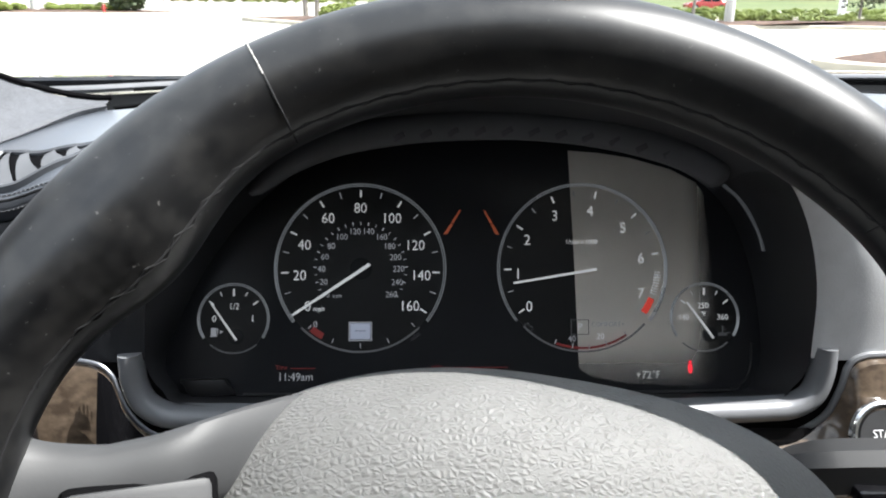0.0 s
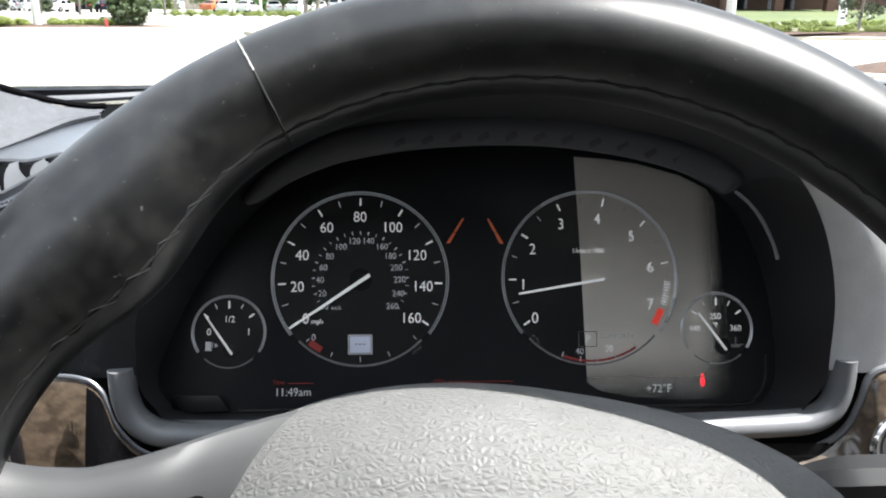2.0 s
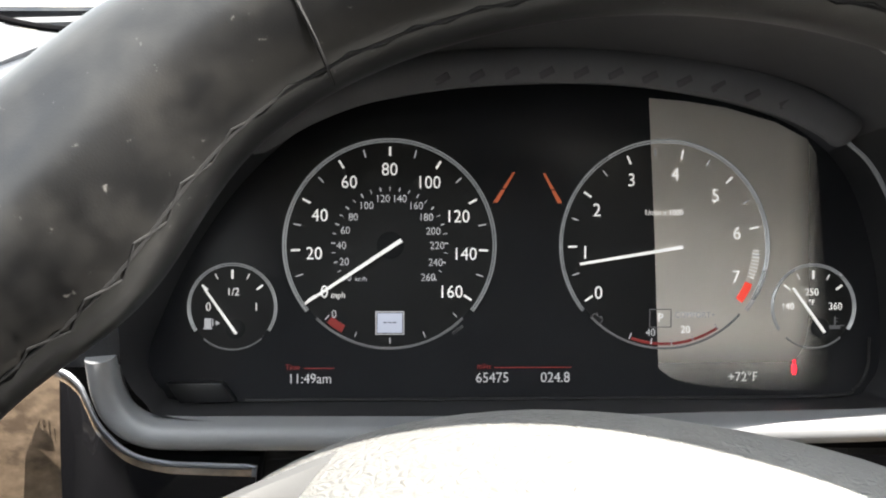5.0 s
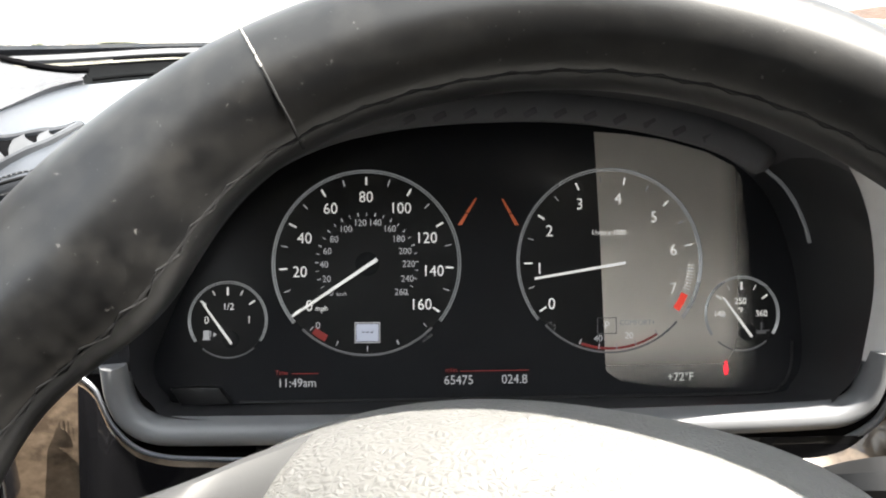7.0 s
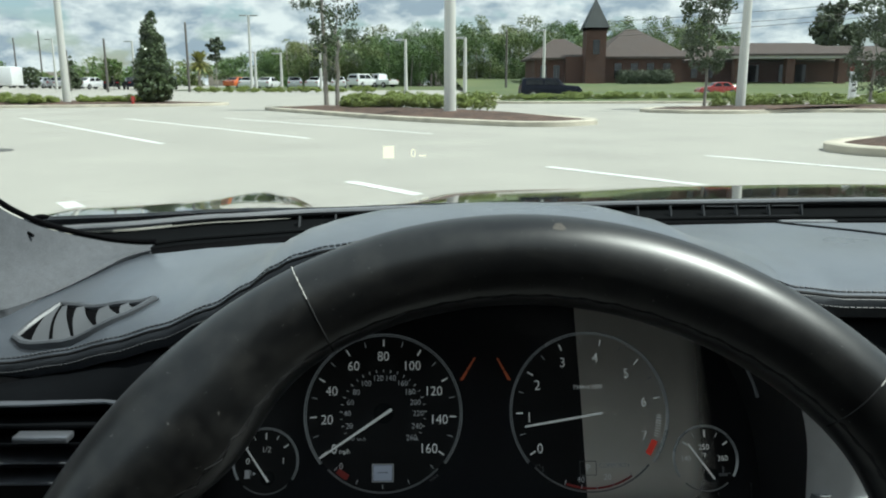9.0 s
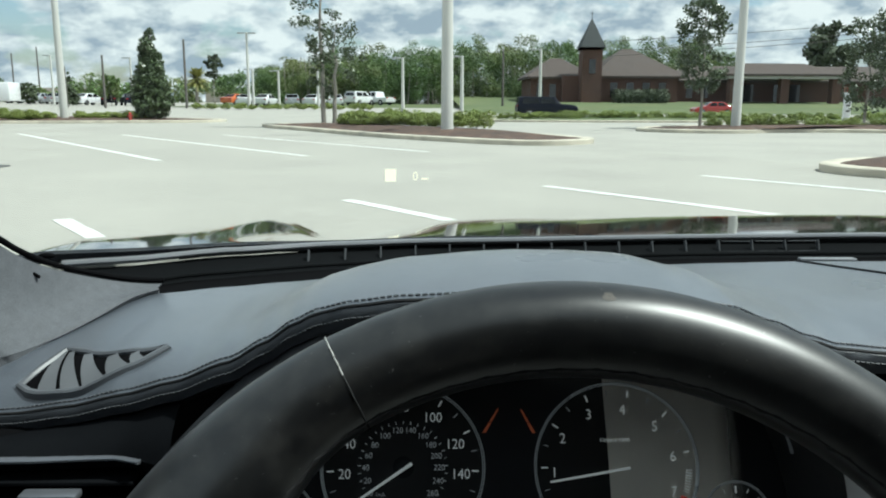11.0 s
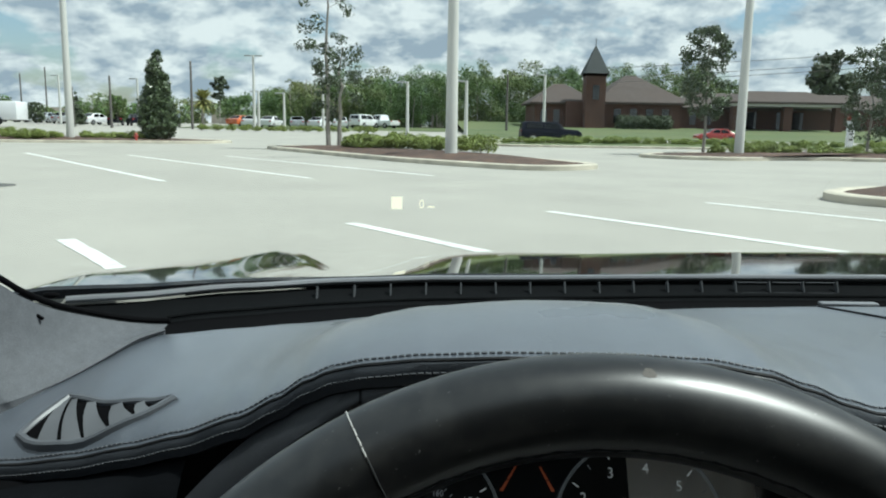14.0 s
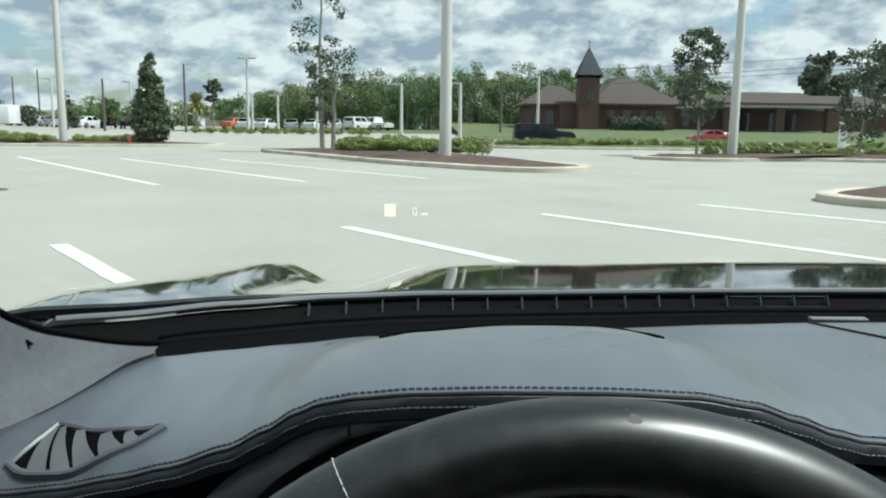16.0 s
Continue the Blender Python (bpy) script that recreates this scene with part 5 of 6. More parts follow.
for f0, nm in ((0.24, "lower_rail"), (0.95, "upper_rail")):
    bm = bmesh.new()
    line = []
    for x in frange(-0.30, 0.66, 50):
        e = dash_point(x, 1)
        c = Vector((x, *curve_at(COWL, x)))
        line.append((e.lerp(c, 0.55) + Vector((0, 0, -0.012))).lerp(c, f0) + Vector((0, 0, -0.001)))
    sweep(bm, line, round_section(0.0018, 6))
    part(nm, bm, "cowl", scuttle)
bm = bmesh.new()
plate_at = Vector((0.350, 0.300, 0.941))
box(bm, plate_at, (0.056, 0.010, 0.003), None, 0.001)
tagged(part("plate", bm, "silver", scuttle), "small pale plate")

CROSS = [(-0.80, -0.45), (-0.72, -0.34), (-0.65, -0.24), (-0.58, -0.15), (-0.53, -0.09), (-0.49, -0.052), (-0.45, -0.028), (-0.40, -0.014), (-0.35, -0.006), (-0.31, -0.002), (-0.285, -0.003), (-0.255, -0.016), (-0.21, -0.036), (-0.15, -0.030), (-0.08, -0.012), (0.0, -0.002), (0.2, 0.002), (0.4, 0.006), (0.7, 0.006), (0.9, -0.008),
         (1.0, -0.040), (1.12, -0.022), (1.2, -0.022), (1.3, -0.06), (1.4, -0.12), (1.55, -0.34)]
FALL = [(0.20, 0.012), (0.41, 0.0), (0.55, -0.0105), (0.65, -0.0190), (0.72, -0.0262), (0.79, -0.037), (0.88, -0.052), (1.0, -0.088), (1.2, -0.16), (1.45, -0.27), (1.70, -0.42)]


def bonnet_point(x, y):
    k = min(1.0, max(0.0, (y - 0.36) / 0.35))
    side = spline_at(CROSS, x)
    if x < -0.42:
        k = max(k, min(0.6, (-0.42 - x) * 6))
    return Vector((x, y, 0.945 + spline_at(FALL, y) + side * k))


bonnet = thing("car_bonnet", "glossy black car bonnet reflecting the sky, ahead of the windscreen", "car bonnet", at=(0.38, 0.9, 0.6))
bm = bmesh.new()
rows = []
for x in frange(-0.80, 1.55, 110):
    y0 = curve_at(COWL, x)[0] + 0.002
    row = [bonnet_point(x, y0) + Vector((0, 0, -0.012)), bonnet_point(x, y0) + Vector((0, -0.001, -0.003)), bonnet_point(x, y0 + 0.002)]
    row += [bonnet_point(x, y0 + 0.006 + (1.70 - y0) * (k / 44) ** 1.1) for k in range(45)]
    rows.append(row)
grid(bm, rows)
part("skin", bm, "paint", bonnet, "black lacquered skin")
# Silver tube on black paint: the sky's reflection is put into its colour.
bm = bmesh.new()
sweep(bm, [Vector((x, *curve_at(COWL, x))) + Vector((0, 0.001, 0.0005)) for x in frange(-0.40, 1.25, 70)], round_section(0.0036, 8))
part("rear_edge", bm, "silver", bonnet, "rear edge in silver for the sky's reflection")

# ---- head-up projection seen ahead ----
hud = thing("head_up_display", "pale projected speed reading above the bonnet", "head-up display", at=(-0.14, 1.758, 0.88))
HM = Matrix.Translation((-0.160, 1.758, 0.888)) @ Matrix.Rotation(radians(84), 4, "X")
bm = bmesh.new()
box(bm, HM @ Vector((0, 0, 0)), (0.032, 0.036, 0.0004), HM.to_3x3())
part("square", bm, "hud", hud, "pale glowing square", smooth=False)
letters("digit", "0", 0.036, HM @ Matrix.Translation((0.071, -0.004, 0)), "hud", hud)
bm = bmesh.new()
box(bm, HM @ Vector((0.098, -0.010, 0)), (0.020, 0.005, 0.0004), HM.to_3x3())
part("unit_bar", bm, "hud", hud, smooth=False)

# ---- materials outside ----
M["asphalt"] = material("pale_asphalt", (0.325, 0.315, 0.280), 0.9, vary=0.13, scale=5.0, bump=0.25, bump_scale=60, second=(0.44, 0.425, 0.375), second_scale=0.33, second_mix=0.45, second_soft=0.1)
M["patch"] = material("dark_tar", (0.10, 0.10, 0.095), 0.9, vary=0.2, scale=4)
M["line"] = material("white_road_paint", (0.68, 0.69, 0.66), 0.8, vary=0.14, scale=8, second=(0.42, 0.42, 0.40), second_scale=5, second_mix=0.4)
M["kerb"] = material("kerb_concrete", (0.54, 0.50, 0.41), 0.9, vary=0.15, scale=6, bump=0.2, second=(0.25, 0.23, 0.19), second_scale=1.5, second_mix=0.4)
M["mulch"] = material("brown_mulch", (0.10, 0.062, 0.045), 0.95, vary=0.6, scale=5, second=(0.05, 0.033, 0.026), second_scale=3, second_mix=0.7, bump=0.9, bump_scale=20)
M["grass"] = material("lawn", (0.088, 0.118, 0.045), 0.95, vary=0.3, scale=1.2, bump=0.5, bump_scale=20, second=(0.14, 0.15, 0.06), second_scale=0.15, second_mix=0.5)
M["leaf"] = material("shrub_leaf", (0.19, 0.235, 0.055), 0.6, vary=0.55, scale=3, island=0.4)
M["magnolia"] = material("magnolia_leaf", (0.060, 0.085, 0.035), 0.35, vary=0.6, scale=3, island=0.5)
M["oak"] = material("wood_leaf", (0.088, 0.150, 0.040), 0.6, vary=0.6, scale=0.3, island=0.5, second=(0.17, 0.175, 0.060), second_scale=0.12, second_mix=0.7)
M["oak_dark"] = material("dark_wood_leaf", (0.055, 0.075, 0.035), 0.6, vary=0.5, scale=0.4, island=0.4)
M["palm_leaf"] = material("palm_leaf", (0.25, 0.25, 0.075), 0.5, vary=0.4, scale=2, island=0.4)
M["bark"] = material("grey_bark", (0.27, 0.25, 0.22), 0.9, vary=0.35, scale=12, bump=0.6, stretch=(1, 1, 0.3))
M["pole"] = material("pole_concrete", (0.52, 0.52, 0.49), 0.8, vary=0.10, scale=3, stretch=(1, 1, 0.2))
M["steel"] = material("grey_steel", (0.35, 0.36, 0.36), 0.5, metal=0.3, vary=0.1, scale=4)
M["timber_pole"] = material("weathered_pole", (0.12, 0.11, 0.10), 0.9, vary=0.2, scale=4)
M["brick"] = material("red_brick", (0.095, 0.052, 0.041), 0.9, vary=0.3, scale=2.5, bump=0.3, bump_scale=14)
M["shingle"] = material("brown_shingle", (0.072, 0.056, 0.049), 0.9, vary=0.25, scale=2.0, bump=0.4, bump_scale=9)
M["spire"] = material("slate_spire", (0.030, 0.037, 0.038), 0.7, vary=0.2, scale=3)
M["fascia"] = material("pale_fascia", (0.45, 0.44, 0.42), 0.7, vary=0.1, scale=3)
M["dark_glass"] = material("dark_window", (0.012, 0.014, 0.016), 0.08, vary=0.1, coat=0.5)
M["white_paint"] = material("white_car_paint", (0.72, 0.73, 0.74), 0.25, vary=0.04, coat=0.6)
M["navy_paint"] = material("dark_blue_car_paint", (0.006, 0.008, 0.016), 0.45, spec=0.15, vary=0.1)
M["red_paint"] = material("red_car_paint", (0.30, 0.028, 0.022), 0.25, vary=0.06, coat=0.6)
M["orange_paint"] = material("orange_car_paint", (0.55, 0.13, 0.04), 0.25, vary=0.06, coat=0.6)
M["silver_paint"] = material("silver_car_paint", (0.38, 0.40, 0.42), 0.25, metal=0.3, vary=0.05, coat=0.6)
M["tyre"] = material("tyre_rubber", (0.014, 0.014, 0.014), 0.8, vary=0.2, scale=8)
M["alloy"] = material("alloy_rim", (0.40, 0.41, 0.42), 0.35, metal=0.8, vary=0.08)
M["lamp_glass"] = material("lamp_lens", (0.55, 0.56, 0.56), 0.15, vary=0.05, coat=0.5)
M["tail_glass"] = material("tail_lens", (0.30, 0.02, 0.02), 0.2, vary=0.05, coat=0.5)
M["stucco"] = material("pale_stucco", (0.45, 0.40, 0.34), 0.9, vary=0.15, scale=1.5)
M["tin"] = material("grey_roofing", (0.30, 0.31, 0.33), 0.6, vary=0.15, scale=1.5)


def ground_z(y):
    return 0.012 * (min(y, 130.0) - 50.0) if y > 50 else 0.0


bm = bmesh.new()
rows = []
for y in (-60, -20, 0, 10, 20, 35, 50, 60, 80, 100, 130, 200, 600, 4000):
    rows.append([Vector((x, y, ground_z(y))) for x in (-4000, -1000, -300, -80, -30, 0, 30, 80, 300, 1000, 4000)])
grid(bm, rows)
solo("ground", bm, "asphalt", "pale worn asphalt of a large car park", "car park", "structure", smooth=False)

# lawn between the road and the church, and verge before the woods
bm = bmesh.new()
rows = []
for y in frange(66, 125, 12):
    rows.append([Vector((x, y, ground_z(y) + 0.02 + 0.022 * max(0, y - 66))) for x in frange(3, 160, 20)])
grid(bm, rows)
solo("lawn", bm, "grass", "mown green lawn before the church", "lawn", "structure", smooth=False)
bm = bmesh.new()
grid(bm, [[Vector((x, y, ground_z(y) + 0.03)) for x in (-30, -10, 4)] for y in (88, 100, 118)])
solo("verge", bm, "grass", "grass verge before the woods", "verge", "structure", smooth=False)

# bay lines
rng = random.Random(5)
for a, b in (((-3.51, 6.75), (-0.6, 2.85)), ((-1.0, 8.25), (1.9, 4.35)), ((1.49, 9.78), (4.4, 5.75)), ((4.15, 11.35), (7.1, 7.30)), ((6.9, 13.0), (9.8, 9.0)), ((-13.9, 25.9), (-5.13, 14.09)), ((-10.2, 25.3), (-2.57, 15.42)), ((-7.0, 25.6), (-0.06, 16.86))):
    a, b = Vector((*a, 0)), Vector((*b, 0))
    d = (b - a).normalized()
    n = Vector((-d.y, d.x, 0)) * 0.080
    bm = bmesh.new()
    pts = frange(0, 1, 24)
    grid(bm, [[a.lerp(b, s) + n * rng.uniform(0.9, 1.08) + Vector((0, 0, 0.004)), a.lerp(b, s) - n * rng.uniform(0.9, 1.08) + Vector((0, 0, 0.004))] for s in pts])
    solo("bay_line", bm, "line", "worn white parking bay line on asphalt", "bay line", "structure", "bay lines", smooth=False)
# manhole
bm = bmesh.new()
prism(bm, [(-7.6 + 0.45 * math.cos(k * 0.314), 12.6 + 0.45 * math.sin(k * 0.314)) for k in range(20)], 0.006, Matrix())
solo("manhole_cover", bm, "patch", "dark round manhole cover in the asphalt", "manhole cover", smooth=False)


# ---- planted islands ----
def kerb_loop(name, pts, label, fill="mulch", inner=0.32, height=0.14):
    line = smooth_line([Vector((x, y, 0)) for x, y in pts], 8, True)
    ob = thing(name, label, "planted island", group="planted islands", kind="", at=(sum(p.x for p in line) / len(line), sum(p.y for p in line) / len(line), 0))
    bm = bmesh.new()
    sweep(bm, [p + Vector((0, 0, ground_z(p.y))) for p in line], [(-inner / 2, 0.0), (inner / 2, 0.0), (inner / 2, height * 0.85), (inner / 2 - 0.03, height), (-inner / 2 + 0.03, height), (-inner / 2, height * 0.85)], closed=True)
    part("kerb", bm, "kerb", ob, "pale concrete kerb")
    bm = bmesh.new()
    c = sum(line, Vector()) / len(line)
    ring1 = [p.lerp(c, 0.02) + Vector((0, 0, height - 0.03 + ground_z(p.y))) for p in line]
    ring2 = [p.lerp(c, 0.35) + Vector((0, 0, height + 0.10 + ground_z(p.y))) for p in line]
    v1, v2 = [bm.verts.new(p) for p in ring1], [bm.verts.new(p) for p in ring2]
    n = len(v1)
    for i in range(n):
        bm.faces.new((v1[i], v1[(i + 1) % n], v2[(i + 1) % n], v2[i]))
    cv = bm.verts.new(c + Vector((0, 0, height + 0.14 + ground_z(c.y))))
    for i in range(n):
        bm.faces.new((v2[i], v2[(i + 1) % n], cv))
    part("bed", bm, fill, ob, "brown bark mulch bed")
    return ob


kerb_loop("planted_island", [(4.35, 21.8), (3.6, 20.1), (2.2, 19.9), (0.2, 21.9), (-1.6, 24.2), (-4.6, 29.2), (-7.2, 33.6), (-6.6, 35.2), (-4.2, 34.0), (-1.0, 30.2), (2.2, 26.2)], "kerbed island with bark mulch and low shrubs")
kerb_loop("planted_island", [(8.6, 31.2), (8.9, 29.2), (11.0, 28.3), (15.0, 29.6), (22.0, 28.2), (40, 27.5), (40, 34), (20, 35), (12, 34.5)], "kerbed planting strip with hedge and a young tree")
kerb_loop("planted_island", [(6.75, 12.5), (6.7, 11.3), (7.8, 10.7), (11, 9.8), (12, 12.5), (8.6, 13.6)], "kerbed island corner beside the bays")
kerb_loop("planted_island", [(-11.6, 42.2), (-14, 39.8), (-21, 37.6), (-40, 33), (-44, 42), (-20, 46), (-13, 45.0)], "kerbed planting strip with low hedge")
kerb_loop("planted_island", [(3.2, 47), (3.4, 44.8), (10, 44.2), (40, 45.5), (60, 47), (60, 52), (20, 52), (6, 51)], "long kerbed planting strip beside the road", "grass")


# ---- planting ----
def leaf_mesh(name, centres, radii, count, size, rng, mat, parent, label, squash=0.8, top=None):
    """Many small leaf quads scattered through overlapping clumps."""
    weights = np.array([r[0] * r[1] * r[2] for r in radii]) ** (2 / 3)
    weights /= weights.sum()
    which = rng.choice(len(centres), count, p=weights)
    d = rng.normal(size=(count, 3))
    d /= np.linalg.norm(d, axis=1)[:, None]
    rad = rng.uniform(0.25, 1.0, count) ** 0.5
    pos = np.array(centres)[which] + d * rad[:, None] * np.array(radii)[which]
    n = d + rng.normal(scale=0.6, size=(count, 3))
    n /= np.linalg.norm(n, axis=1)[:, None]
    a = np.cross(n, rng.normal(size=(count, 3)))
    a /= np.linalg.norm(a, axis=1)[:, None]
    b = np.cross(n, a)
    s = size * rng.uniform(0.6, 1.4, (count, 1))
    quads = np.stack([pos - a * s, pos + b * s * 0.55, pos + a * s, pos - b * s * 0.55], 1).reshape(-1, 3)
    me = bpy.data.meshes.new(name)
    me.from_pydata(quads.tolist(), [], np.arange(count * 4).reshape(-1, 4).tolist())
    me.materials.append(M[mat])
    ob = new(name, me)
    if parent is not None:
        ob.parent = parent
        ob.matrix_parent_inverse = Matrix.Translation(parent.location).inverted()
    if label:
        ob["label"] = label
    return ob


def tree(x, y, h, label, seed, mat, crown_from, crown_r, clumps, leaves, leaf, cone_like=False, stems=1, group="young trees", name="tree"):
    g = np.random.default_rng(seed)
    z0 = ground_z(y)
    ob = thing(name, label, "tree", group=group, at=(x, y, z0))
    bm = bmesh.new()
    tops = []
    for s in range(stems):
        ox = 0.0 if stems == 1 else (s - (stems - 1) / 2) * 0.75
        hh = h * (1.0 if s == 0 else 0.55)
        wob = 0.004 if cone_like else 0.009
        line = [Vector((x + ox * (0.6 + 0.4 * k / 8) + g.normal(scale=wob) * k, y + g.normal(scale=0.02) * k, z0 - 0.1 + hh * 0.96 * k / 8)) for k in range(9)]
        r = 0.011 * h + 0.02
        sweep(bm, line, round_section(r, 8), up=(0, 1, 0), scale=[1 - 0.85 * k / 8 for k in range(9)])
        tops.append(line)
        for k in range(14):
            t = g.uniform(crown_from, 0.95)
            i = min(7, int(t * 8))
            p = line[i].lerp(line[i + 1], t * 8 - i)
            ang = g.uniform(0, 2 * math.pi)
            reach = crown_r * (1.15 - t if cone_like else 1.0 - abs(t - 0.6)) * g.uniform(0.5, 0.9)
            q = p + Vector((math.cos(ang) * reach, math.sin(ang) * reach, reach * g.uniform(0.3, 0.8)))
            cone(bm, p, q, r * 0.3 * (1.1 - t), r * 0.06, 5)
    part("trunk", bm, "bark", ob, "slender grey trunk with limbs")
    centres, radii = [], []
    for k in range(clumps):
        t = crown_from + (1 - crown_from) * (1 - g.uniform(0, 1) ** 0.62) if cone_like else g.uniform(crown_from, 1.0)
        base = tops[k % stems]
        i = min(7, int(min(t, 0.999) * 8))
        p = base[i]
        spread = crown_r * (min(1.0, 0.6 + 3 * (t - crown_from)) * ((1.04 - t) / (1.04 - crown_from)) ** 0.80 if cone_like else math.sqrt(max(0.05, 1 - ((t - (crown_from + 1) / 2) / ((1 - crown_from) / 2 + 0.05)) ** 2)))
        ang = g.uniform(0, 2 * math.pi)
        rr = spread * math.sqrt(g.uniform(0.25 if cone_like else 0.05, 1))
        zz = z0 + (h if base is tops[0] else h * 0.57) * t
        centres.append((p.x + rr * math.cos(ang), p.y + rr * math.sin(ang), zz))
        c = (0.42 * crown_r + 0.55 * spread) * g.uniform(0.20, 0.34)
        radii.append((c, c, c * 0.85))
    leaf_mesh("crown", centres, radii, leaves, leaf, g, mat, ob, "loose leafy crown")
    return ob


def shrub(x, y, r, h, seed, z):
    g = np.random.default_rng(seed)
    ob = thing("shrub", "rounded light green shrub in mulch", "shrub", group="hedge shrubs", at=(x, y, z))
    bm = bmesh.new()
    for k in range(5):
        a = k * 1.256
        cone(bm, (x, y, z - 0.05), (x + 0.5 * r * math.cos(a), y + 0.5 * r * math.sin(a), z + h * 0.6), 0.012, 0.004, 5)
    part("stems", bm, "bark", ob)
    centres = [(x + g.normal(scale=0.35) * r, y + g.normal(scale=0.35) * r, z + h * g.uniform(0.3, 0.75)) for k in range(12)]
    radii = [(r * g.uniform(0.35, 0.55),) * 2 + (h * g.uniform(0.22, 0.32),) for k in range(12)]
    leaf_mesh("foliage", centres, radii, 1900, 0.040, g, "leaf", ob, "dense small leaves")
    return ob


shrub_kinds = [shrub(-2.6, 28.6, 0.55, 0.62, 11, 0.2), shrub(-1.7, 28.2, 0.50, 0.55, 12, 0.2), shrub(1.45, 25.3, 0.62, 0.70, 13, 0.2)]


def plant(x, y, k=0, z=0.2, scale=1.0, turn=0.0):
    ob = copy_thing(shrub_kinds[k % 3], Matrix.Translation((x, y, z + ground_z(y))) @ Matrix.Rotation(turn, 4, "Z"))
    ob.scale = (scale, scale, scale * 0.95)
    return ob


rng = random.Random(8)
for k in range(13):
    s = k / 12
    plant(-3.4 + 4.4 * s + rng.uniform(-0.1, 0.1), 30.0 - 3.2 * s + rng.uniform(-0.25, 0.25), k, 0.2, rng.uniform(0.8, 1.1), rng.uniform(0, 6))
for k in range(9):
    s = k / 8
    plant(-3.0 + 3.2 * s + rng.uniform(-0.1, 0.1), 31.2 - 2.6 * s + rng.uniform(-0.25, 0.25), k + 1, 0.2, rng.uniform(0.8, 1.1), rng.uniform(0, 6))
for k in range(14):
    plant(-26 + 6.6 * k / 13 + rng.uniform(-0.1, 0.1), 39.3 + 0.5 * math.sin(k) - 1.2 * (1 - k / 13), k, 0.13, rng.uniform(0.75, 1.05), rng.uniform(0, 6))
for k in range(8):
    plant(-18.2 + 3.0 * k / 7, 40.2 + 0.15 * k, k, 0.13, rng.uniform(0.6, 0.9), rng.uniform(0, 6))
for k in range(34):
    plant(11.6 + 13 * k / 33 + rng.uniform(-0.1, 0.1), 31.6 + 0.5 * math.sin(k * 1.7), k, 0.13, rng.uniform(0.55, 0.85), rng.uniform(0, 6))
for k in range(52):
    plant(4.2 + 24 * k / 51 + rng.uniform(-0.1, 0.1), 46.4 + 0.6 * math.sin(k * 1.3), k, 0.13, rng.uniform(0.55, 0.9), rng.uniform(0, 6))
for k in range(20):
    plant(-23 + 17 * k / 19 + rng.uniform(-0.3, 0.3), 77 + 0.8 * math.sin(k * 1.9), k, 0.0, rng.uniform(0.8, 1.2), rng.uniform(0, 6))
for k in range(10):
    plant(-2.5 + 5 * k / 9, 43 + 0.6 * math.sin(k * 2.1), k, 0.0, rng.uniform(0.5, 0.9), rng.uniform(0, 6))

tree(-14.9, 41.5, 4.85, "dark glossy magnolia with a pointed crown", 21, "magnolia", 0.08, 1.12, 360, 22000, 0.075, cone_like=True)
tree(-4.45, 33.6, 8.6, "tall thin young tree with sparse leaves", 22, "magnolia", 0.25, 1.25, 60, 3000, 0.07, stems=2)
tree(11.75, 33.4, 5.5, "young tree with a loose dark crown", 23, "magnolia", 0.30, 1.10, 80, 5200, 0.07)
tree(20.2, 35.5, 5.2, "young tree with a loose dark crown", 24, "magnolia", 0.15, 1.30, 80, 5000, 0.07)
tree(-41.5, 90, 3.9, "dark conical tree at the far side", 25, "oak_dark", 0.1, 1.2, 60, 2600, 0.16, cone_like=True, group="far trees")
tree(-39.5, 97, 3.6, "dark leafy tree at the far side", 26, "oak", 0.15, 1.3, 60, 2200, 0.16, group="far trees")
tree(-51, 100, 2.6, "dark leafy tree at the far side", 27, "oak_dark", 0.15, 1.2, 50, 1500, 0.16, group="far trees")
tree(-29.0, 105, 6.4, "thin tree at the far side", 28, "oak_dark", 0.55, 1.1, 30, 900, 0.22, group="far trees")
tree(69, 135, 13.5, "large dark tree behind the church", 29, "oak_dark", 0.3, 4.2, 80, 2800, 0.45, group="far trees")
tree(80, 132, 15.0, "large dark tree behind the church", 30, "oak_dark", 0.25, 5.0, 90, 3200, 0.5, group="far trees")
tree(90, 134, 16.0, "large dark tree behind the church", 31, "oak_dark", 0.25, 5.0, 90, 3200, 0.5, group="far trees")

# palm
palm = thing("palm_tree", "small palm with a round head of fronds", "palm tree", at=(-26.3, 88, ground_z(88)))
bm = bmesh.new()
cone(bm, (-26.3, 88, ground_z(88) - 0.1), (-26.2, 88, 3.5), 0.20, 0.15, 10)
part("trunk", bm, "bark", palm)
bm = bmesh.new()
g = random.Random(3)
for k in range(170):
    a, e = g.uniform(0, 6.283), g.uniform(-0.6, 1.4)
    L = g.uniform(1.3, 2.1)
    pts = [Vector((-26.2, 88, 3.6)) + Vector((math.cos(a) * math.cos(e) * L * s, math.sin(a) * math.cos(e) * L * s, math.sin(e) * L * s - 0.5 * s * s)) for s in (0, 0.35, 0.7, 1.0)]
    w = Vector((-math.sin(a), math.cos(a), 0)) * 0.13
    grid(bm, [[p + w * ww, p - w * ww] for p, ww in zip(pts, (0.2, 1, 0.9, 0.1))])
part("fronds", bm, "palm_leaf", palm, "yellow-green fronds", smooth=False)

# woods behind
g = np.random.default_rng(77)
centres, radii = [], []
x = -26.0
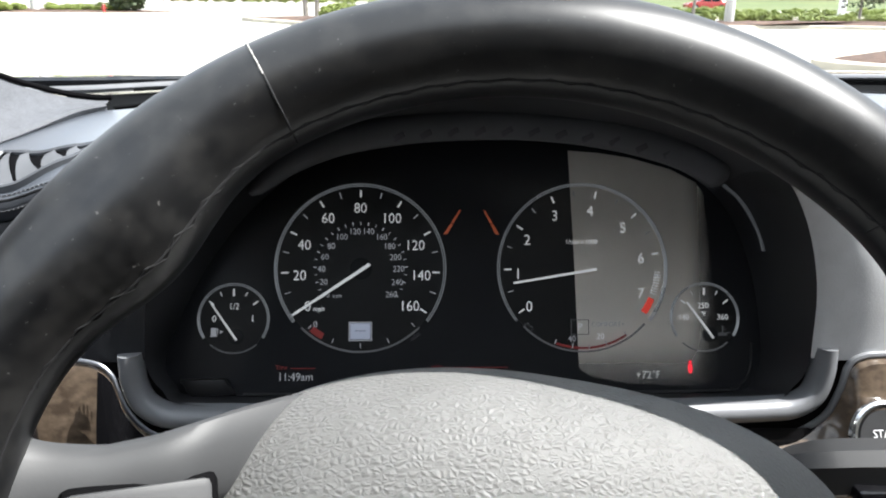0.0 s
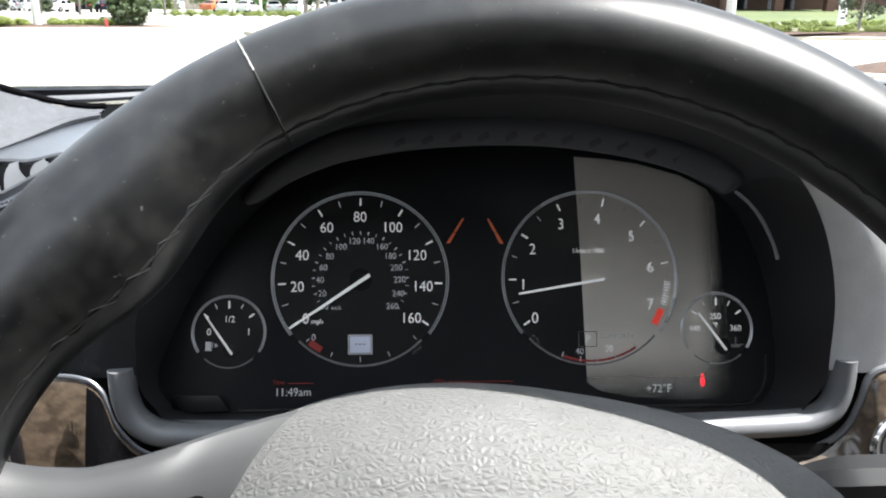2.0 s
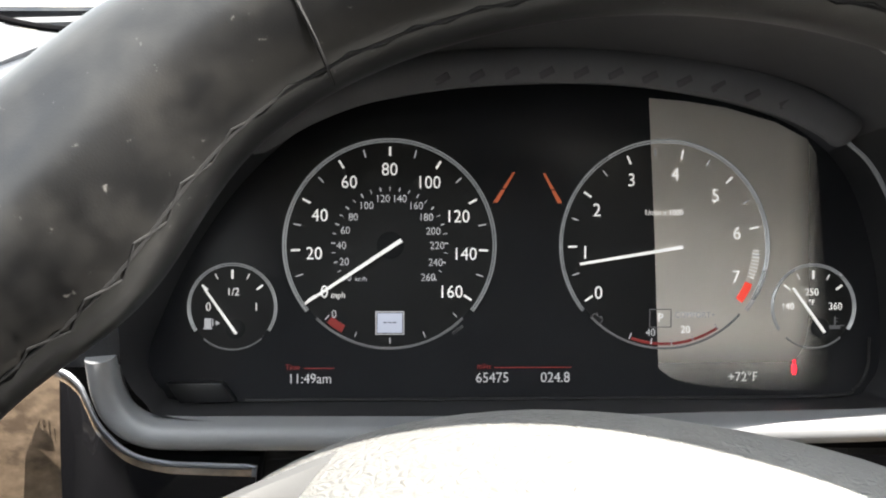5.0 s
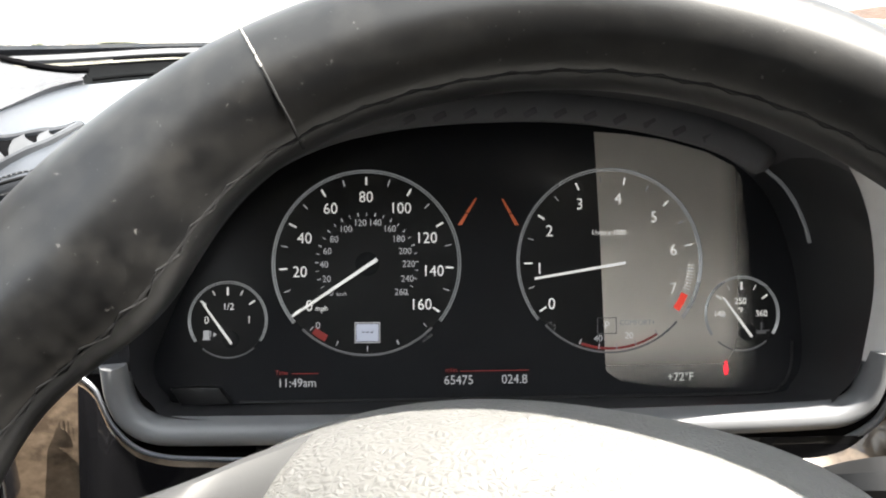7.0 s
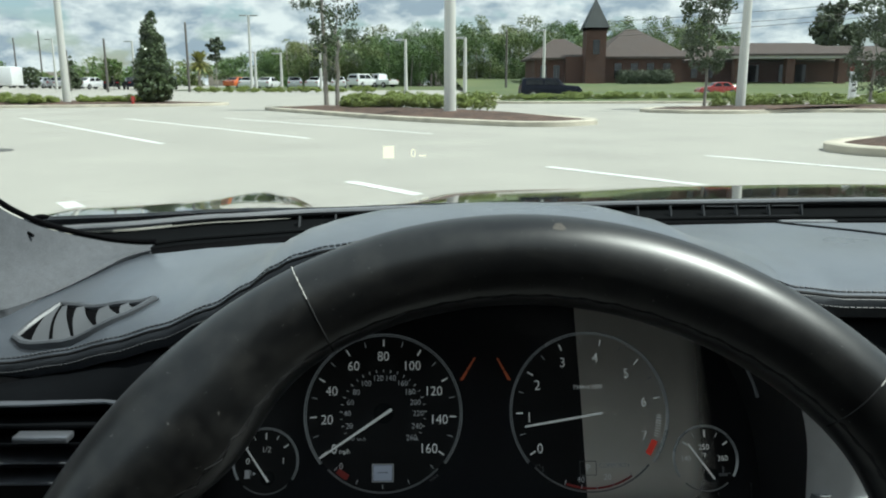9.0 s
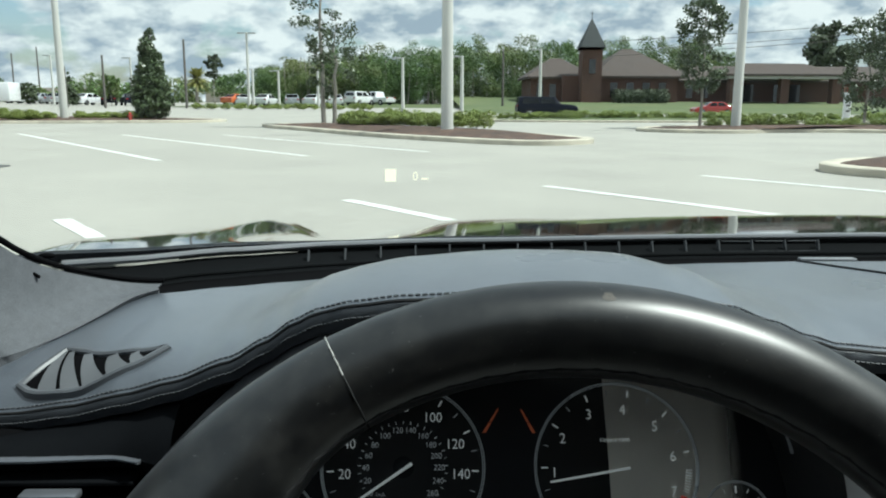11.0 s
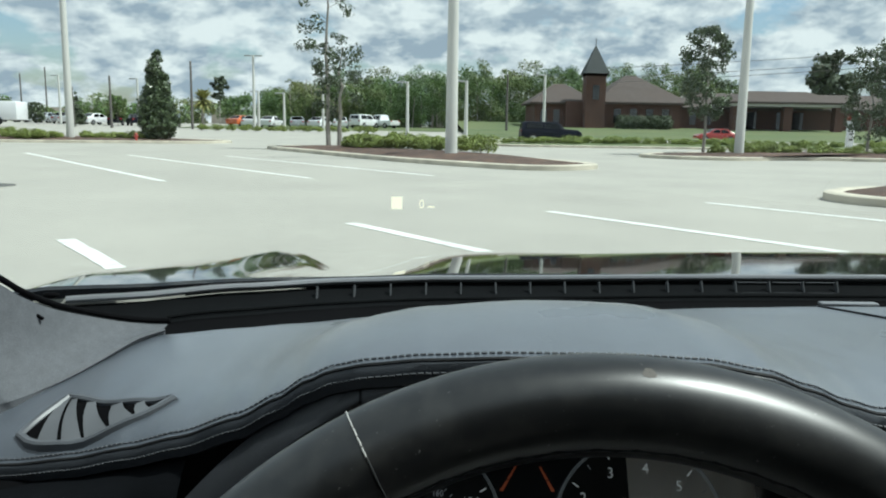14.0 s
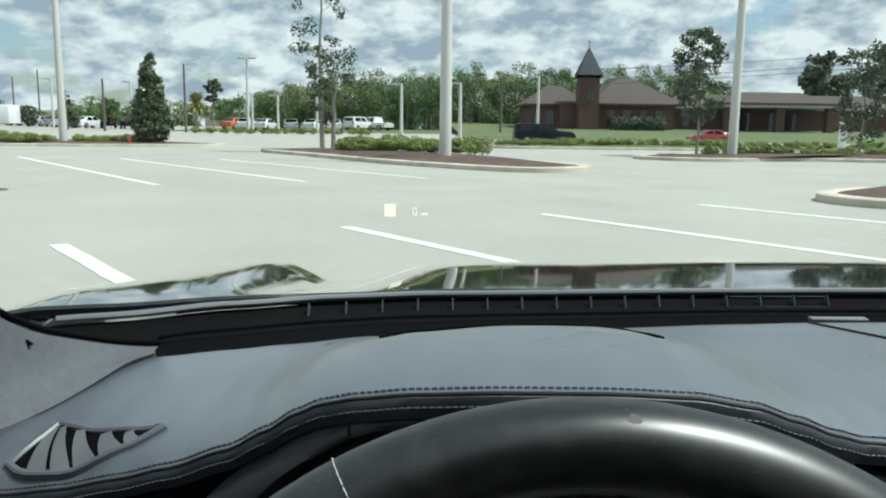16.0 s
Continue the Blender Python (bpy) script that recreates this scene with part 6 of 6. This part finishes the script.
while x < 46:
    for row in range(3):
        yy = 117 + 6 * row + g.uniform(-2, 2)
        hh = (7.0 + 1.0 * row + g.uniform(-1.0, 1.9)) * (0.62 + 0.38 * min(1, (x + 26) / 22))
        wide = g.uniform(0.8, 1.3)
        for k in range(12):
            t = g.uniform(0.03, 1) ** 0.9
            centres.append((x + g.normal(scale=1.5 * wide * (1.2 - 0.75 * t)), yy + g.normal(scale=1.0), ground_z(yy) + hh * t))
            c = g.uniform(0.9, 1.6) * (1.25 - 0.45 * t) * wide
            radii.append((c, c, c * 0.85))
    x += g.uniform(1.3, 2.1)
tagged(leaf_mesh("far_woods", centres, radii, 320000, 0.135, g, "oak", None, ""), "band of mixed green woods at the edge of the car park", "woods", kind="stuff")
centres, radii = [], []
x = -110.0
while x < -18:
    yy = 128 + g.uniform(-4, 6)
    hh = 2.4 + g.uniform(-0.9, 1.2) + 2.6 * max(0, (x + 60) / 42)
    for k in range(6):
        t = g.uniform(0.1, 1)
        centres.append((x + g.normal(scale=1.6), yy, ground_z(yy) + hh * t))
        c = g.uniform(0.9, 1.8)
        radii.append((c, c, c * 0.7))
    x += g.uniform(1.5, 2.8)
tagged(leaf_mesh("far_thicket", centres, radii, 26000, 0.24, g, "oak", None, ""), "low distant thicket beyond the parked cars", "thicket", kind="stuff")
bm = bmesh.new()
g2 = random.Random(4)
for k in range(60):
    xx, yy = g2.uniform(-22, 42), g2.uniform(116, 122)
    cone(bm, (xx, yy, ground_z(yy) - 0.2), (xx + g2.uniform(-0.4, 0.4), yy, ground_z(yy) + g2.uniform(3, 7)), g2.uniform(0.08, 0.18), 0.05, 6)
solo("far_trunks", bm, "bark", "thin grey trunks at the edge of the woods", "tree trunks", "stuff")


# ---- lamp posts and poles ----
def lamp_post(x, y, r, h, label, head="none", mat="pole", z=None):
    z = ground_z(y) if z is None else z
    ob = thing("lamp_post", label, "lamp post", group="lamp posts", at=(x, y, z))
    bm = bmesh.new()
    cone(bm, (x, y, z - 0.05), (x, y, z + h), r, r * 0.68, 20)
    part("pole", bm, mat, ob)
    if head != "none":
        for s in ((-1, 1) if head == "double" else (-1,)):
            bm = bmesh.new()
            box(bm, (x + s * 0.55, y, z + h - 0.06), (0.75, 0.34, 0.13), None, 0.04)
            part("lamp_head", bm, "steel", ob, "flat pale lamp head")
            bm = bmesh.new()
            cone(bm, (x, y, z + h - 0.1), (x + s * 0.3, y, z + h - 0.06), 0.05, 0.04, 8)
            part("arm", bm, "steel", ob)
    else:
        bm = bmesh.new()
        cone(bm, (x, y, z), (x, y, z + 0.12), r * 1.15, r * 1.05, 20)
        part("collar", bm, mat, ob)
    return ob


lamp_post(0.50, 24.6, 0.20, 9.5, "thick pale concrete lamp post in a planted island", z=0.15)
lamp_post(12.15, 30.4, 0.19, 9.5, "thick pale concrete lamp post behind a hedge")
lamp_post(-18.9, 40.0, 0.20, 9.5, "thick pale concrete lamp post beside a hedge")
for x, y, h, head in ((-2.5, 70, 4.8, "single"), (9.85, 70, 5.6, "single"), (2.4, 60, 4.5, "single"), (-18.6, 80, 7.6, "double"), (-16.3, 84, 4.0, "single"), (-12.1, 84, 4.2, "single"), (-19.5, 86, 4.2, "single"), (-35, 92, 5.6, "single"), (-48, 100, 6.2, "single")):
    lamp_post(x, y, 0.16, h, "slim pale lamp post in the far car park", head)
for x, y, h in ((-25.6, 82, 7.0), (7.6, 82, 6.2), (-34.1, 82, 5.4), (-39.0, 84, 4.3), (-62, 125, 8.5), (-66, 125, 7.5)):
    ob = thing("utility_pole", "dark weathered utility pole", "utility pole", group="utility poles", at=(x, y, ground_z(y)))
    bm = bmesh.new()
    cone(bm, (x, y, ground_z(y) - 0.1), (x, y, ground_z(y) + h), 0.14, 0.10, 10)
    part("shaft", bm, "timber_pole", ob)
    bm = bmesh.new()
    cone(bm, (x, y, ground_z(y) + h), (x, y, ground_z(y) + h + 0.08), 0.11, 0.05, 10)
    part("cap", bm, "steel", ob)
for dz in (0.0, 0.55, 1.6):
    bm = bmesh.new()
    sweep(bm, [Vector((20 + 70 * s, 88, 6.3 + dz + 7.2 * s - 0.9 * math.sin(math.pi * s))) for s in frange(0, 1, 30)], round_section(0.03, 5))
    solo("overhead_cable", bm, "timber_pole", "thin black overhead cable", "cable", group="overhead cables", kind="structure")


# ---- church ----
church = thing("church", "red brick church with brown hipped roofs and a square tower", "church", at=(30, 100, ground_z(95)))
CZ = 1.1


def wall_block(bm, x0, x1, y0, y1, z0, z1):
    box(bm, ((x0 + x1) / 2, (y0 + y1) / 2, (z0 + z1) / 2), (x1 - x0, y1 - y0, z1 - z0))


def hip_roof(bm, x0, x1, y0, y1, z0, z1, inset, ridge_y=None):
    o = 0.6
    ym = ridge_y or (y0 + y1) / 2
    lo = [bm.verts.new(p) for p in ((x0 - o, y0 - o, z0), (x1 + o, y0 - o, z0), (x1 + o, y1 + o, z0), (x0 - o, y1 + o, z0))]
    hi = [bm.verts.new(p) for p in ((x0 + inset, ym, z1), (x1 - inset, ym, z1))]
    un = [bm.verts.new(v.co - Vector((0, 0, 0.25))) for v in lo]
    bm.faces.new((lo[0], lo[1], hi[1], hi[0]))
    bm.faces.new((lo[1], lo[2], hi[1]))
    bm.faces.new((lo[2], lo[3], hi[0], hi[1]))
    bm.faces.new((lo[3], lo[0], hi[0]))
    for i in range(4):
        bm.faces.new((lo[i], lo[(i + 1) % 4], un[(i + 1) % 4], un[i]))
    bm.faces.new(un[::-1])


for x0, x1, y0, y1, z1 in ((16.2, 30.5, 96, 108, 4.4), (12.5, 17.5, 97, 107, 4.3), (30.5, 62, 99, 108, 3.9)):
    bm = bmesh.new()
    wall_block(bm, x0, x1, y0, y1, CZ - 0.6, z1)
    part("wall", bm, "brick", church, "red brick wall", smooth=False)
for x0, x1, y0, y1, z0, z1, inset in ((20.5, 31.0, 96, 110, 4.4, 8.1, 4.6), (12.5, 20.0, 97, 107, 4.3, 6.8, 3.0), (30.5, 62, 99, 108, 4.0, 6.0, 3.5)):
    bm = bmesh.new()
    hip_roof(bm, x0, x1, y0, y1, z0, z1, inset)
    part("roof", bm, "shingle", church, "brown shingle hipped roof", smooth=False)
bm = bmesh.new()
wall_block(bm, 18.3, 20.7, 94.3, 96.7, CZ - 0.6, 7.5)
tower = part("tower", bm, "brick", church, "square brick tower", smooth=False)
bm = bmesh.new()
for k in range(4):
    wall_block(bm, 18.18, 20.82, 94.18 + 0 * k, 96.82, 7.4, 7.7)
part("cornice", bm, "brick", tower, "projecting brick cornice", smooth=False)
bm = bmesh.new()
a = [bm.verts.new(p) for p in ((18.0, 94.0, 7.7), (21.0, 94.0, 7.7), (21.0, 97.0, 7.7), (18.0, 97.0, 7.7))]
t = bm.verts.new((19.5, 95.5, 11.2))
for i in range(4):
    bm.faces.new((a[i], a[(i + 1) % 4], t))
bm.faces.new(a[::-1])
part("spire", bm, "spire", tower, "dark pointed spire", smooth=False)
bm = bmesh.new()
cone(bm, (19.5, 95.5, 11.1), (19.5, 95.5, 12.0), 0.05, 0.03, 6)
box(bm, (19.5, 95.5, 11.75), (0.35, 0.05, 0.06))
part("finial", bm, "timber_pole", tower, smooth=False)
for x, w, z0, z1 in ((19.5, 0.8, 4.6, 6.3),):
    bm = bmesh.new()
    box(bm, (x, 94.28, (z0 + z1) / 2), (w, 0.10, z1 - z0))
    part("window", bm, "dark_glass", tower, smooth=False)
for x in (22.6, 24.6, 26.6, 28.6):
    bm = bmesh.new()
    box(bm, (x, 95.98, 2.7), (0.9, 0.12, 1.8))
    part("window", bm, "dark_glass", church, smooth=False)
for x in (13.6, 15.2, 33, 35):
    bm = bmesh.new()
    box(bm, (x, 96.98 if x < 20 else 98.98, 2.6), (0.8, 0.12, 1.6))
    part("window", bm, "dark_glass", church, smooth=False)
# covered drive
bm = bmesh.new()
wall_block(bm, 35.5, 49.5, 92.5, 99, 4.05, 4.35)
part("canopy_edge", bm, "fascia", church, "pale canopy fascia", smooth=False)
bm = bmesh.new()
hip_roof(bm, 35.9, 49.1, 92.9, 99.5, 4.6, 6.0, 3.0)
part("roof", bm, "shingle", church, "brown shingle hipped roof", smooth=False)
for x in (36.3, 42.5, 48.7):
    bm = bmesh.new()
    wall_block(bm, x - 0.5, x + 0.5, 92.8, 93.8, CZ - 0.6, 4.06)
    part("column", bm, "brick", church, "brick pier", smooth=False)
for x in (38.5, 40.5, 44.5, 46.5):
    bm = bmesh.new()
    box(bm, (x, 98.96, 2.4), (1.4, 0.12, 2.2))
    part("door", bm, "dark_glass", church, smooth=False)
# clipped hedge before the church
g = np.random.default_rng(9)
hedge = thing("clipped_hedge", "dark clipped hedge before the church wall", "hedge", at=(25.2, 93, 1.0))
leaf_mesh("foliage", [(22.2 + 0.33 * k, 93, 1.9) for k in range(19)], [(0.6, 0.7, 0.95)] * 19, 4000, 0.14, g, "oak_dark", hedge, "dense dark leaves")
bm = bmesh.new()
for k in range(10):
    cone(bm, (22.3 + 0.62 * k, 93, 0.9), (22.3 + 0.62 * k, 93, 2.0), 0.04, 0.02, 5)
part("stems", bm, "bark", hedge)

# far low buildings at the other end
house = thing("low_building", "long low pale building with a grey roof beyond the cars", "building", at=(-35, 150, ground_z(150)))
bm = bmesh.new()
wall_block(bm, -43, -30, 150, 156, 0.6, 3.4)
part("wall", bm, "stucco", house, smooth=False)
bm = bmesh.new()
hip_roof(bm, -43, -30, 150, 156, 3.4, 4.6, 2.5)
part("roof", bm, "tin", house, smooth=False)
house = thing("low_building", "distant brown shop front with a red sign", "building", at=(-80, 140, 1.6))
bm = bmesh.new()
wall_block(bm, -92, -60, 140, 150, 0.8, 3.4)
part("wall", bm, "stucco", house, smooth=False)
bm = bmesh.new()
box(bm, (-79, 139.9, 2.8), (4, 0.2, 0.7))
part("sign", bm, "red_paint", house, "plain red sign board", smooth=False)

# sign by the far hedge
sign = thing("sign_pillar", "white sign pillar with a red top beside a young tree", "sign", at=(21.2, 39.0, 0))
bm = bmesh.new()
box(bm, (21.2, 39.0, 0.85), (0.34, 0.2, 1.7), None, 0.02)
part("pillar", bm, "white_paint", sign)
bm = bmesh.new()
box(bm, (21.2, 38.99, 1.83), (0.36, 0.22, 0.24), None, 0.02)
part("cap", bm, "red_paint", sign, "red top")
for k in range(3):
    bm = bmesh.new()
    box(bm, (21.2, 38.885, 0.75 + 0.28 * k), (0.20, 0.02, 0.10))
    part("writing_bar", bm, "patch", sign, smooth=False)
hydrant = thing("fire_hydrant", "small red fire hydrant by the hedge", "hydrant", at=(-15.3, 39.4, 0.1))
bm = bmesh.new()
cone(bm, (-15.3, 39.4, 0.1), (-15.3, 39.4, 0.46), 0.08, 0.07, 12)
bmesh.ops.create_uvsphere(bm, u_segments=12, v_segments=8, radius=0.085, matrix=Matrix.Translation((-15.3, 39.4, 0.46)))
part("barrel", bm, "red_paint", hydrant)
for s in (-1, 1):
    bm = bmesh.new()
    cone(bm, (-15.3 + 0.06 * s, 39.4, 0.36), (-15.3 + 0.13 * s, 39.4, 0.36), 0.04, 0.04, 10)
    part("nozzle", bm, "red_paint", hydrant)


# ---- parked and passing cars ----
def vehicle(label, paint, kind="saloon"):
    """A car at the origin, nose towards +x."""
    if kind == "pickup":
        prof = [(-2.7, 0.55, 1.05), (-2.65, 0.42, 1.08), (-0.75, 0.38, 1.06), (-0.7, 0.38, 1.75), (-0.45, 0.38, 1.86), (0.55, 0.38, 1.84), (1.25, 0.38, 1.15), (2.45, 0.38, 1.02), (2.7, 0.45, 0.85), (2.75, 0.55, 0.7)]
        glass = ((-0.62, 0.98), 1.18, 1.72)
        L, W = 2.75, 0.98
    elif kind == "suv":
        prof = [(-2.35, 0.55, 0.9), (-2.3, 0.40, 1.2), (-2.2, 0.38, 1.78), (-1.9, 0.38, 1.84), (0.5, 0.38, 1.84), (1.05, 0.38, 1.22), (2.1, 0.38, 1.12), (2.35, 0.42, 0.9), (2.4, 0.55, 0.7)]
        glass = ((-2.0, 0.80), 1.22, 1.72)
        L, W = 2.35, 0.95
    else:
        prof = [(-2.3, 0.45, 0.75), (-2.28, 0.32, 0.95), (-1.75, 0.30, 1.02), (-1.0, 0.30, 1.42), (-0.6, 0.30, 1.46), (0.25, 0.30, 1.44), (1.05, 0.30, 0.98), (2.05, 0.30, 0.82), (2.3, 0.36, 0.65), (2.33, 0.45, 0.55)]
        glass = ((-1.35, 0.80), 0.98, 1.36)
        L, W = 2.3, 0.90
    ob = thing("car", label, "car", group="cars")
    bm = bmesh.new()
    rows = []
    for x, lo, hi in prof:
        top_w = W * (0.76 if hi > 1.3 else 0.95)
        belt = min(hi, 0.95 if kind == "saloon" else 1.15)
        rows.append([Vector((x, -W * 0.94, lo)), Vector((x, -W, (lo + belt) / 2)), Vector((x, -W * 0.97, belt - 0.02)), Vector((x, -top_w, hi - 0.03)), Vector((x, -top_w * 0.9, hi)), Vector((x, top_w * 0.9, hi)), Vector((x, top_w, hi - 0.03)), Vector((x, W * 0.97, belt - 0.02)), Vector((x, W, (lo + belt) / 2)), Vector((x, W * 0.94, lo))])
    vs = grid(bm, rows, True)
    bm.faces.new(vs[0])
    bm.faces.new(vs[-1][::-1])
    body = part("body", bm, paint, ob)
    (gx0, gx1), gz0, gz1 = glass
    for s in (-1, 1):
        bm = bmesh.new()
        mid = (gx0 + gx1) / 2
        for a, b in ((gx0 + 0.05, mid - 0.05), (mid + 0.05, gx1 - 0.05)):
            ta = a + (0.38 if a < mid and kind == "saloon" else 0.05)
            tb = b - (0.42 if b > mid else 0.0)
            bm.faces.new([bm.verts.new(p) for p in ((a, s * (W * 0.97 + 0.004), gz0), (b, s * (W * 0.97 + 0.004), gz0), (tb, s * (W * 0.80 + 0.012), gz1), (ta, s * (W * 0.80 + 0.012), gz1))])
        bmesh.ops.solidify(bm, geom=list(bm.faces), thickness=0.01)
        part("side_window", bm, "dark_glass", body, smooth=False)
    for xa, xb, nm in ((gx1 + 0.22, gx1 - 0.30, "windscreen"),):
        bm = bmesh.new()
        bm.faces.new([bm.verts.new(p) for p in ((xa - 0.06, -W * 0.80, gz0 + 0.06), (xa - 0.06, W * 0.80, gz0 + 0.06), (xb - 0.05, W * 0.68, gz1 + 0.04), (xb - 0.05, -W * 0.68, gz1 + 0.04))])
        bmesh.ops.solidify(bm, geom=list(bm.faces), thickness=0.01)
        part(nm, bm, "dark_glass", body, smooth=False)
    if kind == "saloon":
        bm = bmesh.new()
        bm.faces.new([bm.verts.new(p) for p in ((-1.70, -0.70, 1.075), (-1.70, 0.70, 1.075), (-1.06, 0.60, 1.415), (-1.06, -0.60, 1.415))])
        bmesh.ops.solidify(bm, geom=list(bm.faces), thickness=0.01)
        part("rear_window", bm, "dark_glass", body, smooth=False)
    elif kind == "suv":
        bm = bmesh.new()
        box(bm, (-2.25, 0, 1.48), (0.06, 1.30, 0.42), Matrix.Rotation(radians(9), 3, "Y"), 0.01)
        part("rear_window", bm, "dark_glass", body, smooth=False)
    r = 0.32 if kind == "saloon" else 0.38
    for wx in (-L * 0.60, L * 0.61):
        for s in (-1, 1):
            bm = bmesh.new()
            cone(bm, (wx, s * (W - 0.20), r), (wx, s * (W + 0.01), r), r, r, 20)
            tyre = part("wheel", bm, "tyre", ob, "black tyre")
            bm = bmesh.new()
            cone(bm, (wx, s * (W - 0.05), r), (wx, s * (W + 0.02), r), r * 0.62, r * 0.55, 14)
            part("rim", bm, "alloy", tyre)
    for s in (-1, 1):
        bm = bmesh.new()
        box(bm, (L - 0.10, s * W * 0.72, 0.66 if kind == "saloon" else 0.92), (0.16, 0.36, 0.12), None, 0.03)
        part("headlight", bm, "lamp_glass", body)
        bm = bmesh.new()
        box(bm, (-L + 0.03, s * W * 0.78, 0.82 if kind == "saloon" else 1.0), (0.10, 0.26, 0.16), None, 0.02)
        part("tail_light", bm, "tail_glass", body)
    return ob


protos = {}
for key, label, paint, kind in (("white", "white saloon car parked in the far rows", "white_paint", "saloon"), ("pickup", "white pickup truck in the far car park", "white_paint", "pickup"), ("navy", "dark blue off-road car on the road", "navy_paint", "suv"),
                                ("red", "red car before the lawn, scaled down to fit the view", "red_paint", "saloon"), ("orange", "orange car parked in the far rows", "orange_paint", "saloon"), ("silver", "silver car parked in the far rows", "silver_paint", "saloon"),
                                ("whitesuv", "white tall car parked in the far rows", "white_paint", "suv"), ("blue", "dark saloon car parked in the far rows", "navy_paint", "saloon")):
    protos[key] = vehicle(label, paint, kind)
spots = [("navy", 8.35, 56, 0), ("pickup", -7.5, 108, 140), ("red", 23.6, 64.5, 180), ("white", -20.6, 98, 80), ("silver", -17.2, 97, 100), ("white", -14.4, 98, 75), ("white", -12.0, 99, 95), ("orange", -26.4, 106, 70), ("white", -23.4, 100, 88),
         ("white", -43.5, 100, 70), ("white", -47.6, 103, 80), ("blue", -40.6, 99, 110), ("silver", -50.4, 106, 95), ("blue", -37.6, 98, 120), ("white", -35.6, 101, 100), ("whitesuv", -9.6, 106, 60), ("white", -56, 110, 75), ("white", -60, 112, 80), ("silver", -53.6, 108, 84)]
# Scales that fit these two cars to the camera's view.
SIZES = {"navy": (0.92, 0.92, 0.80), "red": (0.74, 0.74, 0.74)}
used = set()
for key, x, y, turn in spots:
    m = Matrix.Translation((x, y, ground_z(y))) @ Matrix.Rotation(radians(turn), 4, "Z")
    if key in used:
        copy_thing(protos[key], m)
    else:
        protos[key].matrix_basis = m @ Matrix.Diagonal((*SIZES.get(key, (1, 1, 1)), 1))
        used.add(key)
# white box trailer at the far end
trailer = thing("box_trailer", "white box trailer at the far end of the car park", "trailer", at=(-44.8, 80, 0.6))
bm = bmesh.new()
box(bm, (-44.8, 80, 2.0), (5.0, 2.3, 1.9), None, 0.15)
part("box", bm, "white_paint", trailer)
for dx in (-0.5, 0.6):
    bm = bmesh.new()
    cone(bm, (-44.8 + dx, 78.75, 0.98), (-44.8 + dx, 79.0, 0.98), 0.38, 0.38, 14)
    part("wheel", bm, "tyre", trailer)
